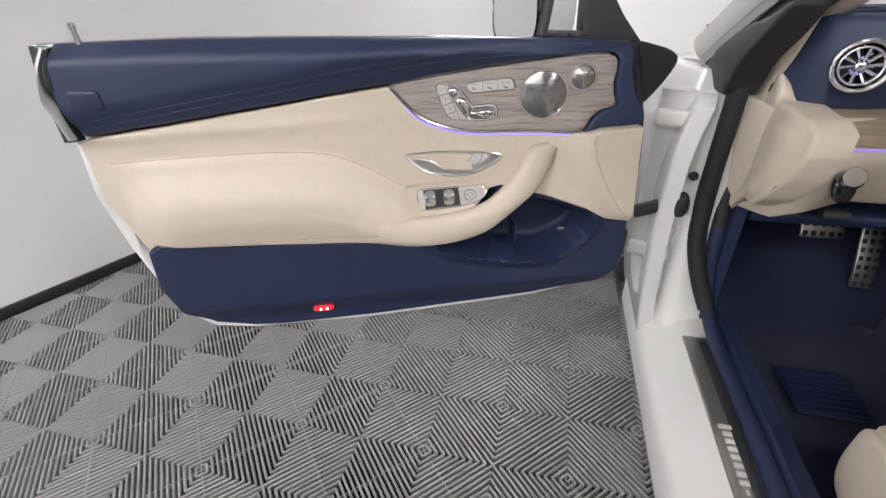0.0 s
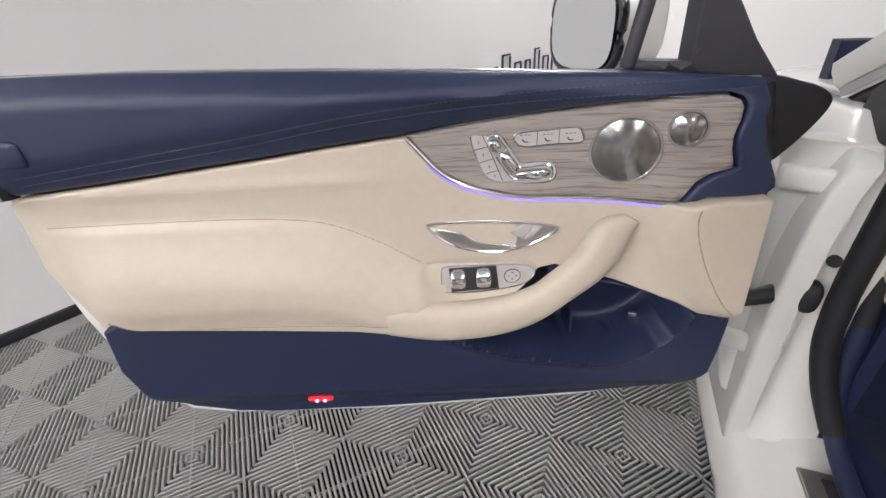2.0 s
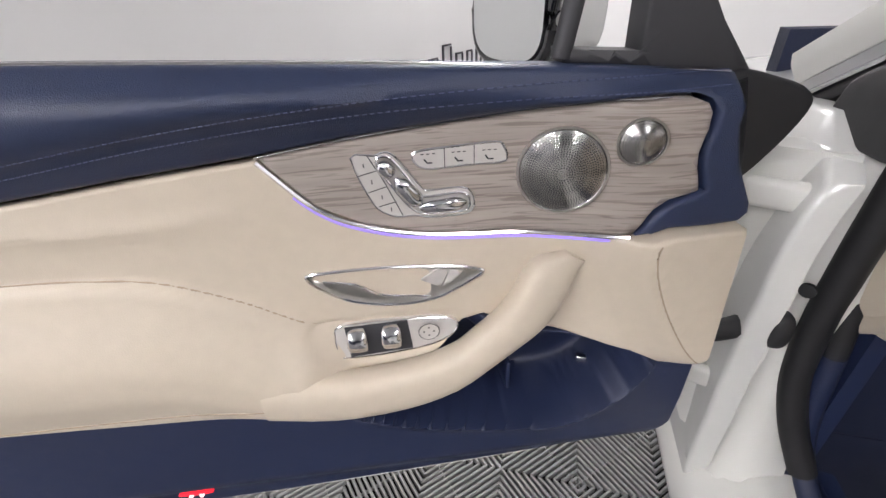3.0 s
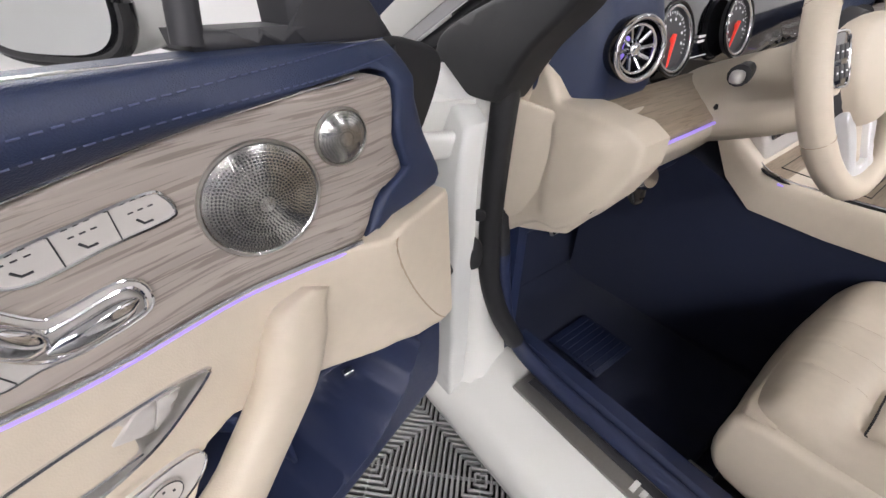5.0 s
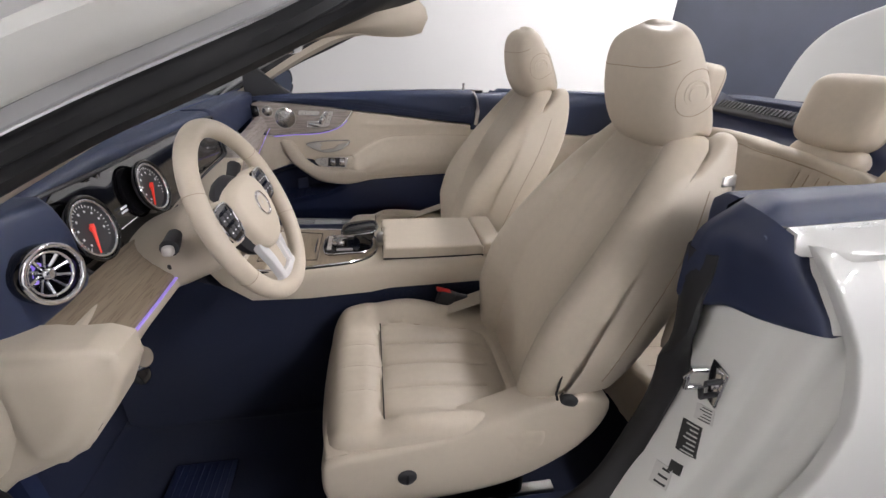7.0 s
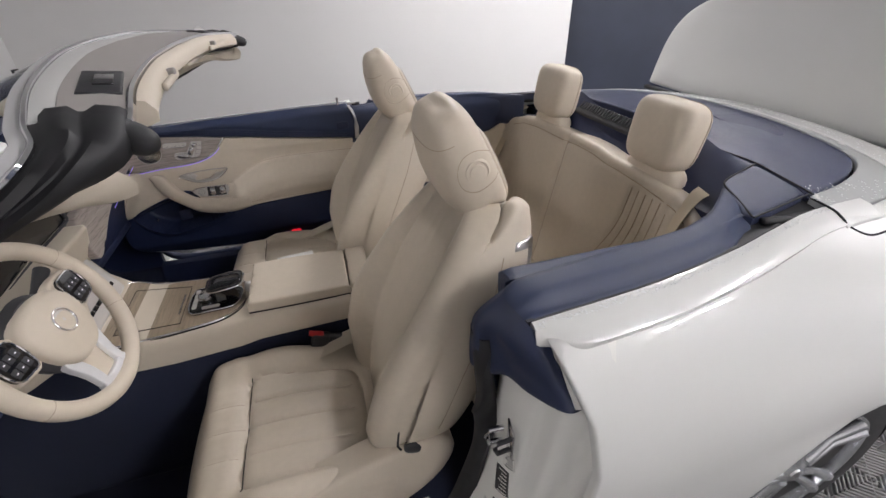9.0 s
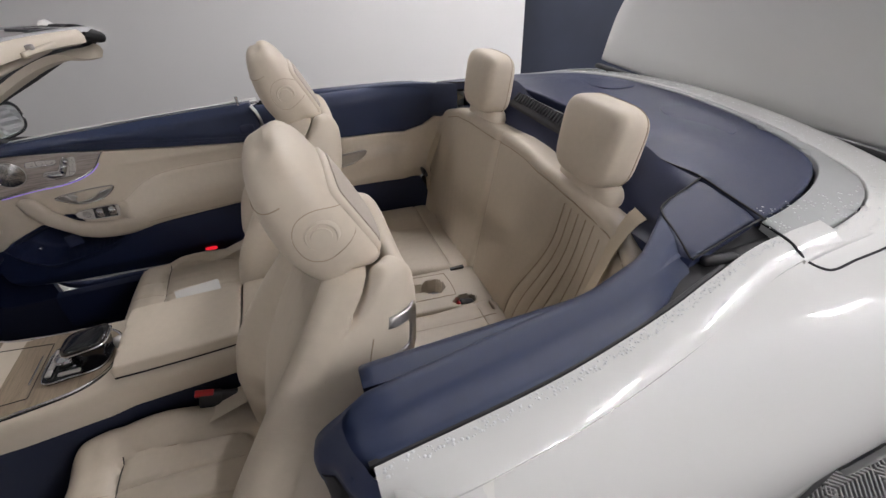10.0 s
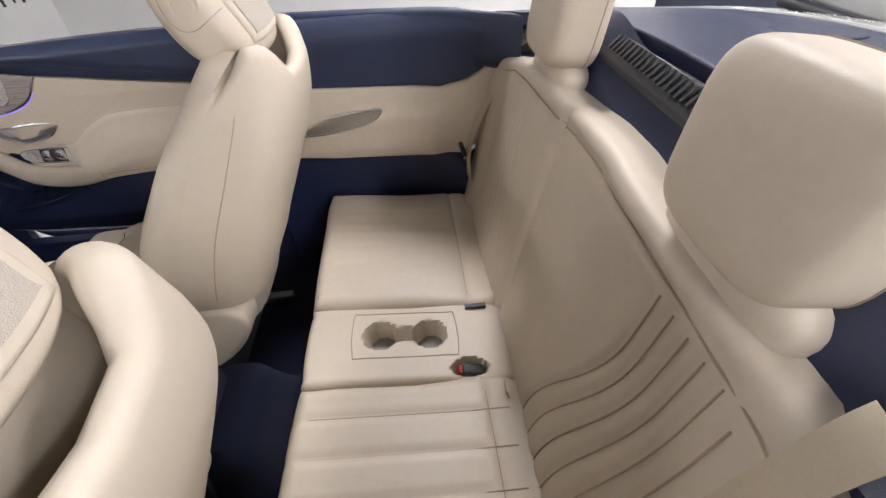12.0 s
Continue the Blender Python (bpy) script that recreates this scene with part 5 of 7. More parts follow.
# hinge side of the open door: gasket, check strap, hinges
def hinge_side():
    d = driver_door
    part("front_gasket", tube([open_door(u, v, w) for u, v, w in spline([(0.128, 1.080, -0.03), (0.110, 1.02, -0.03), (0.085, 0.90, -0.03), (0.078, 0.75, -0.03), (0.080, 0.62, -0.03), (0.105, 0.57, -0.03)], 4)], 0.020, 8), RUBBER, d, "black gasket along the hinge edge")
    for z in (0.60, 0.93):
        part("hinge", moved(box(0.10, 0.022, 0.040, bevel=0.009), at(-0.925, 0.150, z, 0, 0, -18)), PAINT_BRIGHT, d, "white painted hinge")
    part("hinge_cover", moved(ellipsoid(0.016, 0.018, 0.030, 2.6), at(-0.889, 0.114, 0.745)), RUBBER, d)
    part("wiring_sleeve", tube(spline([(-0.985, 0.115, 0.72), (-0.94, 0.12, 0.735), (-0.90, 0.145, 0.74)], 5), 0.016, 10), RUBBER, d)
    part("hinge_bolt", moved(lathe([(0.010, 0), (0.010, 0.006), (0.001, 0.007)], None, 14), at(-0.876, 0.115, 0.815, 90, 0, -40)), RUBBER, d)


hinge_side()


# ---- outside mirror and sail panel of a door
def outside_mirror(centre, yaw, parent, hw, hh):
    m = Matrix.Translation(centre) @ Matrix.Rotation(yaw, 4, "Z")

    def ring(a, x, z):
        return x * math.copysign(abs(math.cos(a)) ** 0.62, math.cos(a)), z * math.copysign(abs(math.sin(a)) ** 0.62, math.sin(a))
    turn = np.linspace(0, 2 * math.pi, 44, endpoint=False)
    h = part("mirror_housing", moved(ellipsoid(hw + 0.003, 0.055, hh + 0.004, 3.2, 14, 28, lambda p: Vector((p.x, p.y + (0.02 if p.y > 0 else 0), p.z))), m), PAINT, parent, "white outside mirror housing")
    part("mirror_rim", moved(tube([Vector((ring(a, hw, hh)[0], -0.046, ring(a, hw, hh)[1])) for a in turn], 0.009, 8, True), m), BLACK, h, "black mirror rim")
    part("mirror_pane", moved(patch([ring(a, hw - 0.007, hh - 0.006) for a in turn], lambda x, z, k: (x, -0.0565 - k, z), step=0.03, thick=0.01), m), MIRROR, h, "mirror glass")
    return h


outside_mirror((-1.262, 0.315, 1.140), radians(-48), driver_door, 0.093, 0.074)
part("mirror_arm", tube([(-1.19, 0.35, 1.065), (-1.12, 0.24, 1.068), (-1.08, 0.12, 1.075)], [0.022, 0.022, 0.026], 10, flat=0.6), BLACK, driver_door, "black mirror arm")
part("corner_rubber", patch([tuple(p) for p in spline([(0.135, 1.086), (0.075, 1.082), (0.035, 1.066), (0.030, 1.045), (0.055, 1.005), (0.090, 0.972), (0.125, 0.985)], 3, True)], open_door, lambda u, v: -0.018, step=0.02, thick=0.03, rnd=0.006), RUBBER, driver_door, "black rubber at the door's front corner")
SAIL = [(0.10, 1.080), (0.13, 1.090), (0.30, 1.106), (0.302, 1.118), (0.226, 1.113), (0.228, 1.20), (0.236, 1.30), (0.232, 1.31), (0.190, 1.19), (0.15, 1.135)]
part("sail_panel", patch(SAIL, open_door, lambda u, v: -0.02, step=0.02, thick=0.03, rnd=0.004), PLASTIC, driver_door, "black triangular sail panel")
part("sail_bar", tube([open_door(0.300, 1.11, -0.03), open_door(0.285, 1.20, -0.03), open_door(0.232, 1.305, -0.03)], 0.010, 8), PLASTIC, driver_door)
outside_mirror((0.985, 0.060, 1.135), radians(-30), passenger_door, 0.088, 0.058)
part("mirror_arm", tube([(0.98, 0.06, 1.06), (0.90, 0.06, 1.06), (0.82, 0.06, 1.06)], 0.026, 10, flat=0.6), BLACK, passenger_door)
SAIL2 = [(0.137, 1.085), (0.33, 1.107), (0.30, 1.125), (0.22, 1.19), (0.155, 1.24), (0.14, 1.2)]
part("sail_panel", patch(SAIL2, shut_door, lambda u, v: -0.03, step=0.02, thick=0.03, rnd=0.006), PLASTIC, passenger_door)


# ---------------------------------------------------------------- dashboard
DASH = thing("dashboard", "navy and cream leather dashboard with wood trim and violet light strips", "dashboard", at=(CX, 0.3, 0.75))


def dash_top():
    def place(x, y, h):
        hood_ = 0.012 * math.exp(-((x + 0.40) / 0.24) ** 2) * (1 - sstep(y, 0.16, 0.34))
        return (x, y, 1.118 + hood_ - 0.16 * max(0, y - 0.16) - 0.02 * (abs(x - CX) / 0.8) ** 3 + h)
    o = [(-0.80, 0.20), (-0.775, 0.15), (-0.74, 0.115), (-0.68, 0.10), (-0.60, 0.10), (-0.40, 0.105), (-0.20, 0.105), (0.0, 0.11), (0.3, 0.10), (0.70, 0.09), (0.80, 0.10), (0.86, 0.16), (0.85, 0.35), (0.5, 0.44), (0.04, 0.46), (-0.42, 0.42), (-0.70, 0.33)]
    return patch(o, place, step=0.025, thick=0.02, rnd=0.016)


part("dash_top", dash_top(), NAVY, DASH, "navy leather dashboard top")
part("top_seam", tube([(x, 0.16 + 0.015 * math.cos(x * 3), 1.122 + 0.012 * math.exp(-((x + 0.40) / 0.24) ** 2)) for x in np.linspace(-0.70, 0.78, 40)], 0.002, 5), NAVY_S, DASH)


def dash_face():
    o = [(-0.80, 1.10), (-0.74, 1.125), (-0.60, 1.12), (-0.60, 0.975), (-0.66, 0.972), (-0.73, 0.974), (-0.77, 0.98), (-0.805, 1.0)]
    return patch(o, lambda x, z, h: (x, 0.042 + 1.3 * max(0, -0.735 - x) + 0.35 * max(0, z - 1.07) - h, z), step=0.014, thick=0.05, rnd=0.014)


part("vent_surround", dash_face(), NAVY, DASH, "navy padded surround of the air vent")


def dash_face_right():
    o = [(0.20, 1.12), (0.50, 1.122), (0.80, 1.11), (0.86, 1.09), (0.87, 1.0), (0.70, 1.01), (0.45, 0.995), (0.20, 0.98)]
    return patch(o, lambda x, z, h: (x, 0.10 - h, z), step=0.03, thick=0.06, rnd=0.014)


part("passenger_face", dash_face_right(), NAVY, DASH)


def air_vent(x, y, z, r, tilt=0, yaw=0):
    m = at(x, y, z, 90 + tilt, 0, yaw)
    v = part("air_vent", lathe([(r * 1.02, -0.02), (r * 1.10, -0.01), (r * 1.10, 0.004), (r * 1.04, 0.009), (r * 0.98, 0.004), (r * 0.95, -0.02), (r * 0.2, -0.024)], m, 40), BLACK, DASH, "round turbine air vent")
    for rr, zz in ((1.03, 0.009), (0.80, 0.003)):
        part("vent_ring", tube([m @ Vector((r * rr * math.cos(a), r * rr * math.sin(a), zz)) for a in np.linspace(0, 2 * math.pi, 40, endpoint=False)], 0.0038 if rr > 1 else 0.0025, 8, True), CHROME, v, "bright metal ring")
    for k in range(10):
        a = 2 * math.pi * k / 10
        c, s = math.cos(a), math.sin(a)
        part("vent_vane", tube([m @ Vector((r * 0.24 * c, r * 0.24 * s, -0.006)), m @ Vector((r * 0.80 * math.cos(a + 0.12), r * 0.80 * math.sin(a + 0.12), 0.0))], [0.0022, 0.0032], 6), CHROME, v)
    part("vent_hub", lathe([(r * 0.26, -0.012), (r * 0.27, 0.0), (r * 0.16, 0.004), (0.001, 0.004)], m, 24), CHROME, v)
    part("vent_glow", lathe([(r * 0.40, -0.0195), (r * 0.30, -0.0185), (r * 0.28, -0.0195)], m, 24), VIOLET, v)


air_vent(-0.704, 0.022, 1.050, 0.0365, -6, -16)
air_vent(-0.03, 0.06, 0.935, 0.030, -20)
air_vent(0.05, 0.06, 0.935, 0.030, -20)
air_vent(0.13, 0.06, 0.935, 0.030, -20)
air_vent(0.745, 0.085, 1.04, 0.0365, -6, 12)


# ---- instrument cluster
def cluster():
    o = [tuple(p) for p in spline([(-0.606, 1.098), (-0.58, 1.108), (-0.40, 1.104), (-0.2, 1.104), (0.10, 1.102), (0.20, 1.10), (0.215, 1.085), (0.205, 1.0), (0.18, 0.985), (0.0, 0.98), (-0.25, 0.962), (-0.45, 0.955), (-0.53, 0.955), (-0.575, 0.985)], 3, True)]
    c = part("instrument_panel", patch(o, lambda x, z, h: (x, 0.085 + 0.25 * (z - 1.04) - h, z), step=0.03, thick=0.03, rnd=0.006), BLACK, DASH, "glossy black widescreen instrument panel")
    part("panel_rim", tube([(x, 0.080 + 0.25 * (z - 1.04), z) for x, z in o], 0.004, 6, True), PLASTIC, c)
    for x, z, ang in ((-0.526, 1.037, 248), (-0.306, 1.039, 235)):
        m = at(x, 0.068, z, 90 - 14, 0, 0)
        g = part("gauge", lathe([(0.049, -0.006), (0.049, 0.004), (0.046, 0.006), (0.043, 0.0), (0.001, -0.001)], m, 40), DIAL, c, "round grey dial with white marks")
        part("gauge_ring", tube([m @ Vector((0.048 * math.cos(a), 0.048 * math.sin(a), 0.005)) for a in np.linspace(0, 2 * math.pi, 44, endpoint=False)], 0.0028, 8, True), CHROME, g)
        part("gauge_tunnel", tube([m @ Vector((0.0545 * math.cos(a), 0.0545 * math.sin(a), 0.006)) for a in np.linspace(0, 2 * math.pi, 44, endpoint=False)], 0.003, 8, True), BLACK, g)
        ticks = bmesh.new()
        for k in range(27):
            a = radians(225 - k * 10)
            long = k % 3 == 0
            box(0.006 if long else 0.003, 0.0011, 0.0006, m @ pose(0.039 * math.cos(a), 0.039 * math.sin(a), 0.0006, 0, 0, math.degrees(a)), bm=ticks)
            if long:
                box(0.0035, 0.004, 0.0006, m @ pose(0.030 * math.cos(a), 0.030 * math.sin(a), 0.0006), bm=ticks)
        part("gauge_scale", ticks, DIALWHITE, g, "white scale marks", smooth=False)
        a = radians(ang)
        part("gauge_needle", tube([m @ Vector((-0.008 * math.cos(a), -0.008 * math.sin(a), 0.003)), m @ Vector((0.042 * math.cos(a), 0.042 * math.sin(a), 0.003))], [0.0035, 0.0014], 6), NEEDLE, g, "red needle")
        part("needle_hub", lathe([(0.005, 0.0), (0.005, 0.004), (0.001, 0.005)], m, 16), NEEDLE, g)
    scr = bmesh.new()
    for k in range(2):
        box(0.022, 0.001, 0.004, at(-0.406, 0.0765, 1.030 - k * 0.008), bm=scr)
    box(0.06, 0.001, 0.0015, at(-0.406, 0.074, 0.998), bm=scr)
    part("display_bars", scr, DIALWHITE, c, smooth=False)


cluster()


# ---- wood band and lower dashboard
def shelf(x, t, h):
    """The wood band: from the back edge (t = 0) over a rounded shelf to the front edge (t = 0.1)."""
    k = t / 0.1
    y = 0.055 - 0.088 * k + 0.02 * max(0, x + 0.60)
    z = 0.978 - 0.018 * k - 0.028 * k ** 3
    return (x, y - 0.6 * h, z + 0.8 * h)


BAND = [tuple(p) for p in spline([(-0.738, 0.0), (-0.66, -0.004), (-0.55, -0.004), (-0.44, 0.0), (-0.42, 0.05), (-0.45, 0.095), (-0.54, 0.100), (-0.65, 0.100), (-0.735, 0.100), (-0.752, 0.06)], 4, True)]
b = part("wood_band", patch(BAND, shelf, step=0.010, thick=0.015, rnd=0.004), ASH_DASH, DASH, "open-pore brown ash wood band")
part("band_edge", tube([shelf(x, t, 0.002) for x, t in spline([(-0.740, 0.0), (-0.754, 0.05), (-0.738, 0.100)], 6)], 0.004, 8), CHROME, b)
part("light_strip", tube([shelf(x, 0.103, -0.002) for x in np.linspace(-0.735, -0.44, 14)], 0.0026, 6), VIOLET, b, "violet ambient light strip")


def lower_dash():
    o = [(-0.815, 0.985), (-0.77, 0.965), (-0.745, 0.936), (-0.65, 0.932), (-0.54, 0.931), (-0.45, 0.935), (-0.33, 0.955), (-0.2, 0.97), (0.0, 0.98), (0.16, 0.982),
         (0.18, 0.90), (0.17, 0.82), (0.12, 0.84), (-0.12, 0.84), (-0.22, 0.80), (-0.35, 0.785), (-0.47, 0.785), (-0.60, 0.79), (-0.68, 0.775), (-0.735, 0.755), (-0.80, 0.738), (-0.815, 0.80)]

    def y(x, z):
        front = -0.030 + 0.85 * max(0, 0.905 - z) * (0.6 + 0.4 * sstep(x, -0.70, -0.60))
        right = sstep(x, -0.36, -0.20)
        base = front * (1 - right) + right * (0.03 + 0.35 * (0.90 - z))
        base += 2.0 * max(0, -0.738 - x)
        base -= 0.016 * sstep(-x, 0.755, 0.766) * (1 - sstep(-x, 0.795, 0.812)) * sstep(z, 0.765, 0.79) * (1 - sstep(z, 0.925, 0.95))
        base += 0.006 * math.exp(-((x + 0.757) / 0.004) ** 2) * sstep(z, 0.75, 0.78) * (1 - sstep(z, 0.92, 0.95))
        return base
    return patch(o, lambda x, z, h: (x, y(x, z) - h, z), step=0.012, thick=0.10, rnd=0.012)


part("lower_panel", lower_dash(), CREAM_P, DASH, "cream lower dashboard with a rounded knee cover")
part("dash_end_strip", surface([[(-0.800, y + 0.02, z), (-0.796, y + 0.004, z), (-0.790, y - 0.004, z), (-0.780, y - 0.008, z), (-0.772, y - 0.002, z), (-0.768, y + 0.02, z)] for y, z in ((0.045, 1.135), (0.075, 1.085), (0.103, 1.04), (0.128, 0.975), (0.140, 0.92), (0.146, 0.86))], 3, 4), CREAM_P, DASH, "cream strip round the dashboard's end")
part("dash_ledge", patch([(-0.80, 0.13), (-0.74, 0.085), (-0.60, 0.08), (-0.60, 0.02), (-0.735, 0.0), (-0.748, 0.015), (-0.80, 0.10)], lambda x, y, h: (x, y, 0.968 + h), step=0.02, thick=0.02, rnd=0.006), CREAM_P, DASH)
SIDE = [(0.150, 1.03), (0.105, 1.035), (0.085, 1.012), (0.070, 0.985), (0.02, 0.985), (-0.036, 0.974), (-0.060, 0.957), (-0.060, 0.92), (-0.036, 0.868), (0.0, 0.818), (0.040, 0.787), (0.075, 0.785), (0.105, 0.765), (0.150, 0.725), (0.20, 0.72), (0.20, 1.0)]
COVER = [tuple(p) for p in spline([(0.074, 0.956), (0.050, 0.966), (-0.026, 0.966), (-0.044, 0.945), (-0.028, 0.89), (0.018, 0.832), (0.060, 0.805), (0.078, 0.835)], 3, True)]


def side_face(y, z):
    q = edge_d(COVER, y, z)
    return 0.010 * sstep(q, -0.004, 0.022) - 0.018 * sstep(-y, -0.01, 0.065)


part("dash_side", patch(SIDE, lambda y, z, h: (-0.786 - h, y, z), side_face, step=0.008, thick=0.05, rnd=0.010), CREAM_P, DASH, "cream dashboard end with a rounded cover")
part("cover_joint", tube([(-0.786 - side_face(y, z) + 0.0035, y, z) for y, z in spline([(-0.052, 0.950), (-0.050, 0.925), (-0.030, 0.870), (0.004, 0.823), (0.040, 0.795)], 6)], 0.0013, 6), GAP, DASH, "dark joint of the end cover")
for x, z in ((-0.672, 0.874),):
    ls = part("light_switch", moved(lathe([(0.020, 0), (0.020, 0.012), (0.016, 0.018), (0.001, 0.018)], None, 24), at(x, -0.020, z, 90 - 20, 0, -10)), CHROME, DASH, "round light switch")
    part("switch_plate", moved(ellipsoid(0.018, 0.008, 0.048, 3), at(x, -0.012, z, -20, 0, -10)), BLACK, ls)
part("diagnosis_cover", moved(box(0.05, 0.03, 0.02, bevel=0.006), at(-0.60, 0.10, 0.752)), PLASTIC, DASH)
part("dash_under", moved(box(1.55, 0.42, 0.03, bevel=0.01), at(CX, 0.34, 0.76, 12, 0, 0)), NAVY_P, DASH, "navy underside of the dashboard")
part("dash_core", moved(box(1.50, 0.20, 0.24, bevel=0.02), at(CX, 0.27, 0.95)), PLASTIC, DASH)


# silver centre band on the passenger side
def right_band():
    o = [tuple(p) for p in spline([(0.20, 0.99), (0.40, 1.00), (0.65, 1.015), (0.86, 1.02), (0.865, 0.985), (0.65, 0.965), (0.40, 0.93), (0.24, 0.88), (0.16, 0.86), (0.15, 0.90)], 3, True)]
    return patch(o, lambda x, z, h: (x, 0.035 + 0.3 * (z - 0.95) - h, z), step=0.02, thick=0.02, rnd=0.006)


part("passenger_band", right_band(), ASH, DASH, "grey ash band before the passenger")
part("band_light", tube([(x, 0.030 + 0.3 * (z - 0.95), z) for x, z in spline([(0.40, 0.925), (0.65, 0.960), (0.865, 0.980)], 6)], 0.0012, 6), VIOLET, DASH, "violet ambient light strip")
part("glove_box", patch([(0.17, 0.90), (0.24, 0.875), (0.40, 0.925), (0.65, 0.960), (0.875, 0.980), (0.875, 0.74), (0.60, 0.70), (0.24, 0.70), (0.18, 0.76)], lambda x, z, h: (x, 0.075 + 0.30 * (0.95 - z) - h, z), step=0.03, thick=0.05, rnd=0.015), NAVY_P, DASH, "navy glove box front")


# ---------------------------------------------------------------- pedals
for nm, x, y, z, sx, sz in (("brake_pedal", -0.435, 0.40, 0.575, 0.105, 0.055), ("accelerator_pedal", -0.295, 0.41, 0.50, 0.055, 0.20)):
    t = thing(nm, "ribbed steel and rubber pedal in the footwell", "pedal", at=(x, y + 0.1, z))
    part("pad", moved(box(sx, 0.012, sz, bevel=0.005), at(x, y, z, -20, 0, 0)), STEEL, t)
    nx, nz = (5, 2) if sx > 0.08 else (3, 8)
    for i in range(nx):
        for k in range(nz):
            part("stud", moved(box(sx / nx * 0.45, 0.006, sz / nz * 0.5), at(x, y, z, -20, 0, 0) @ at((i - (nx - 1) / 2) * sx / nx, -0.008, (k - (nz - 1) / 2) * sz / nz)), RUBBER, t, "black rubber stud", smooth=False)
    part("lever", tube([(x, y + 0.01, z + 0.02), (x + 0.01, y + 0.10, z + 0.10), (x + 0.01, y + 0.16, z + 0.2)], 0.012, 8), PLASTIC, t)


# ---------------------------------------------------------------- steering wheel
def steering():
    C, R = Vector((-0.425, -0.159, 1.026)), 0.169
    t = thing("steering_wheel", "cream leather steering wheel with silver spokes", "steering wheel", at=C)
    m = Matrix.Translation(C) @ Matrix.Rotation(radians(-2), 4, "Z") @ Matrix.Rotation(radians(90 - 23.4), 4, "X")     # local z towards the driver

    def P(x, y, z):
        return m @ Vector((x, y, z))

    def flat(name, o, z, mat, parent, label="", n=3, thick=0.012, rnd=0.003, step=0.010, rise=None):
        return part(name, patch([tuple(p) for p in spline(o, n, True)] if n else o, lambda x, y, h: P(x, y, h + z), rise, step=step, thick=thick, rnd=rnd), mat, parent, label)
    part("rim", tube([P(R * math.cos(a), R * math.sin(a), 0) for a in np.linspace(0, 2 * math.pi, 80, endpoint=False)], 0.0178, 16, True, up=tuple(m.to_3x3() @ Vector((0, 0, 1)))), CREAM, t, "cream leather rim")
    for a in (205, 335, 150, 30):
        part("rim_seam", tube([P((R + 0.0180 * math.cos(b)) * math.cos(radians(a)), (R + 0.0180 * math.cos(b)) * math.sin(radians(a)), 0.0180 * math.sin(b)) for b in np.linspace(0, 2 * math.pi, 16, endpoint=False)], 0.0006, 4, True), SEAM, t)
    hub_o = [(-0.072, 0.038), (-0.045, 0.060), (0, 0.066), (0.045, 0.060), (0.072, 0.038), (0.078, 0.0), (0.064, -0.045), (0.036, -0.074), (0.0, -0.080), (-0.036, -0.074), (-0.064, -0.045), (-0.078, 0.0)]
    flat("airbag_cover", hub_o, 0.0, CREAM_P, t, "smooth cream airbag cover", 4, 0.04, 0.012, 0.009, lambda x, y: 0.010 + 0.020 * (1 - (x / 0.1) ** 2 - (y / 0.1) ** 2))
    part("hub_base", loft([[P(w * math.cos(a), -0.004 + w * math.sin(a), z) for a in np.linspace(0, 2 * math.pi, 28, endpoint=False)] for w, z in ((0.050, -0.06), (0.080, -0.03), (0.085, -0.015), (0.074, 0.0))]), PLASTIC, t)
    e = part("round_emblem", tube([P(0.0235 * math.cos(a), 0.004 + 0.0235 * math.sin(a), 0.030) for a in np.linspace(0, 2 * math.pi, 36, endpoint=False)], 0.0024, 8, True), CHROME, t, "round chrome emblem shape")
    part("emblem_disc", lathe([(0.0225, 0.024), (0.0225, 0.0288), (0.001, 0.0300)], m @ at(0, 0.004, 0), 28), SATIN, e)
    for s in (-1, 1):
        flat("spoke_plate", [(s * 0.070, 0.046), (s * 0.110, 0.058), (s * 0.152, 0.050), (s * 0.156, 0.020), (s * 0.148, -0.012), (s * 0.110, -0.024), (s * 0.074, -0.020)], 0.000, CREAM_P, t, "cream spoke behind the key pad", thick=0.02, rnd=0.006)
        pad_o = [(s * 0.084, 0.044), (s * 0.112, 0.052), (s * 0.138, 0.048), (s * 0.144, 0.022), (s * 0.138, -0.008), (s * 0.108, -0.014), (s * 0.086, -0.010)]
        k = flat("spoke_key_pad", pad_o, 0.008, BLACK, t, "gloss black key pad on the spoke", thick=0.010, rnd=0.003)
        part("key_pad_rim", tube([P(x, y, 0.008) for x, y in spline(pad_o, 3, True)], 0.0018, 6, True), CHROME, k)
        for i in range(3):
            for j in range(2):
                kk = part("thumb_key", moved(box(0.013, 0.017, 0.003, bevel=0.001), m @ at(s * (0.098 + i * 0.0155), 0.004 + j * 0.024, 0.0085)), PLASTIC, k)
                part("key_mark", moved(box(0.004, 0.002, 0.0006), m @ at(s * (0.098 + i * 0.0155), 0.004 + j * 0.024, 0.0102)), DIALWHITE, kk, smooth=False)
        flat("fork_arm", [(s * 0.052, -0.050), (s * 0.062, -0.062), (s * 0.050, -0.105), (s * 0.046, -0.152), (s * 0.030, -0.156), (s * 0.026, -0.110), (s * 0.034, -0.070)], 0.004, FORK, t, "satin silver fork of the lower spoke", thick=0.012, rnd=0.003)
    flat("fork_bridge", [(-0.044, -0.134), (0.0, -0.139), (0.044, -0.134), (0.046, -0.156), (0.0, -0.162), (-0.046, -0.156)], 0.003, FORK, t, "satin silver bridge of the lower spoke", thick=0.012, rnd=0.003)
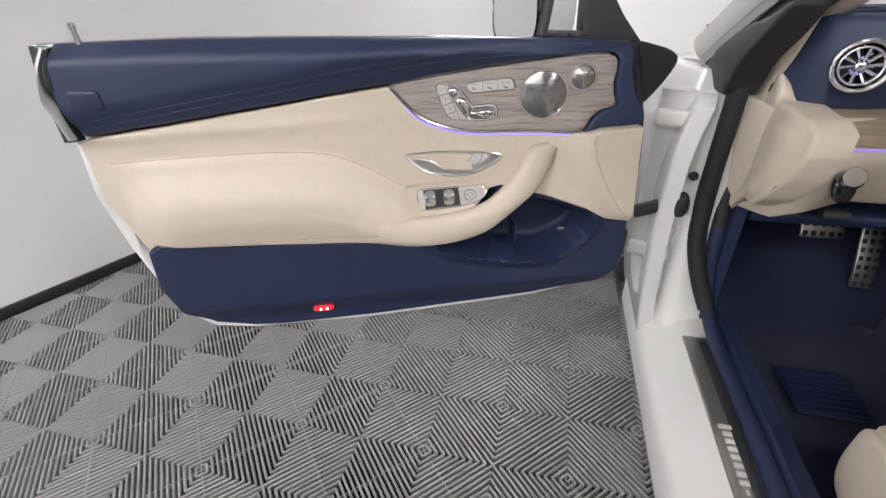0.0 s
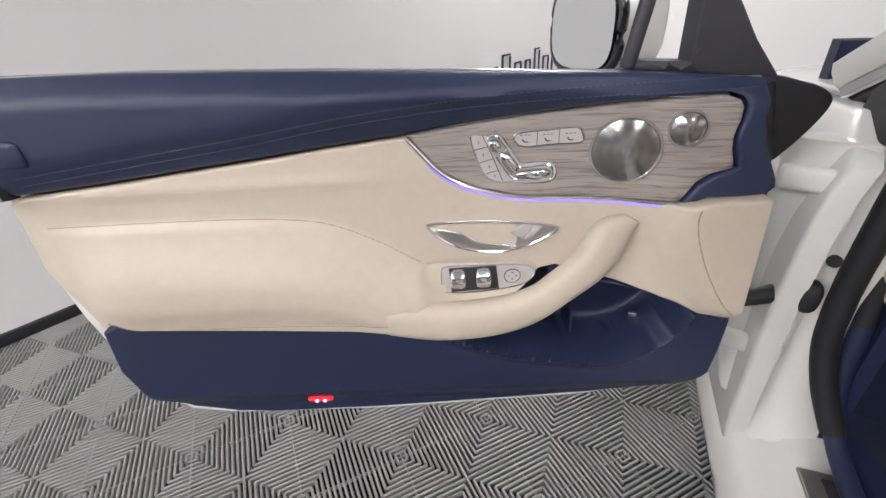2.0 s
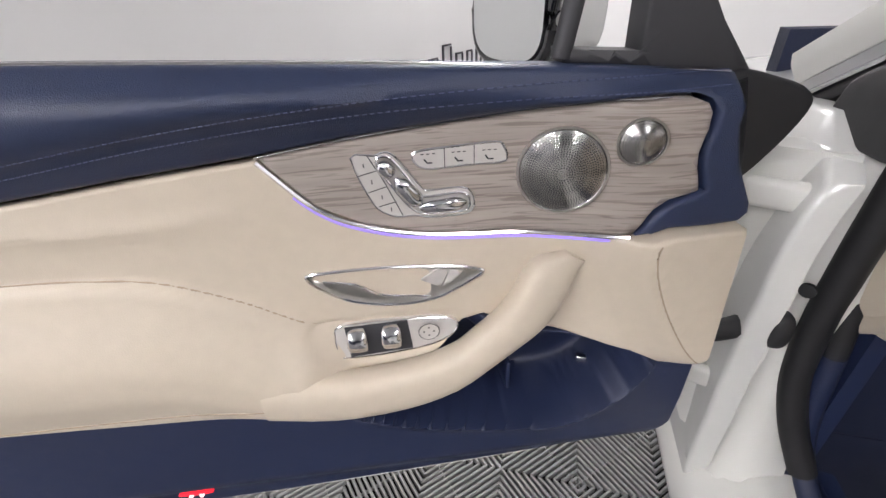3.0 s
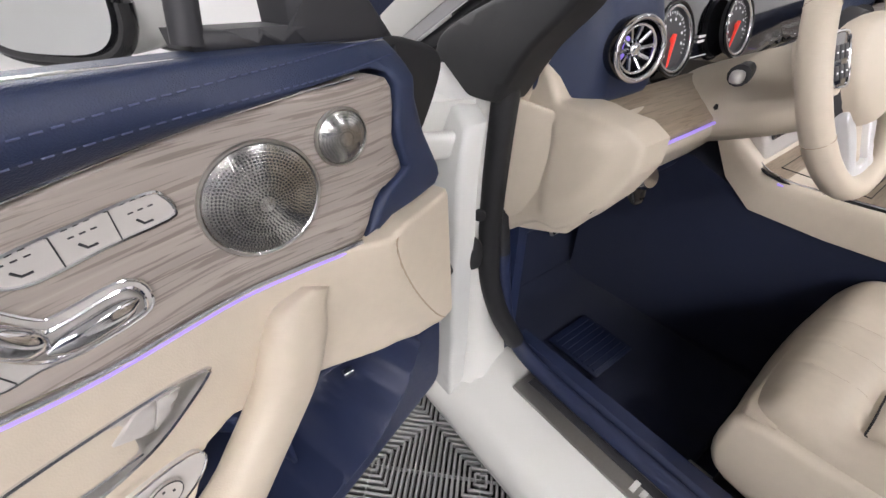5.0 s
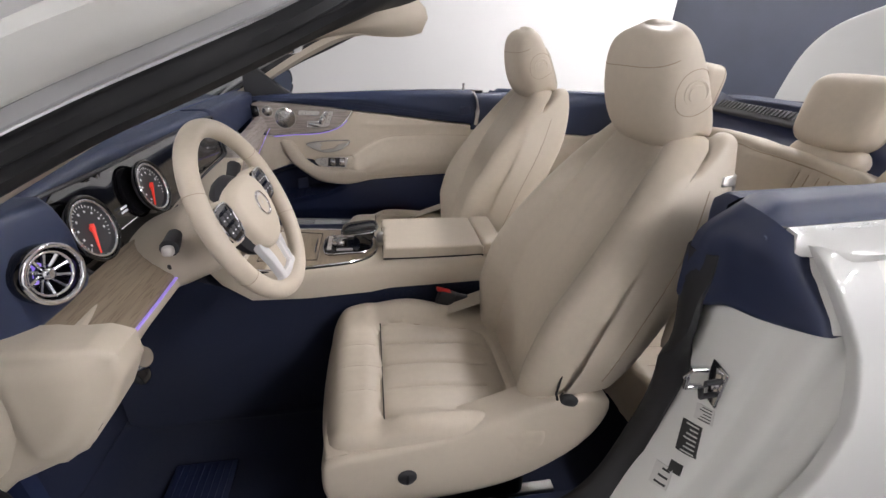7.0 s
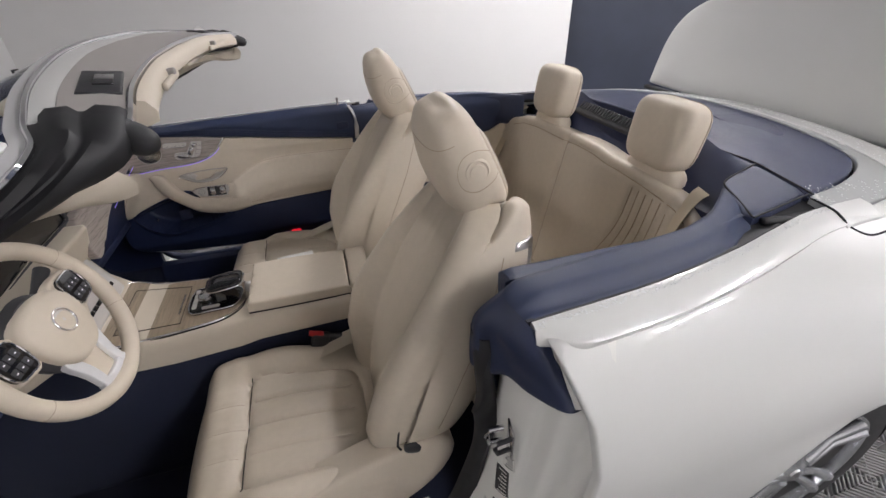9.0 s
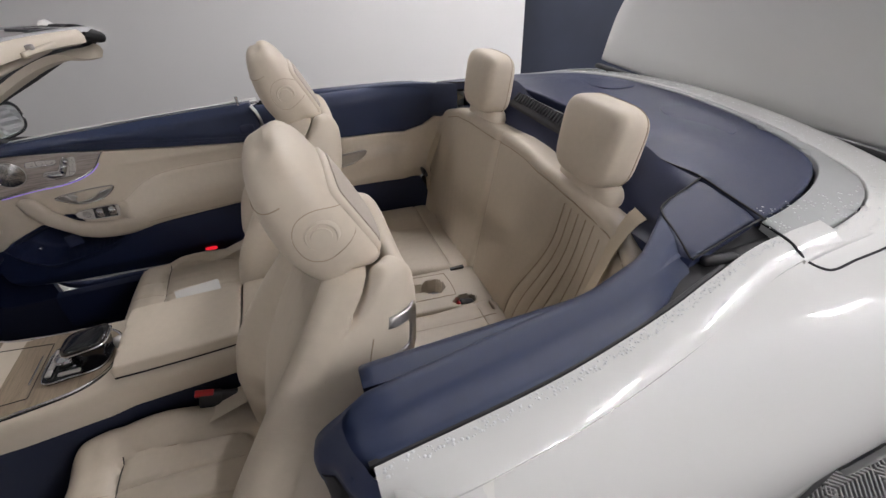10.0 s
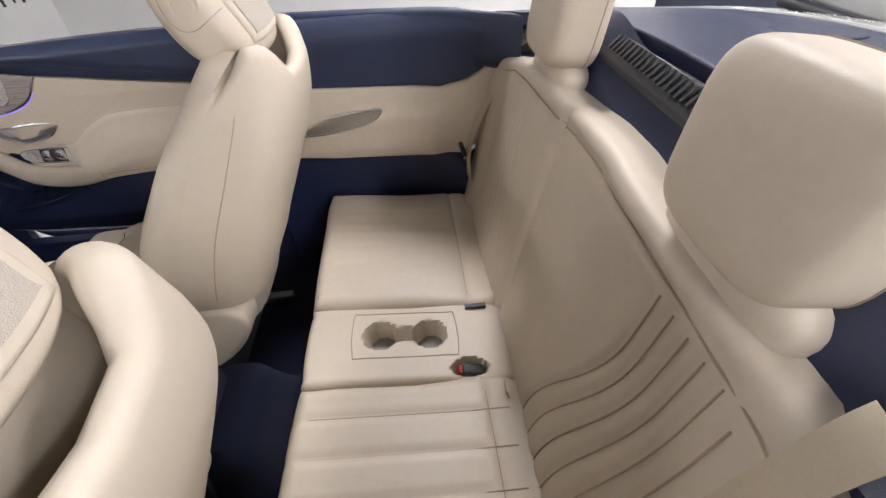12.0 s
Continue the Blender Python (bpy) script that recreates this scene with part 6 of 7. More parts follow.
    flat("fork_infill", [(-0.032, -0.072), (0.032, -0.072), (0.026, -0.134), (0.0, -0.138), (-0.026, -0.134)], -0.006, CREAM_P, t, thick=0.010)
    part("column_cover", loft([[P(0.055 + w * math.cos(a), -0.020 + q * math.copysign(abs(math.sin(a)) ** 0.8, math.sin(a)), z) for a in np.linspace(0, 2 * math.pi, 28, endpoint=False)] for w, q, z in ((0.10, 0.055, -0.045), (0.125, 0.066, -0.060), (0.145, 0.070, -0.11), (0.15, 0.070, -0.17), (0.15, 0.068, -0.24))]), CREAM_P, t, "cream steering column cover")
    s1 = part("column_stalk", tube([(-0.50, -0.045, 1.010), (-0.535, -0.054, 1.011), (-0.560, -0.059, 1.012)], [0.012, 0.014, 0.015], 12), PLASTIC, t, "black column stalk with a silver end")
    part("stalk_end", moved(ellipsoid(0.009, 0.009, 0.009, 3, 8, 14), Matrix.Translation((-0.570, -0.061, 1.012))), SATIN, s1)
    part("adjust_key", moved(ellipsoid(0.024, 0.020, 0.013, 2.5, 8, 16), at(-0.490, -0.028, 0.950, 0, 0, 20)), RUBBER, t, "black oval column adjuster")
    part("gear_stalk", tube([P(0.05, 0.02, -0.06), P(0.11, 0.05, -0.05), P(0.155, 0.07, -0.045)], [0.009, 0.011, 0.015], 10), PLASTIC, t)


steering()


# ---------------------------------------------------------------- centre console
def console():
    t = thing("centre_console", "cream centre console with wood tray and padded armrest", "centre console", at=(0.0, -0.35, 0.45))
    secs = []
    for y, z, w in ((-0.80, 0.735, 0.112), (-0.74, 0.742, 0.118), (-0.44, 0.738, 0.128), (-0.38, 0.732, 0.136), (-0.20, 0.731, 0.152), (-0.05, 0.742, 0.165), (0.02, 0.80, 0.17), (0.06, 0.87, 0.175), (0.09, 0.94, 0.18)):
        secs.append([(-w - 0.012, y, z - 0.085), (-w - 0.011, y, z - 0.03), (-w - 0.004, y, z - 0.008), (-w + 0.006, y, z), (w - 0.006, y, z), (w + 0.004, y, z - 0.008), (w + 0.011, y, z - 0.03), (w + 0.012, y, z - 0.085)])
    part("console_body", loft(secs), CREAM_P, t, "cream leather console body")
    secs = []
    for y, z, w in ((-0.80, 0.66, 0.110), (-0.42, 0.66, 0.130), (-0.05, 0.67, 0.165), (0.10, 0.74, 0.185), (0.35, 0.76, 0.20)):
        secs.append([(-w - 0.025, y, 0.24), (-w, y, z), (w, y, z), (w + 0.025, y, 0.24)])
    part("console_side", loft(secs), CARPET, t, "navy carpeted console side")
    LID = [tuple(p) for p in spline([(-0.116, -0.436), (-0.108, -0.426), (-0.05, -0.424), (0.05, -0.424), (0.108, -0.426), (0.116, -0.436), (0.117, -0.58), (0.112, -0.72), (0.10, -0.728), (-0.10, -0.728), (-0.112, -0.72), (-0.117, -0.58)], 3, True)]
    arm = part("armrest_lid", patch(LID, lambda x, y, h: (x, y, 0.776 + h), lambda x, y: 0.002 - 0.15 * x * x, step=0.016, thick=0.028, rnd=0.007), CREAM, t, "cream padded armrest lid")
    part("lid_joint", tube([(x, y, 0.741) for x, y in LID], 0.0028, 6, True), GAP, arm)
    part("rear_block", moved(box(0.228, 0.07, 0.05, bevel=0.012, seg=3), at(0.0, -0.768, 0.755)), CREAM, t)
    btn = part("lid_button", moved(ellipsoid(0.016, 0.014, 0.018, 2.6, 10, 18), at(0.0, -0.418, 0.760)), SATIN, t, "ribbed silver roller before the lid")
    part("roller_base", moved(box(0.05, 0.022, 0.012, bevel=0.005), at(0.0, -0.414, 0.742)), CREAM_P, btn)
    TRAY = [tuple(p) for p in spline([(-0.152, -0.03), (-0.143, -0.14), (-0.130, -0.25), (-0.110, -0.34), (-0.065, -0.393), (0.0, -0.408), (0.065, -0.393), (0.110, -0.34), (0.130, -0.25), (0.143, -0.14), (0.152, -0.03), (0.0, -0.02)], 4, True)]

    def tz(y):
        return 0.735 + 0.03 * sstep(y, -0.12, 0.02)
    tr = part("wood_tray", patch(TRAY, lambda x, y, h: (x, y, tz(y) + h), step=0.016, thick=0.008, rnd=0.002), ASH_DASH, t, "brown ash console tray lid")
    part("tray_rim", tube([(x, y, tz(y) + 0.001) for x, y in TRAY], 0.0028, 6, True), CHROME, tr)
    part("tray_gap", tube([(x * 1.03, (y + 0.2) * 1.015 - 0.2, tz(y) - 0.003) for x, y in TRAY], 0.0026, 6, True), GAP, tr)
    part("light_strip", tube([(x * 1.06, y, tz(y) - 0.010) for x, y in TRAY[2:14]], 0.0024, 6), VIOLET, tr)
    part("tray_joint", tube([(-0.095, -0.225, 0.7365), (0.095, -0.225, 0.7365), (0.11, -0.06, tz(-0.06) + 0.0012), (-0.11, -0.06, tz(-0.06) + 0.0012)], 0.0012, 5, True), GAP, tr)
    part("tray_handle", tube([(-0.05, -0.214, 0.738), (0.05, -0.214, 0.738)], 0.0022, 6), CHROME, tr)
    ISL = [tuple(p) for p in spline([(-0.058, -0.245), (0.058, -0.245), (0.064, -0.31), (0.054, -0.375), (0.0, -0.392), (-0.054, -0.375), (-0.064, -0.31)], 4, True)]
    ctl = part("touch_control", patch(ISL, lambda x, y, h: (x, y, 0.741 + h), step=0.014, thick=0.008, rnd=0.003), BLACK, t, "gloss black control island")
    part("island_rim", tube([(x, y, 0.740) for x, y in ISL], 0.0022, 6, True), CHROME, ctl)
    part("pad_foot", loft([[(-w, a, z), (w, a, z), (w, b, z), (-w, b, z)] for w, a, b, z in ((0.036, -0.350, -0.385, 0.742), (0.038, -0.352, -0.390, 0.770), (0.040, -0.335, -0.398, 0.788))]), BLACK, ctl)
    pad = part("touch_pad", moved(ellipsoid(0.043, 0.056, 0.011, 3.6, 12, 28), at(0.0, -0.352, 0.796, -7, 0, 0)), BLACK, ctl, "arched gloss black touch pad")
    part("pad_arch", tube([at(0.0, -0.352, 0.796, -7, 0, 0) @ Vector((0.043 * math.copysign(abs(math.cos(a)) ** 0.55, math.cos(a)), 0.056 * math.copysign(abs(math.sin(a)) ** 0.55, math.sin(a)), -0.004)) for a in np.linspace(0, 2 * math.pi, 40, endpoint=False)], 0.0028, 6, True), CHROME, pad)
    part("rotary_knob", lathe([(0.024, 0), (0.025, 0.010), (0.023, 0.017), (0.018, 0.019), (0.001, 0.018)], at(0.0, -0.288, 0.743), 32), CHROME, ctl, "chrome rotary knob")
    for k in range(4):
        part("control_key", moved(box(0.022, 0.013, 0.006, bevel=0.002), at(-0.037 + k * 0.0245, -0.257, 0.746)), SATIN, ctl)
    for s in (-1, 1):
        part("control_key", moved(box(0.012, 0.050, 0.005, bevel=0.002), at(s * 0.050, -0.305, 0.745)), SATIN, ctl)
    stk = part("control_panel", patch([(-0.13, 0.0), (0.13, 0.0), (0.140, 0.14), (-0.140, 0.14)], lambda x, v, h: (x, -0.03 + v * 0.55 - 0.6 * h, 0.765 + v * 0.95 + h), step=0.03, thick=0.02, rnd=0.006), SATIN, t, "silver control panel below the vents")
    for r, (v, n) in enumerate(((0.035, 8), (0.075, 6), (0.105, 8))):
        for k in range(n):
            part("stack_key", moved(box(0.20 / n * 0.8, 0.012, 0.005, bevel=0.0015), at(-0.10 + 0.20 * (k + 0.5) / n, -0.03 + v * 0.55 - 0.003, 0.765 + v * 0.95 + 0.004, 60, 0, 0)), BLACK if r != 1 else SATIN, stk)


console()


# ---------------------------------------------------------------- front seats
def front_seat(sc, o, label):
    """A front seat about the plane x = sc; o = -1 where its door side is towards -x, else 1."""
    t = thing("front_seat", label, "car seat", "front seats", at=(sc, -0.55, 0.27))

    def X(a):
        return sc + o * a

    def flat(a, y, h):
        return (X(a), y, h)

    # cushion: a stitched pleat field between two bolsters, and a roll before it
    FIELD = [tuple(p) for p in spline([(-0.142, -0.405), (0.02, -0.405), (0.186, -0.405), (0.186, -0.55), (0.178, -0.665), (0.140, -0.705), (0.02, -0.712), (-0.100, -0.705), (-0.136, -0.665), (-0.142, -0.55)], 4, True)]
    GROOVES = (-0.062, 0.021, 0.104)

    def cush(a, y):
        z = 0.590 - 0.030 * sstep(-y, 0.48, 0.78)
        z += 0.030 * sstep(a, 0.165, 0.215) * sstep(-y, 0.36, 0.46) + 0.044 * sstep(-a, 0.125, 0.205) * (0.45 + 0.55 * math.exp(-((y + 0.47) / 0.11) ** 2))
        z += 0.010 * sstep(y, -0.405, -0.36) - 0.034 * sstep(y, -0.340, -0.258) ** 2
        q = edge_d(FIELD, a, y)
        z -= 0.008 * math.exp(-(q / 0.005) ** 2)
        z += 0.005 * sstep(q, 0.004, 0.03)
        for g in GROOVES:
            k = (1.0 - sstep(-y, 0.665, 0.70)) if y < -0.41 else 0.35 * sstep(-y, 0.27, 0.31)
            z -= 0.0070 * k * math.exp(-((a - g) / 0.0050) ** 2)
        return z
    co = [tuple(p) for p in spline([(-0.20, -0.275), (-0.12, -0.262), (0, -0.258), (0.12, -0.262), (0.20, -0.275), (0.232, -0.31), (0.242, -0.42), (0.245, -0.60), (0.235, -0.79), (0.0, -0.80), (-0.235, -0.79), (-0.245, -0.60), (-0.242, -0.42), (-0.232, -0.31)], 4, True)]
    part("seat_cushion", patch(co, flat, cush, step=0.0075, thick=0.07, rnd=0.035), CREAM, t, "cream leather cushion with stitched pleats")
    part("cushion_joint", tube([(X(a), -0.405, cush(a, -0.405) + 0.0006) for a in np.linspace(-0.150, 0.196, 24)], 0.0015, 6), GAP, t, "dark joint across the cushion")
    part("field_seam", tube([(X(a), y, cush(a, y) + 0.0004) for a, y in FIELD[11:-1]], 0.0013, 5), SEAM, t)
    for g in GROOVES:
        part("pleat_seam", tube([(X(g), y, cush(g, y) + 0.0003) for y in np.linspace(-0.412, -0.685, 16)], 0.0013, 5), SEAM, t)
        part("pleat_seam", tube([(X(g), y, cush(g, y) + 0.0003) for y in np.linspace(-0.310, -0.398, 8)], 0.0009, 5), SEAM, t)

    # side shells
    for s in (1, -1):
        so = [tuple(p) for p in spline([(-0.285, 0.545), (-0.268, 0.50), (-0.272, 0.43), (-0.31, 0.390), (-0.42, 0.382), (-0.56, 0.384), (-0.70, 0.412), (-0.82, 0.480), (-0.895, 0.565), (-0.905, 0.630), (-0.86, 0.660), (-0.78, 0.654), (-0.68, 0.624), (-0.55, 0.582), (-0.40, 0.560)], 3, True)]
        sh = part("side_shell", patch(so, lambda y, z, h, s=s: (X(s * (0.232 + h)), y, z), lambda y, z: 0.022 - 0.006 * sstep(z, 0.52, 0.60), step=0.02, thick=0.06, rnd=0.016), CREAM_P, t, "cream side shell of the seat base")
        if s == 1:
            kn = part("adjust_knob", moved(lathe([(0.021, 0), (0.021, 0.008), (0.017, 0.012), (0.001, 0.012)], None, 24), Matrix.Translation((X(0.250), -0.45, 0.479)) @ Matrix.Rotation(radians(90 * o), 4, "Y")), PLASTIC, sh, "dark round lumbar switch")
            part("knob_slot", moved(box(0.004, 0.006, 0.026), Matrix.Translation((X(0.263), -0.45, 0.479))), RUBBER, kn)
    part("seat_apron", patch([tuple(p) for p in spline([(-0.20, 0.565), (0.20, 0.565), (0.235, 0.52), (0.225, 0.41), (0.15, 0.395), (-0.15, 0.395), (-0.225, 0.41), (-0.235, 0.52)], 3, True)], lambda a, z, h: (X(a), -0.272 - 0.25 * (0.56 - z) + h, z), step=0.02, thick=0.04, rnd=0.012), CREAM, t)
    part("seat_frame", moved(box(0.40, 0.46, 0.17, bevel=0.02), at(sc, -0.53, 0.35)), PLASTIC, t)
    for s in (-1, 1):
        part("seat_rail", moved(box(0.03, 0.60, 0.03, bevel=0.004), at(sc + s * 0.18, -0.55, 0.257)), STEEL, t)

    # backrest
    half = along((0.52, 0.60, 0.70, 0.80, 0.90, 1.0, 1.08, 1.14, 1.17, 1.185, 1.192), (0.19, 0.215, 0.242, 0.248, 0.242, 0.222, 0.194, 0.168, 0.150, 0.128, 0.095))
    yc = along((0.50, 0.60, 0.72, 0.85, 1.0, 1.1, 1.2, 1.24), (-0.735, -0.750, -0.775, -0.815, -0.885, -0.94, -1.005, -1.045))
    bol = along((0.50, 0.60, 0.70, 0.80, 0.90, 1.0, 1.1, 1.2), (0.02, 0.045, 0.070, 0.075, 0.062, 0.042, 0.022, 0.0))
    thk = along((0.50, 0.60, 0.80, 1.0, 1.12, 1.17, 1.192), (0.13, 0.15, 0.150, 0.105, 0.050, 0.030, 0.015))
    secs = []
    for z in list(np.linspace(0.52, 1.16, 30)) + [1.170, 1.178, 1.185, 1.192]:
        w, c, b, k = half(z), yc(z), bol(z), thk(z)
        front = []
        for q in np.linspace(-1, 1, 33):
            a = q * w
            f = b * sstep(abs(q), 0.50, 0.82)
            edge = 0.055 * (1 - math.sqrt(max(0, 1 - max(0, (abs(q) - 0.72) / 0.28) ** 2)))
            y = c + f - edge
            for g in (-0.30, 0.0, 0.30):
                y -= 0.0022 * math.exp(-((q - g * (1 - 0.5 * sstep(z, 0.95, 1.17))) / 0.020) ** 2) * sstep(z, 0.80, 0.95) * (1 - sstep(z, 1.10, 1.15))
            y -= 0.006 * math.exp(-((abs(q) - 0.56) / 0.03) ** 2)
            front.append((X(a), y, z + 0.012 * (1 - abs(q) ** 2) * sstep(z, 1.1, 1.19)))
        back = [(X(q * w), c - k * (1 - 0.45 * abs(q) ** 4) - 0.02, z) for q in np.linspace(0.96, -0.96, 13)]
        secs.append(front + back)
    part("backrest", loft(secs), CREAM, t, "cream leather backrest with side bolsters")
    for s in (1, -1):
        part("bolster_joint", tube([(X(s * (half(z) * 0.985)), yc(z) + bol(z) - 0.062, z) for z in np.linspace(0.70, 1.06, 24)], 0.0016, 6), SEAM, t)
        part("bolster_joint", tube([(X(s * 0.243), -0.775, 0.655), (X(s * 0.245), -0.768, 0.675), (X(s * 0.240), -0.775, 0.72)], 0.003, 6), GAP, t)
    part("backrest_lever", moved(ellipsoid(0.012, 0.024, 0.014, 3, 8, 14), at(X(0.238), -0.805, 0.647, 20, 0, 0)), PLASTIC, t, "dark backrest pivot")
    part("release_button", moved(ellipsoid(0.006, 0.02, 0.03, 3, 8, 14), at(X(0.222), -1.01, 0.99, 30, 0, 0)), CREAM_P, t)

    # back shell that rises round the headrest, with the belt guide on its door side
    yb = smooth_along((0.62, 0.70, 0.85, 1.0, 1.1, 1.16, 1.24), (-0.942, -0.972, -1.042, -1.108, -1.130, -1.128, -1.110))
    yf = smooth_along((0.62, 0.70, 0.85, 1.0, 1.1, 1.16, 1.24), (-0.775, -0.800, -0.845, -0.920, -0.975, -1.005, -1.045))
    ws_ = smooth_along((0.62, 0.70, 0.80, 0.90, 1.0, 1.08, 1.14, 1.19, 1.24), (0.222, 0.247, 0.253, 0.246, 0.224, 0.192, 0.166, 0.152, 0.142))

    def shell(th, z, out=0.0):
        c, s = math.cos(th), math.sin(th)
        c, s = math.copysign(abs(c) ** 0.45, c), max(0.0, s) ** 0.45
        return Vector((X((ws_(z) + out) * c), yf(z) + (yb(z) - yf(z)) * s - out * s, z))
    ths = [math.pi * (0.5 - 0.5 * math.cos(math.pi * k / 32)) for k in range(33)]

    def crest(th):
        q, r = abs(math.cos(th)) ** 0.45, max(0.0, math.sin(th)) ** 0.45
        return 1.112 + 0.066 * sstep(q, 0.30, 0.88) - 0.070 * (1 - sstep(r, 0.05, 0.60))
    tops = [crest(th) for th in ths]
    rows = [[shell(th, 0.66 + (tp - 0.66) * (j / 14), 0.0) for th, tp in zip(ths, tops)] for j in range(15)]
    for a in np.linspace(20, 180, 9):
        rows.append([shell(th, tp + 0.020 * math.sin(radians(a)), -0.019 + 0.019 * math.cos(radians(a))) for th, tp in zip(ths, tops)])
    rows += [[shell(th, tp - d, -0.038) for th, tp in zip(ths, tops)] for d in (0.02, 0.06, 0.11, 0.17)]
    part("back_shell", loft(rows, closed=False, caps=False), CREAM_P, t, "cream shell of the backrest rising round the headrest")
    for th0 in (0.12, math.pi - 0.12):
        part("shell_seam", tube([shell(th0, z, 0.0004) for z in np.linspace(0.70, 1.10, 20)], 0.0012, 5), SEAM, t)
    guide = [(0.026, 1.124), (0.082, 1.124), (0.088, 1.116), (0.088, 1.054), (0.082, 1.046), (0.026, 1.046), (0.026, 1.064), (0.062, 1.066), (0.066, 1.072), (0.066, 1.098), (0.062, 1.104), (0.026, 1.106)]
    part("belt_guide", patch(guide, lambda u, z, hh: shell(u * 10, z, 0.003 + hh), step=0.006, thick=0.008, rnd=0.003), STEEL, t, "dark brushed metal belt guide")

    # headrest
    hm = at(sc, -0.990, 1.280, -24, 0, 0)
    KS = (0.0, 0.03, 0.10, 0.25, 0.45, 0.65, 0.82, 0.93, 0.985, 1.0)
    wx = smooth_along(KS, (0.080, 0.102, 0.117, 0.124, 0.124, 0.120, 0.112, 0.097, 0.070, 0.040))
    fd = smooth_along(KS, (0.020, 0.045, 0.064, 0.078, 0.080, 0.071, 0.056, 0.040, 0.024, 0.010))
    bd = smooth_along(KS, (0.038, 0.048, 0.054, 0.055, 0.054, 0.051, 0.046, 0.035, 0.022, 0.010))

    def head(k, a, lift=1.0):
        e = 2 / 3.1
        c, s = math.copysign(abs(math.cos(a)) ** e, math.cos(a)), math.copysign(abs(math.sin(a)) ** e, math.sin(a))
        sag = (0.022 if s > 0 else 0.034) * (1 - k) * abs(s)
        return hm @ Vector((wx(k) * c * lift, (fd(k) if s > 0 else bd(k)) * s * lift, -0.108 + 0.216 * k - sag + 0.010 * (1 - c * c) * k))
    rows = []
    for k in [0.0, 0.012, 0.03, 0.06, 0.10, 0.16, 0.22, 0.30, 0.38, 0.46, 0.54, 0.62, 0.70, 0.77, 0.83, 0.88, 0.92, 0.95, 0.972, 0.988, 1.0]:
        rows.append([head(k, 2 * math.pi * j / 44) for j in range(44)])
    h = part("headrest", surface([[tuple(p) for p in r] for r in rows], 1, 2, closed=True, caps=True), CREAM, t, "cream leather headrest with side buttons")
    for s in (1, -1):
        bm_ = Matrix.Translation((X(s * 0.117), -0.996, 1.268)) @ Matrix.Rotation(radians(90 * s * o), 4, "Y")
        bt = part("headrest_button", lathe([(0.029, -0.012), (0.0275, 0.004), (0.023, 0.007), (0.019, 0.004), (0.0165, 0.004), (0.0155, 0.008), (0.001, 0.009)], bm_, 28), CREAM_P, h, "round release button")
        drop = [(X(s * (wx(0.4) + 0.0005)), -0.996 + dy, 1.268 + dz) for dy, dz in ((0.040, 0.0), (0.030, 0.030), (0.0, 0.043), (-0.035, 0.030), (-0.062, 0.0), (-0.03, -0.025), (0.0, -0.040), (0.028, -0.032))]
        loop = []
        inv = hm.inverted()
        for q in spline(drop, 4, True):
            l_ = inv @ Vector(q)
            k_ = min(0.98, max(0.02, (l_.z + 0.108) / 0.216))
            dd = fd(k_) if l_.y > 0 else bd(k_)
            f_ = max(0.0, 1 - min(1.0, abs(l_.y) / dd) ** 3.1) ** (1 / 3.1)
            loop.append(hm @ Vector((math.copysign(wx(k_) * f_ + 0.0006, l_.x), l_.y, l_.z)))
        part("button_seam", tube(loop, 0.0008, 5, True), SEAM, h)
    part("headrest_seam", tube([head(0.76, radians(a), 1.003) for a in np.linspace(8, 172, 30)], 0.0010, 5), SEAM, h)
    mo = [tuple(p) for p in spline([(-0.078, 0.062), (0, 0.068), (0.078, 0.062), (0.092, 0.03), (0.086, -0.050), (0.074, -0.060), (-0.074, -0.060), (-0.086, -0.050), (-0.092, 0.03)], 4, True)]

    def rear(a, z, hh):
        k = min(0.95, max(0.0, (z + 0.078) / 0.216))
        y = bd(k) * max(0.0, 1 - min(1.0, abs(a) / wx(k)) ** 3.1) ** (1 / 3.1)
        return hm @ Vector((a, -y - hh, z - 0.030 + 0.010 * k - 0.034 * (1 - k) * y / bd(k)))
    fr = part("rear_outlet", patch(mo, rear, lambda a, z: 0.006, step=0.010, thick=0.014, rnd=0.006), CREAM_P, h, "framed air outlet")
    part("outlet_mesh", patch([(a * 0.84, z * 0.82) for a, z in mo], rear, lambda a, z: 0.0085, step=0.010, thick=0.003), MESH, fr, "fine grey-beige mesh")
    for s in (-1, 1):
        part("headrest_post", tube([(sc + s * 0.055, -1.03, 1.15), (sc + s * 0.055, -1.0, 1.24)], 0.006, 8), CHROME, t)
    return t


front_seat(-0.395, -1, "cream leather driver's seat with pleated cushion and integral headrest")
front_seat(0.395, 1, "cream leather passenger seat with pleated cushion and integral headrest")
lf = thing("paper_sheet", "white paper sheet lying on the passenger seat", "paper", at=(0.30, -0.52, 0.60))
part("sheet", moved(box(0.10, 0.14, 0.002), at(0.29, -0.55, 0.640, 4, -16, 12)), PAPER, lf, smooth=False)
for x, s in ((-0.165, 1), (0.165, -1)):
    bk = thing("seat_buckle", "red and black belt buckle beside the seat", "belt buckle", "front belt buckles", at=(x, -0.62, 0.50))
    part("stem", moved(box(0.018, 0.05, 0.16, bevel=0.006), at(x, -0.635, 0.555, 18, 0, 0)), PLASTIC, bk)
    part("head", moved(box(0.026, 0.055, 0.05, bevel=0.006), at(x, -0.61, 0.622, 18, 0, 0)), PLASTIC, bk)
    part("release_key", moved(box(0.020, 0.045, 0.008, bevel=0.002), at(x, -0.602, 0.649, 18, 0, 0)), REDPLASTIC, bk, "red release key")


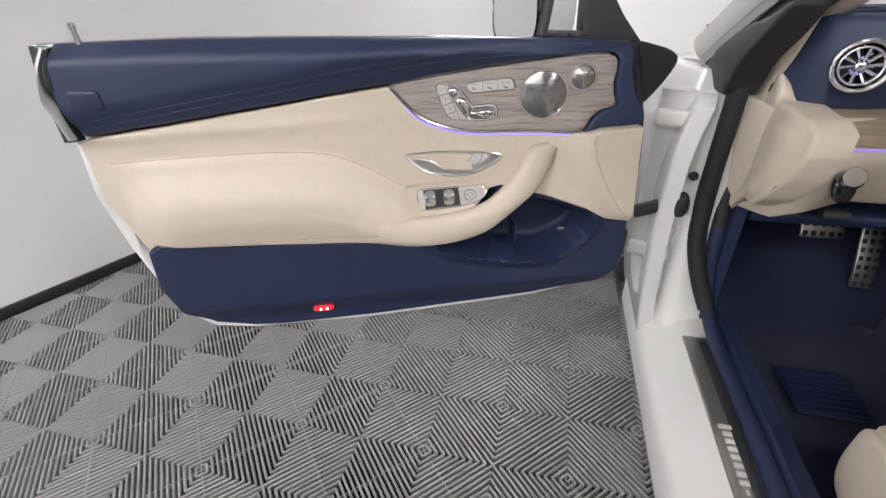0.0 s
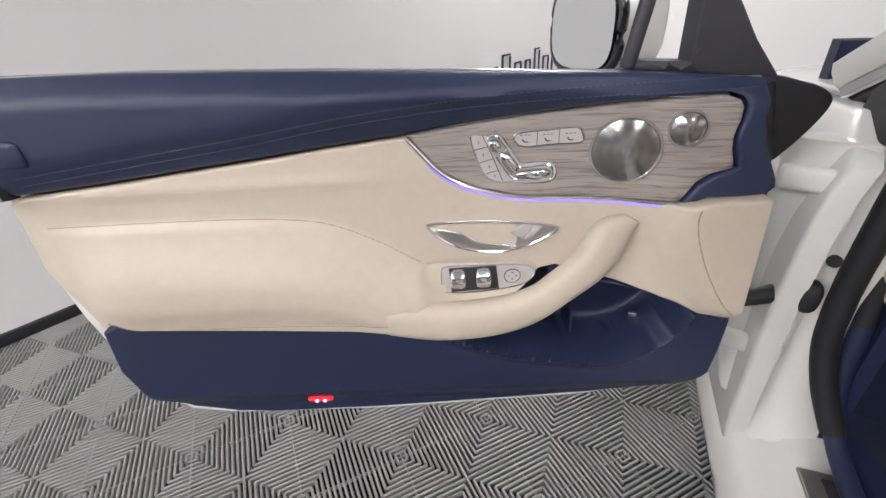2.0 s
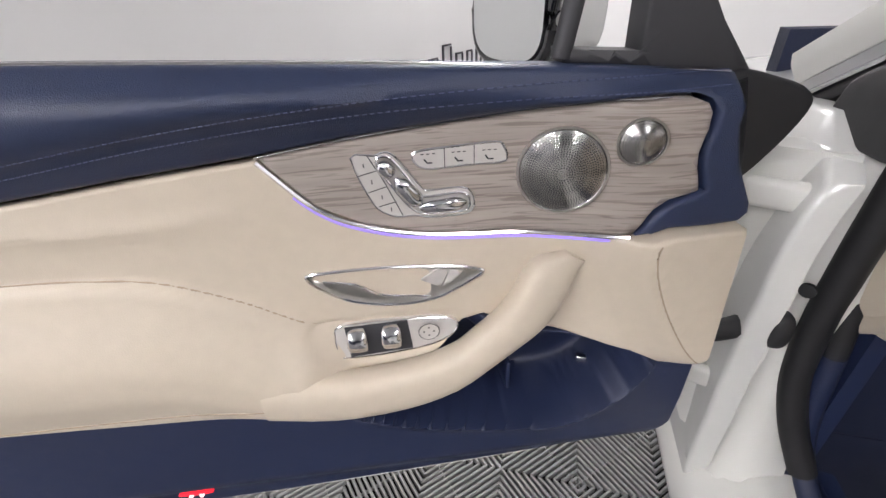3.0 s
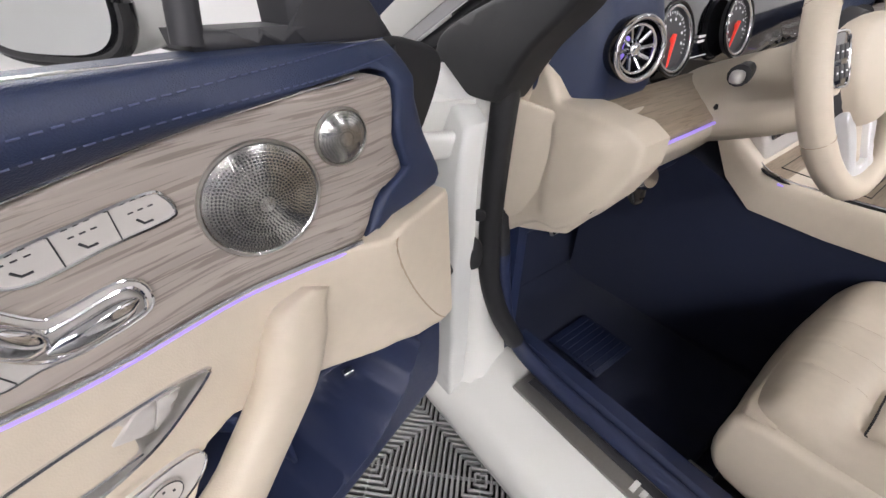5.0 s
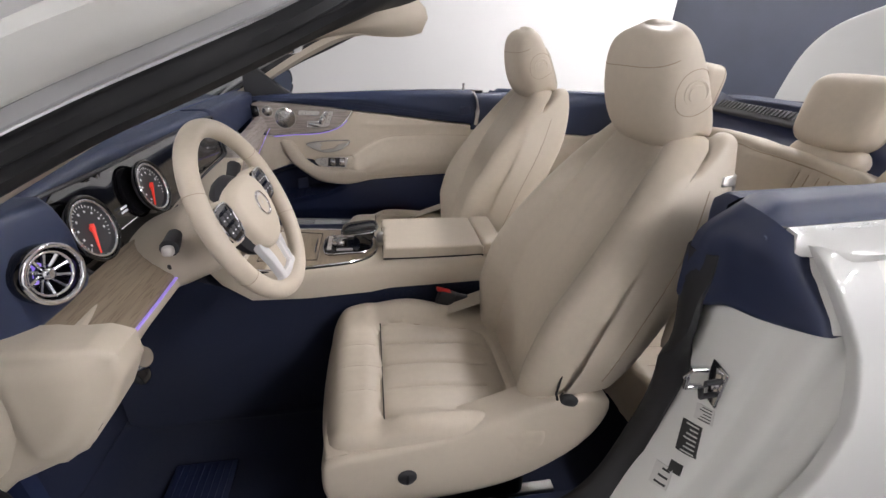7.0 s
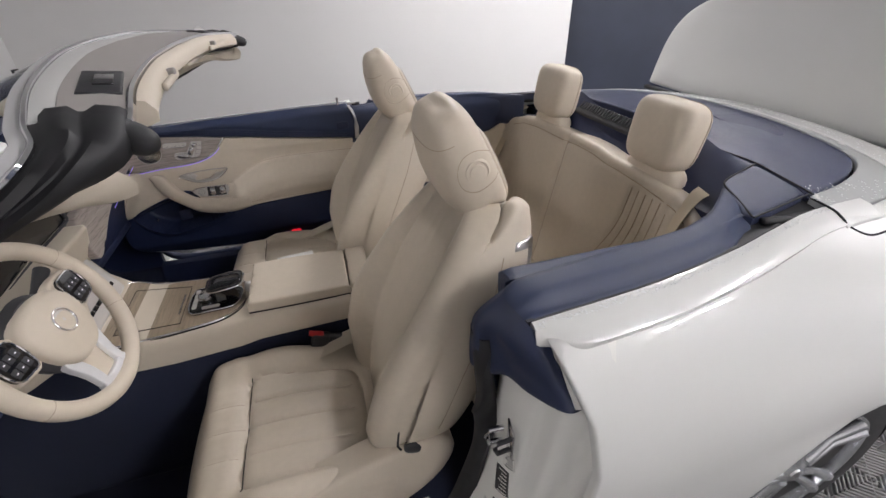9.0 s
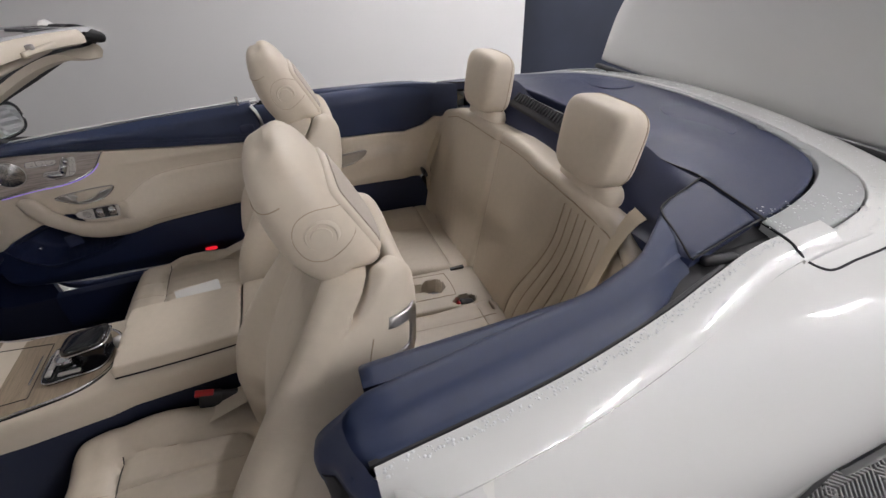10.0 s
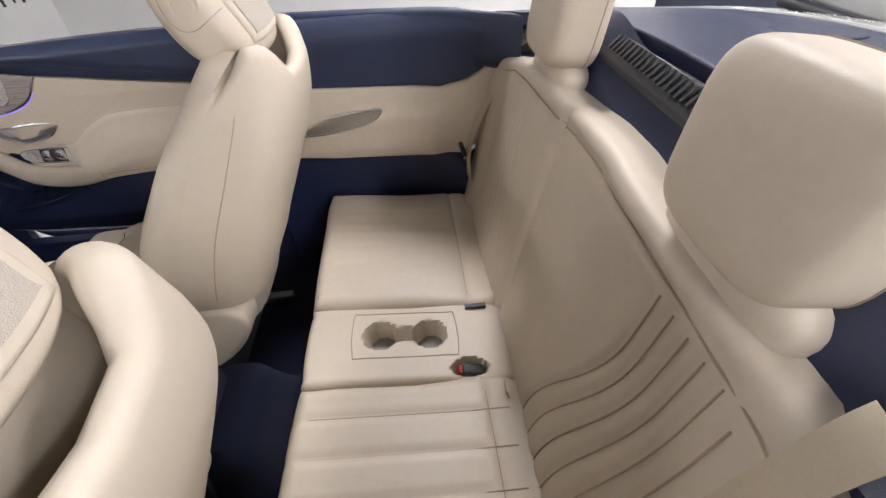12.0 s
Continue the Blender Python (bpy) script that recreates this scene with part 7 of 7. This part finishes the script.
# ---------------------------------------------------------------- rear seats
RC = 0.055


def rear_bench():
    t = thing("rear_bench", "cream leather rear bench with pleats and two headrests", "car seat", at=(RC, -1.35, 0.40))

    def cz(x, y):
        q = abs(x - 0.08)
        z = 0.600 - 0.105 * (-1.06 - y)
        if q > 0.14:
            for g in range(6):
                gg = 0.190 + g * 0.080
                z -= (0.005 if x < 0.08 else 0.002) * math.exp(-((q - gg) / 0.006) ** 2) * (1 - sstep(-y, 1.42, 1.46))
            z += 0.010 * sstep(q, 0.46, 0.54)
        z -= 0.006 * math.exp(-((y + 1.455) / 0.006) ** 2)
        return z
    for nm, x0, x1 in (("cushion_right", 0.195, 0.70), ("cushion_left", -0.595, -0.035)):
        o = [tuple(p) for p in spline([(x0, -1.075), (x0 + 0.02, -1.050), ((x0 + x1) / 2, -1.045), (x1 - 0.03, -1.050), (x1, -1.085), (x1, -1.30), (x1 - 0.005, -1.54), ((x0 + x1) / 2, -1.545), (x0 + 0.003, -1.54), (x0, -1.30)], 4, True)]
        part("rear_cushion", patch(o, lambda x, y, h: (x, y, h), cz, step=0.009, thick=0.14, rnd=0.028), CREAM, t, "pleated cream leather cushion")
        for g in range(7):
            gx = 0.08 + (1 if x0 > 0 else -1) * (0.190 + g * 0.080)
            if x0 < 0 and x0 + 0.04 < gx < x1 - 0.03:
                part("cushion_seam", tube([(gx, y, cz(gx, y) + 0.0006) for y in np.linspace(-1.085, -1.50, 16)], 0.0016, 5), SEAM, t)
        part("cushion_seam", tube([(x, -1.455, cz(x, -1.455) + 0.0006) for x in np.linspace(x0 + 0.03, x1 - 0.03, 30)], 0.0016, 5), SEAM, t)
    o = [tuple(p) for p in spline([(-0.03, -1.075), (-0.01, -1.055), (0.08, -1.05), (0.17, -1.055), (0.19, -1.075), (0.19, -1.30), (0.19, -1.535), (0.08, -1.54), (-0.03, -1.535), (-0.03, -1.30)], 4, True)]

    def tray(x, y):
        z = 0.592 - 0.105 * (-1.06 - y)
        for cy in (-1.225, -1.345):
            z -= 0.060 * (1 - sstep(math.hypot(x - 0.10, y - cy), 0.036, 0.042))
        z -= 0.045 * (1 - sstep(math.hypot((x - 0.10) / 0.5, y + 1.285), 0.036, 0.044))
        z -= 0.05 * (1 - sstep(math.hypot((x + 0.0) / 0.75, (y + 1.43) / 1.3), 0.028, 0.034))
        return z
    tr = part("cup_tray", patch(o, lambda x, y, h: (x, y, h), tray, step=0.007, thick=0.13, rnd=0.014), CREAM_P, t, "cream middle tray with two cup holders")
    ins = [tuple(p) for p in spline([(0.045, -1.16), (0.155, -1.16), (0.165, -1.19), (0.165, -1.38), (0.155, -1.41), (0.045, -1.41), (0.035, -1.38), (0.035, -1.19)], 3, True)]
    part("tray_joint", tube([(x, y, tray(0.18, y) + 0.0005) for x, y in ins], 0.0016, 5, True), SEAM, tr)
    for cy in (-1.225, -1.345):
        part("cup_floor", lathe([(0.001, 0), (0.038, 0), (0.038, 0.002), (0.001, 0.002)], at(0.10, cy, tray(0.10, cy) + 0.001), 24), VISOR, tr)
    bb = part("bench_buckle", moved(box(0.030, 0.055, 0.03, bevel=0.006), at(0.0, -1.435, 0.530, 20, 0, 0)), PLASTIC, t, "black buckle with a red key")
    part("buckle_key", moved(box(0.022, 0.014, 0.024, bevel=0.003), at(0.002, -1.408, 0.534, 20, 0, 0)), REDPLASTIC, bb)
    part("slot", moved(box(0.012, 0.055, 0.012), at(0.180, -1.47, 0.552)), PLASTIC, t, smooth=False)

    # backrest: plane leaning back
    lean = 0.195

    def bp(x, z, h):
        d = (z - 0.52)
        return (x, -1.525 - lean * d + h * 0.98, z + h * 0.19)
    top = along((-0.60, -0.52, -0.42, -0.29, -0.15, -0.085, 0.0, 0.10, 0.18, 0.25, 0.39, 0.52, 0.64, 0.70), (0.93, 1.02, 1.07, 1.085, 1.09, 1.088, 1.095, 1.095, 1.088, 1.088, 1.085, 1.07, 1.03, 0.98))
    xs = np.linspace(-0.60, 0.69, 40)
    bo = [(x, top(x)) for x in xs] + [(0.70, 0.55), (0.69, 0.50), (-0.59, 0.50), (-0.60, 0.55)]

    def bh(x, z):
        q = x - RC
        h = 0.012 * math.cos(min(1.5, abs(abs(q) - 0.33) / 0.2 * 1.2)) - 0.014 * math.exp(-((x - 0.170) / 0.010) ** 2)
        if abs(q) > 0.15:
            h += 0.022 * sstep(abs(q), 0.50, 0.60)
        s = 1 if q > 0 else -1
        for g in range(6):
            x0, x1 = 0.17 + g * 0.052, 0.30 + g * 0.030
            gx = RC + s * (x0 + (x1 - x0) * sstep(z, 0.56, 0.96))
            h -= (0.005 if s < 0 else 0.002) * math.exp(-((x - gx) / 0.008) ** 2) * (1 - sstep(z, 1.03, 1.05))
        h -= 0.005 * math.exp(-((z - (top(x) - 0.035)) / 0.005) ** 2)
        return h
    for g in range(6):
        x0, x1 = 0.17 + g * 0.052, 0.30 + g * 0.030
        ln = []
        for z in np.linspace(0.55, 1.075, 26):
            gx = RC - (x0 + (x1 - x0) * sstep(z, 0.56, 0.96))
            if z < top(gx) - 0.04:
                ln.append(bp(gx, z, bh(gx, z) + 0.0022))
        part("backrest_seam", tube(ln, 0.0016, 5), SEAM, t)
    part("backrest_seam", tube([bp(0.170, z, bh(0.170, z) + 0.001) for z in np.linspace(0.54, 1.06, 20)], 0.002, 5), SEAM, t)
    part("backrest_seam", tube([bp(x, top(x) - 0.035, bh(x, top(x) - 0.035) + 0.0022) for x in np.linspace(-0.50, 0.60, 50)], 0.0018, 5), SEAM, t)
    part("backrest", patch(bo, bp, bh, step=0.009, thick=0.10, rnd=0.020), CREAM, t, "cream leather backrest with curved pleats")
    for x in (-0.255, 0.365):
        part("backrest_lobe", moved(ellipsoid(0.110, 0.042, 0.062, 3.2, 12, 24), at(x + 0.004, -1.678, 1.062, 8, 0, 0)), CREAM, t)
        h = part("rear_headrest", moved(ellipsoid(0.114, 0.060, 0.097, 4.2, 20, 44, lambda p: Vector((p.x * (0.90 + 0.11 * (p.z + 0.1) / 0.2), p.y * (1.0 - 0.12 * (p.z + 0.1) / 0.2), p.z))), at(x, -1.680, 1.200, 8, 0, 0)), CREAM, t, "square cream leather headrest")
        sm = []
        hm = at(x, -1.680, 1.200, 8, 0, 0)
        for a in np.linspace(0, 2 * math.pi, 44, endpoint=False):
            c, s = math.copysign(abs(math.cos(a)) ** (2 / 4.2), math.cos(a)), math.copysign(abs(math.sin(a)) ** (2 / 4.2), math.sin(a))
            f = (1 - (0.026 / 0.060) ** 4.2) ** (1 / 4.2) * 1.003
            z = 0.097 * f * s
            sm.append(hm @ Vector((0.114 * f * c * (0.90 + 0.11 * (z + 0.1) / 0.2), -0.026, z)))
        part("headrest_seam", tube(sm, 0.0012, 5, True), SEAM, h)
        for s in (-1, 1):
            part("headrest_post", tube([(x + s * 0.05, -1.67, 1.06), (x + s * 0.05, -1.68, 1.16)], 0.007, 8), PLASTIC, h)
    for x, y, z in ((-0.072, -1.503, 0.560), (-0.342, -1.515, 0.560)):
        tg = part("child_seat_tag", moved(box(0.034, 0.006, 0.034, bevel=0.002), at(x, y, z, -12, 0, 0)), CREAM_P, t, "small square anchor cover")
        part("tag_frame", moved(box(0.024, 0.002, 0.024), at(x, y + 0.004, z, -12, 0, 0)), SEAM, tg, smooth=False)


rear_bench()


def ribbon(points, w, side, twist=None):
    side = Vector(side).normalized()
    end = Vector(twist).normalized() if twist else side
    pts = [Vector(p) for p in spline(points, 6)]
    secs = []
    for k, p in enumerate(pts):
        v = side.lerp(end, k / (len(pts) - 1)).normalized() * w / 2
        secs.append([p - v, p + v, p + v + Vector((0, 0.0015, 0.0012)), p - v + Vector((0, 0.0015, 0.0012))])
    return loft(secs)


bl = thing("seat_belt", "cream webbing seat belt hanging beside the rear backrest", "seat belt", "rear seat belts", at=(-0.45, -1.60, 0.80))
part("webbing", ribbon([(-0.440, -1.676, 1.096), (-0.444, -1.646, 1.082), (-0.448, -1.608, 1.03), (-0.447, -1.575, 0.93), (-0.440, -1.535, 0.82), (-0.432, -1.505, 0.74)], 0.044, (0.96, -0.10, 0.12), (0.62, -0.55, -0.20)), BELT, bl)
part("webbing", ribbon([(-0.432, -1.505, 0.74), (-0.47, -1.50, 0.66), (-0.52, -1.50, 0.58)], 0.044, (0.5, 0.3, 0.3)), BELT, bl)
part("tongue", moved(box(0.05, 0.012, 0.05, bevel=0.004), at(-0.435, -1.492, 0.755, -20, 30, 0)), PLASTIC, bl, "black belt tongue")
br = thing("seat_belt", "cream webbing seat belt hanging beside the rear backrest", "seat belt", "rear seat belts", at=(0.65, -1.58, 0.80))
part("webbing", ribbon([(0.62, -1.68, 1.085), (0.635, -1.640, 1.05), (0.645, -1.58, 0.92), (0.642, -1.525, 0.79), (0.64, -1.52, 0.66)], 0.046, (1, 0.1, 0.1)), BELT, br)
part("tongue", moved(box(0.055, 0.014, 0.035, bevel=0.004), at(0.638, -1.500, 0.765, -15, 8, 0)), PLASTIC, br, "black belt tongue")


# ---------------------------------------------------------------- rear side trim
def side_trim(left):
    t = CAR

    def sx(y):
        return 0.735 - 0.06 * sstep(-y, 1.35, 1.62)

    def pl(y, z, h):
        x = sx(y) - h
        return (2 * CX - x, y, z) if left else (x, y, z)
    y0 = -1.0 if left else -0.86
    up = [(y0, 1.125), (-1.2, 1.135), (-1.5, 1.14), (-1.62, 1.12), (-1.64, 1.03), (-1.58, 1.005), (-1.52, 0.965), (-1.44, 0.94), (-1.2, 0.950), (y0, 0.965)]
    part("side_trim_upper", patch(up, pl, lambda y, z: 0.012 + 0.02 * sstep(z, 0.98, 1.10) - 0.03 * sstep(z, 1.10, 1.14), step=0.02, thick=0.03, rnd=0.008), NAVY, t, "navy leather upper side trim")
    mid = [(y0, 0.963), (-1.2, 0.948), (-1.44, 0.938), (-1.52, 0.963), (-1.58, 1.003), (-1.635, 1.03), (-1.62, 0.9), (-1.56, 0.78), (-1.50, 0.72), (-1.37, 0.722), (-1.1, 0.735), (y0, 0.765)]
    part("side_trim_middle", patch(mid, pl, lambda y, z: 0.014 + 0.030 * sstep(0.90 - z, 0.0, 0.05) * (1 - sstep(-y, 1.40, 1.48)) - 0.01 * sstep(0.77 - z, 0.0, 0.04), step=0.014, thick=0.03, rnd=0.008), CREAM, t, "cream leather side armrest")
    lowp = [(y0, 0.763), (-1.1, 0.733), (-1.37, 0.720), (-1.50, 0.718), (-1.55, 0.6), (-1.55, 0.30), (y0, 0.30)]
    part("side_trim_lower", patch(lowp, pl, None, step=0.04, thick=0.03, rnd=0.006), NAVY_P, t, "navy lower side trim")
    ov = [tuple(p) for p in spline([(-1.012, 0.832), (-1.05, 0.858), (-1.13, 0.884), (-1.245, 0.893), (-1.262, 0.886), (-1.24, 0.862), (-1.19, 0.842), (-1.10, 0.829), (-1.03, 0.826)], 4, True)]
    g = part("side_speaker", patch(ov, pl, lambda y, z: 0.046, step=0.012, thick=0.012, rnd=0.002), STEEL, t, "leaf-shaped metal loudspeaker grille")
    part("speaker_rim", tube([Vector(pl(y, z, 0.047)) for y, z in ov], 0.002, 6, True), CHROME, g)


side_trim(False)
side_trim(True)


def quarter_roll():
    """Navy rolled rail from the door opening round to the soft top cover."""
    inn = along((-0.93, -1.02, -1.22, -1.41, -1.52, -1.60, -1.66), (0.705, 0.690, 0.665, 0.640, 0.60, 0.545, 0.50))
    secs = []
    for y in list(np.linspace(-0.962, -1.650, 19)):
        xo = belt_in(y) - 0.020 - 0.020 * sstep(-y, 1.42, 1.645)
        xi = inn(y)
        mid = (xo + xi) / 2
        k = sstep(-y, 0.965, 1.0)
        f = math.sqrt(max(0.0, 1 - (max(0.0, y + 0.995) / 0.036) ** 2))
        e = sstep(-y, 1.45, 1.645)
        secs.append([(px_, py_ + e * 0.045 * (-px_ - xi) / (xo - xi), 1.085 + (pz_ - 1.085) * (0.25 + 0.75 * f) - 0.014 * e * (-px_ - xi) / (xo - xi) if pz_ > 1.085 else pz_) for px_, py_, pz_ in [(-xo, y, 1.085), (-xo, y, 1.112), (-xo + 0.012, y, 1.119), (-mid - 0.012, y, 1.134 + 0.004 * k), (-mid + 0.012, y, 1.142), (-xi - 0.012, y, 1.142), (-xi, y, 1.122), (-xi - 0.006, y, 1.02), (-xi - 0.03, y, 1.0)]])
    return surface(secs, 3, 1)


both_sides("rail_trim", quarter_roll, NAVY, CAR, "navy leather rail along the rear cabin")


def rail_joint():
    return tube([(-belt_in(y) + 0.022, y, 1.109) for y in np.linspace(-0.985, -1.66, 40)], 0.006, 6)


both_sides("rail_joint", rail_joint, RUBBER, CAR)


def jamb_cap():
    """Navy moulded cap on the top of the latch post."""
    rows = [[(-0.700, -0.985, 1.128), (-0.725, -0.966, 1.134), (-0.755, -0.968, 1.130), (-0.778, -0.978, 1.121), (-0.799, -0.992, 1.109)],
            [(-0.698, -0.930, 1.085), (-0.726, -0.926, 1.090), (-0.752, -0.944, 1.088), (-0.785, -0.958, 1.085), (-0.812, -0.988, 1.078)],
            [(-0.697, -0.920, 1.040), (-0.728, -0.920, 1.045), (-0.748, -0.950, 1.045), (-0.795, -0.972, 1.040), (-0.832, -1.006, 1.040)],
            [(-0.698, -0.918, 0.995), (-0.728, -0.928, 1.0), (-0.750, -0.962, 1.0), (-0.800, -0.984, 1.0), (-0.856, -1.018, 1.006)],
            [(-0.702, -0.922, 0.955), (-0.728, -0.945, 0.952), (-0.752, -0.972, 0.962), (-0.805, -0.990, 0.968), (-0.868, -1.022, 0.982)]]
    rows = [r + [(r[-1][0] + 0.002, r[-1][1] - 0.03, r[-1][2])] for r in rows]
    rows.append([(x, y - 0.03, z + 0.003) for x, y, z in rows[-1]])
    return surface(rows, 4, 4)


both_sides("post_cap", jamb_cap, NAVY_P, CAR, "navy moulded cap on the latch post")
both_sides("pillar_lining", lambda: surface([[(-0.70, y0, z), (-0.69, y0 - 0.03, z), (-0.675, y0 - 0.10, z), (-0.67, y0 - 0.2, z)] for y0, z in ((-0.90, 0.44), (-0.945, 0.6), (-0.965, 0.8), (-0.97, 1.0), (-0.965, 1.10))], 3, 3), NAVY_P, CAR)
part("cabin_end", moved(box(1.30, 0.04, 0.70), at(CX, -1.74, 0.72)), CARPET, CAR, smooth=False)


# ---------------------------------------------------------------- water drops on the paint
def water_drops():
    """Beads of water on the rail, the rear frame and the windscreen frame."""
    rng = random.Random(11)
    vs, fs = [], []

    def drop(p, r):
        base = len(vs)
        for k in range(7):
            a = 2 * math.pi * k / 7
            vs.append((p[0] + r * math.cos(a), p[1] + r * math.sin(a), p[2] - r * 0.1))
        for k in range(7):
            a = 2 * math.pi * (k + 0.5) / 7
            vs.append((p[0] + r * 0.62 * math.cos(a), p[1] + r * 0.62 * math.sin(a), p[2] + r * 0.34))
        vs.append((p[0], p[1], p[2] + r * 0.48))
        for k in range(7):
            j = (k + 1) % 7
            fs.append((base + k, base + j, base + 7 + k))
            fs.append((base + j, base + 7 + j, base + 7 + k))
            fs.append((base + 7 + k, base + 7 + j, base + 14))
    for k in range(700):
        y = rng.uniform(-2.25, -1.0)
        if y > -1.82:
            p = (-belt_in(y) + rng.uniform(-0.004, 0.012), y, 1.1170)
        else:
            x = -rng.uniform(0.565, 0.69)
            p = (x, y, deck_z(x, y) + 0.0025 - 0.012 * sstep(abs(x - CX), 0.62, 0.73))
        drop(p, rng.choice((0.001, 0.0014, 0.0018, 0.0026)))
    for k in range(420):
        x = rng.uniform(-0.58, 0.66)
        y = -2.300 - rng.uniform(-0.05, 0.09)
        drop((x, y, deck_z(x, y) + 0.0025), rng.choice((0.001, 0.0014, 0.002, 0.0026)))
    me = bpy.data.meshes.new("water_drops")
    me.from_pydata(vs, [], fs)
    me.materials.append(DROPS)
    for f in me.polygons:
        f.use_smooth = True
    ob = new("water_drops", me)
    tagged(ob, "clear beads of water on the white paint", "water drops", kind="stuff")


water_drops()


# ---------------------------------------------------------------- wall lettering
def wall_letters(name_at, turn, start, z, n, seed):
    """Dark raised letter shapes along a wall, as plain bars."""
    t = thing("wall_sign", "row of dark raised letters on the white wall", "wall sign", "wall lettering", at=ROOM @ Vector(name_at))
    x = start
    rng = random.Random(seed)
    for k in range(n):
        w = rng.choice((0.09, 0.11, 0.13))
        tall = rng.random() < 0.25
        hgt = 0.25 if tall else 0.16
        m = ROOM @ Matrix.Translation(name_at) @ Matrix.Rotation(turn, 4, "Z")
        part("letter_bar", moved(box(0.022, 0.012, hgt), m @ at(x, 0, z + hgt / 2)), SIGN, t, smooth=False)
        part("letter_bar", moved(box(w, 0.012, 0.014), m @ at(x + w / 2, 0, z + hgt - 0.007)), SIGN, t, smooth=False)
        part("letter_bar", moved(box(0.016, 0.012, hgt * 0.8), m @ at(x + w, 0, z + hgt * 0.5)), SIGN, t, smooth=False)
        x += w + 0.09
    return t


wall_letters((ROOM_X0 + 0.008, 2.0, 0), radians(90), 0.0, 0.50, 10, 5)
wall_letters((2.2, ROOM_Y1 - 0.008, 0), 0, 0.0, 0.62, 9, 8)


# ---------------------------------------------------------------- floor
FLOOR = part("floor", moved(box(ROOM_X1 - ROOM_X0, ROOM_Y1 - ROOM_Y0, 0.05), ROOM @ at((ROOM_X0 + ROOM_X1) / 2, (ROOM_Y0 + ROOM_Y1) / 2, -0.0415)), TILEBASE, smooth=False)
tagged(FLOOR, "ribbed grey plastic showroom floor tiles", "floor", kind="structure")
Q = 0.2105                      # a quarter tile; ribs run across the diagonals
FX, FY = -1.692, 0.074          # a corner where the ribs close into squares


def tile_mesh():
    vs, fs = [], []

    def rib(a, b, w, z1=0.0, z0=-0.016):
        d = np.array(b) - np.array(a)
        L = np.hypot(*d)
        if L < 0.006:
            return
        n = np.array((-d[1], d[0])) / L * w / 2
        i = len(vs)
        zs = z1 - 0.0022
        for q, z in ((-1, z0), (-1, zs), (-0.5, z1), (0.5, z1), (1, zs), (1, z0)):
            for p in (a, b):
                vs.append((p[0] + n[0] * q, p[1] + n[1] * q, z))
        for k in range(5):
            fs.append((i + 2 * k, i + 2 * k + 1, i + 2 * k + 3, i + 2 * k + 2))
        fs.append((i, i + 2, i + 4, i + 6, i + 8, i + 10))
        fs.append((i + 11, i + 9, i + 7, i + 5, i + 3, i + 1))
    n = 20
    for qi in (0, 1):
        for qj in (0, 1):
            ox, oy = (qi - 1) * Q, (qj - 1) * Q
            even = (qi + qj) % 2 == 0
            for k in range(1, n):
                s = 2 * Q * k / n               # cut by x + y = s inside the square
                a = (min(s, Q), max(0.0, s - Q))
                b = (max(0.0, s - Q), min(s, Q))
                if not even:
                    a, b = (Q - a[0], a[1]), (Q - b[0], b[1])
                rib(np.array((ox + a[0], oy + a[1])), np.array((ox + b[0], oy + b[1])), 0.0078)
            # thin web along the other diagonal
            e = (np.array((ox, oy)), np.array((ox + Q, oy + Q))) if even else (np.array((ox + Q, oy)), np.array((ox, oy + Q)))
            rib(*e, 0.004, -0.0015)
    me = bpy.data.meshes.new("tile")
    me.from_pydata(vs, [], fs)
    me.materials.append(TILE)
    return me


TILE_MESH = tile_mesh()
rest_v, rest_f = [], []
inv = ROOM.inverted()
cells = []
for i in range(-26, 27):
    for j in range(-26, 27):
        c = Vector((FX + i * 2 * Q, FY + j * 2 * Q, 0))
        r = inv @ c
        if ROOM_X0 + 0.25 < r.x < ROOM_X1 - 0.25 and ROOM_Y0 + 0.25 < r.y < ROOM_Y1 - 0.25:
            near = math.hypot(c.x + 1.7, c.y + 0.2) if c.x < 0 else 9 + abs(c.x)
            cells.append((near, c))
        elif ROOM_X0 - 0.3 < r.x < ROOM_X1 + 0.3 and ROOM_Y0 - 0.3 < r.y < ROOM_Y1 + 0.3:
            cells.append((99, c))
cells.sort(key=lambda q: (q[0], q[1].x, q[1].y))
for k, (near, c) in enumerate(cells):
    if k < 290 and near < 90:
        ob = new("tile", TILE_MESH)
        ob.location = (c.x, c.y, 0.0)
        ob.parent = FLOOR
    else:
        base = len(rest_v)
        rest_v += [(v.co.x + c.x, v.co.y + c.y, v.co.z - 0.0005) for v in TILE_MESH.vertices]
        rest_f += [tuple(base + q for q in p.vertices) for p in TILE_MESH.polygons]
rest = bpy.data.meshes.new("far_tiles")
rest.from_pydata(rest_v, [], rest_f)
rest.materials.append(TILE)
fo = new("far_tiles", rest)
fo.parent = FLOOR
tagged(fo, kind="stuff")
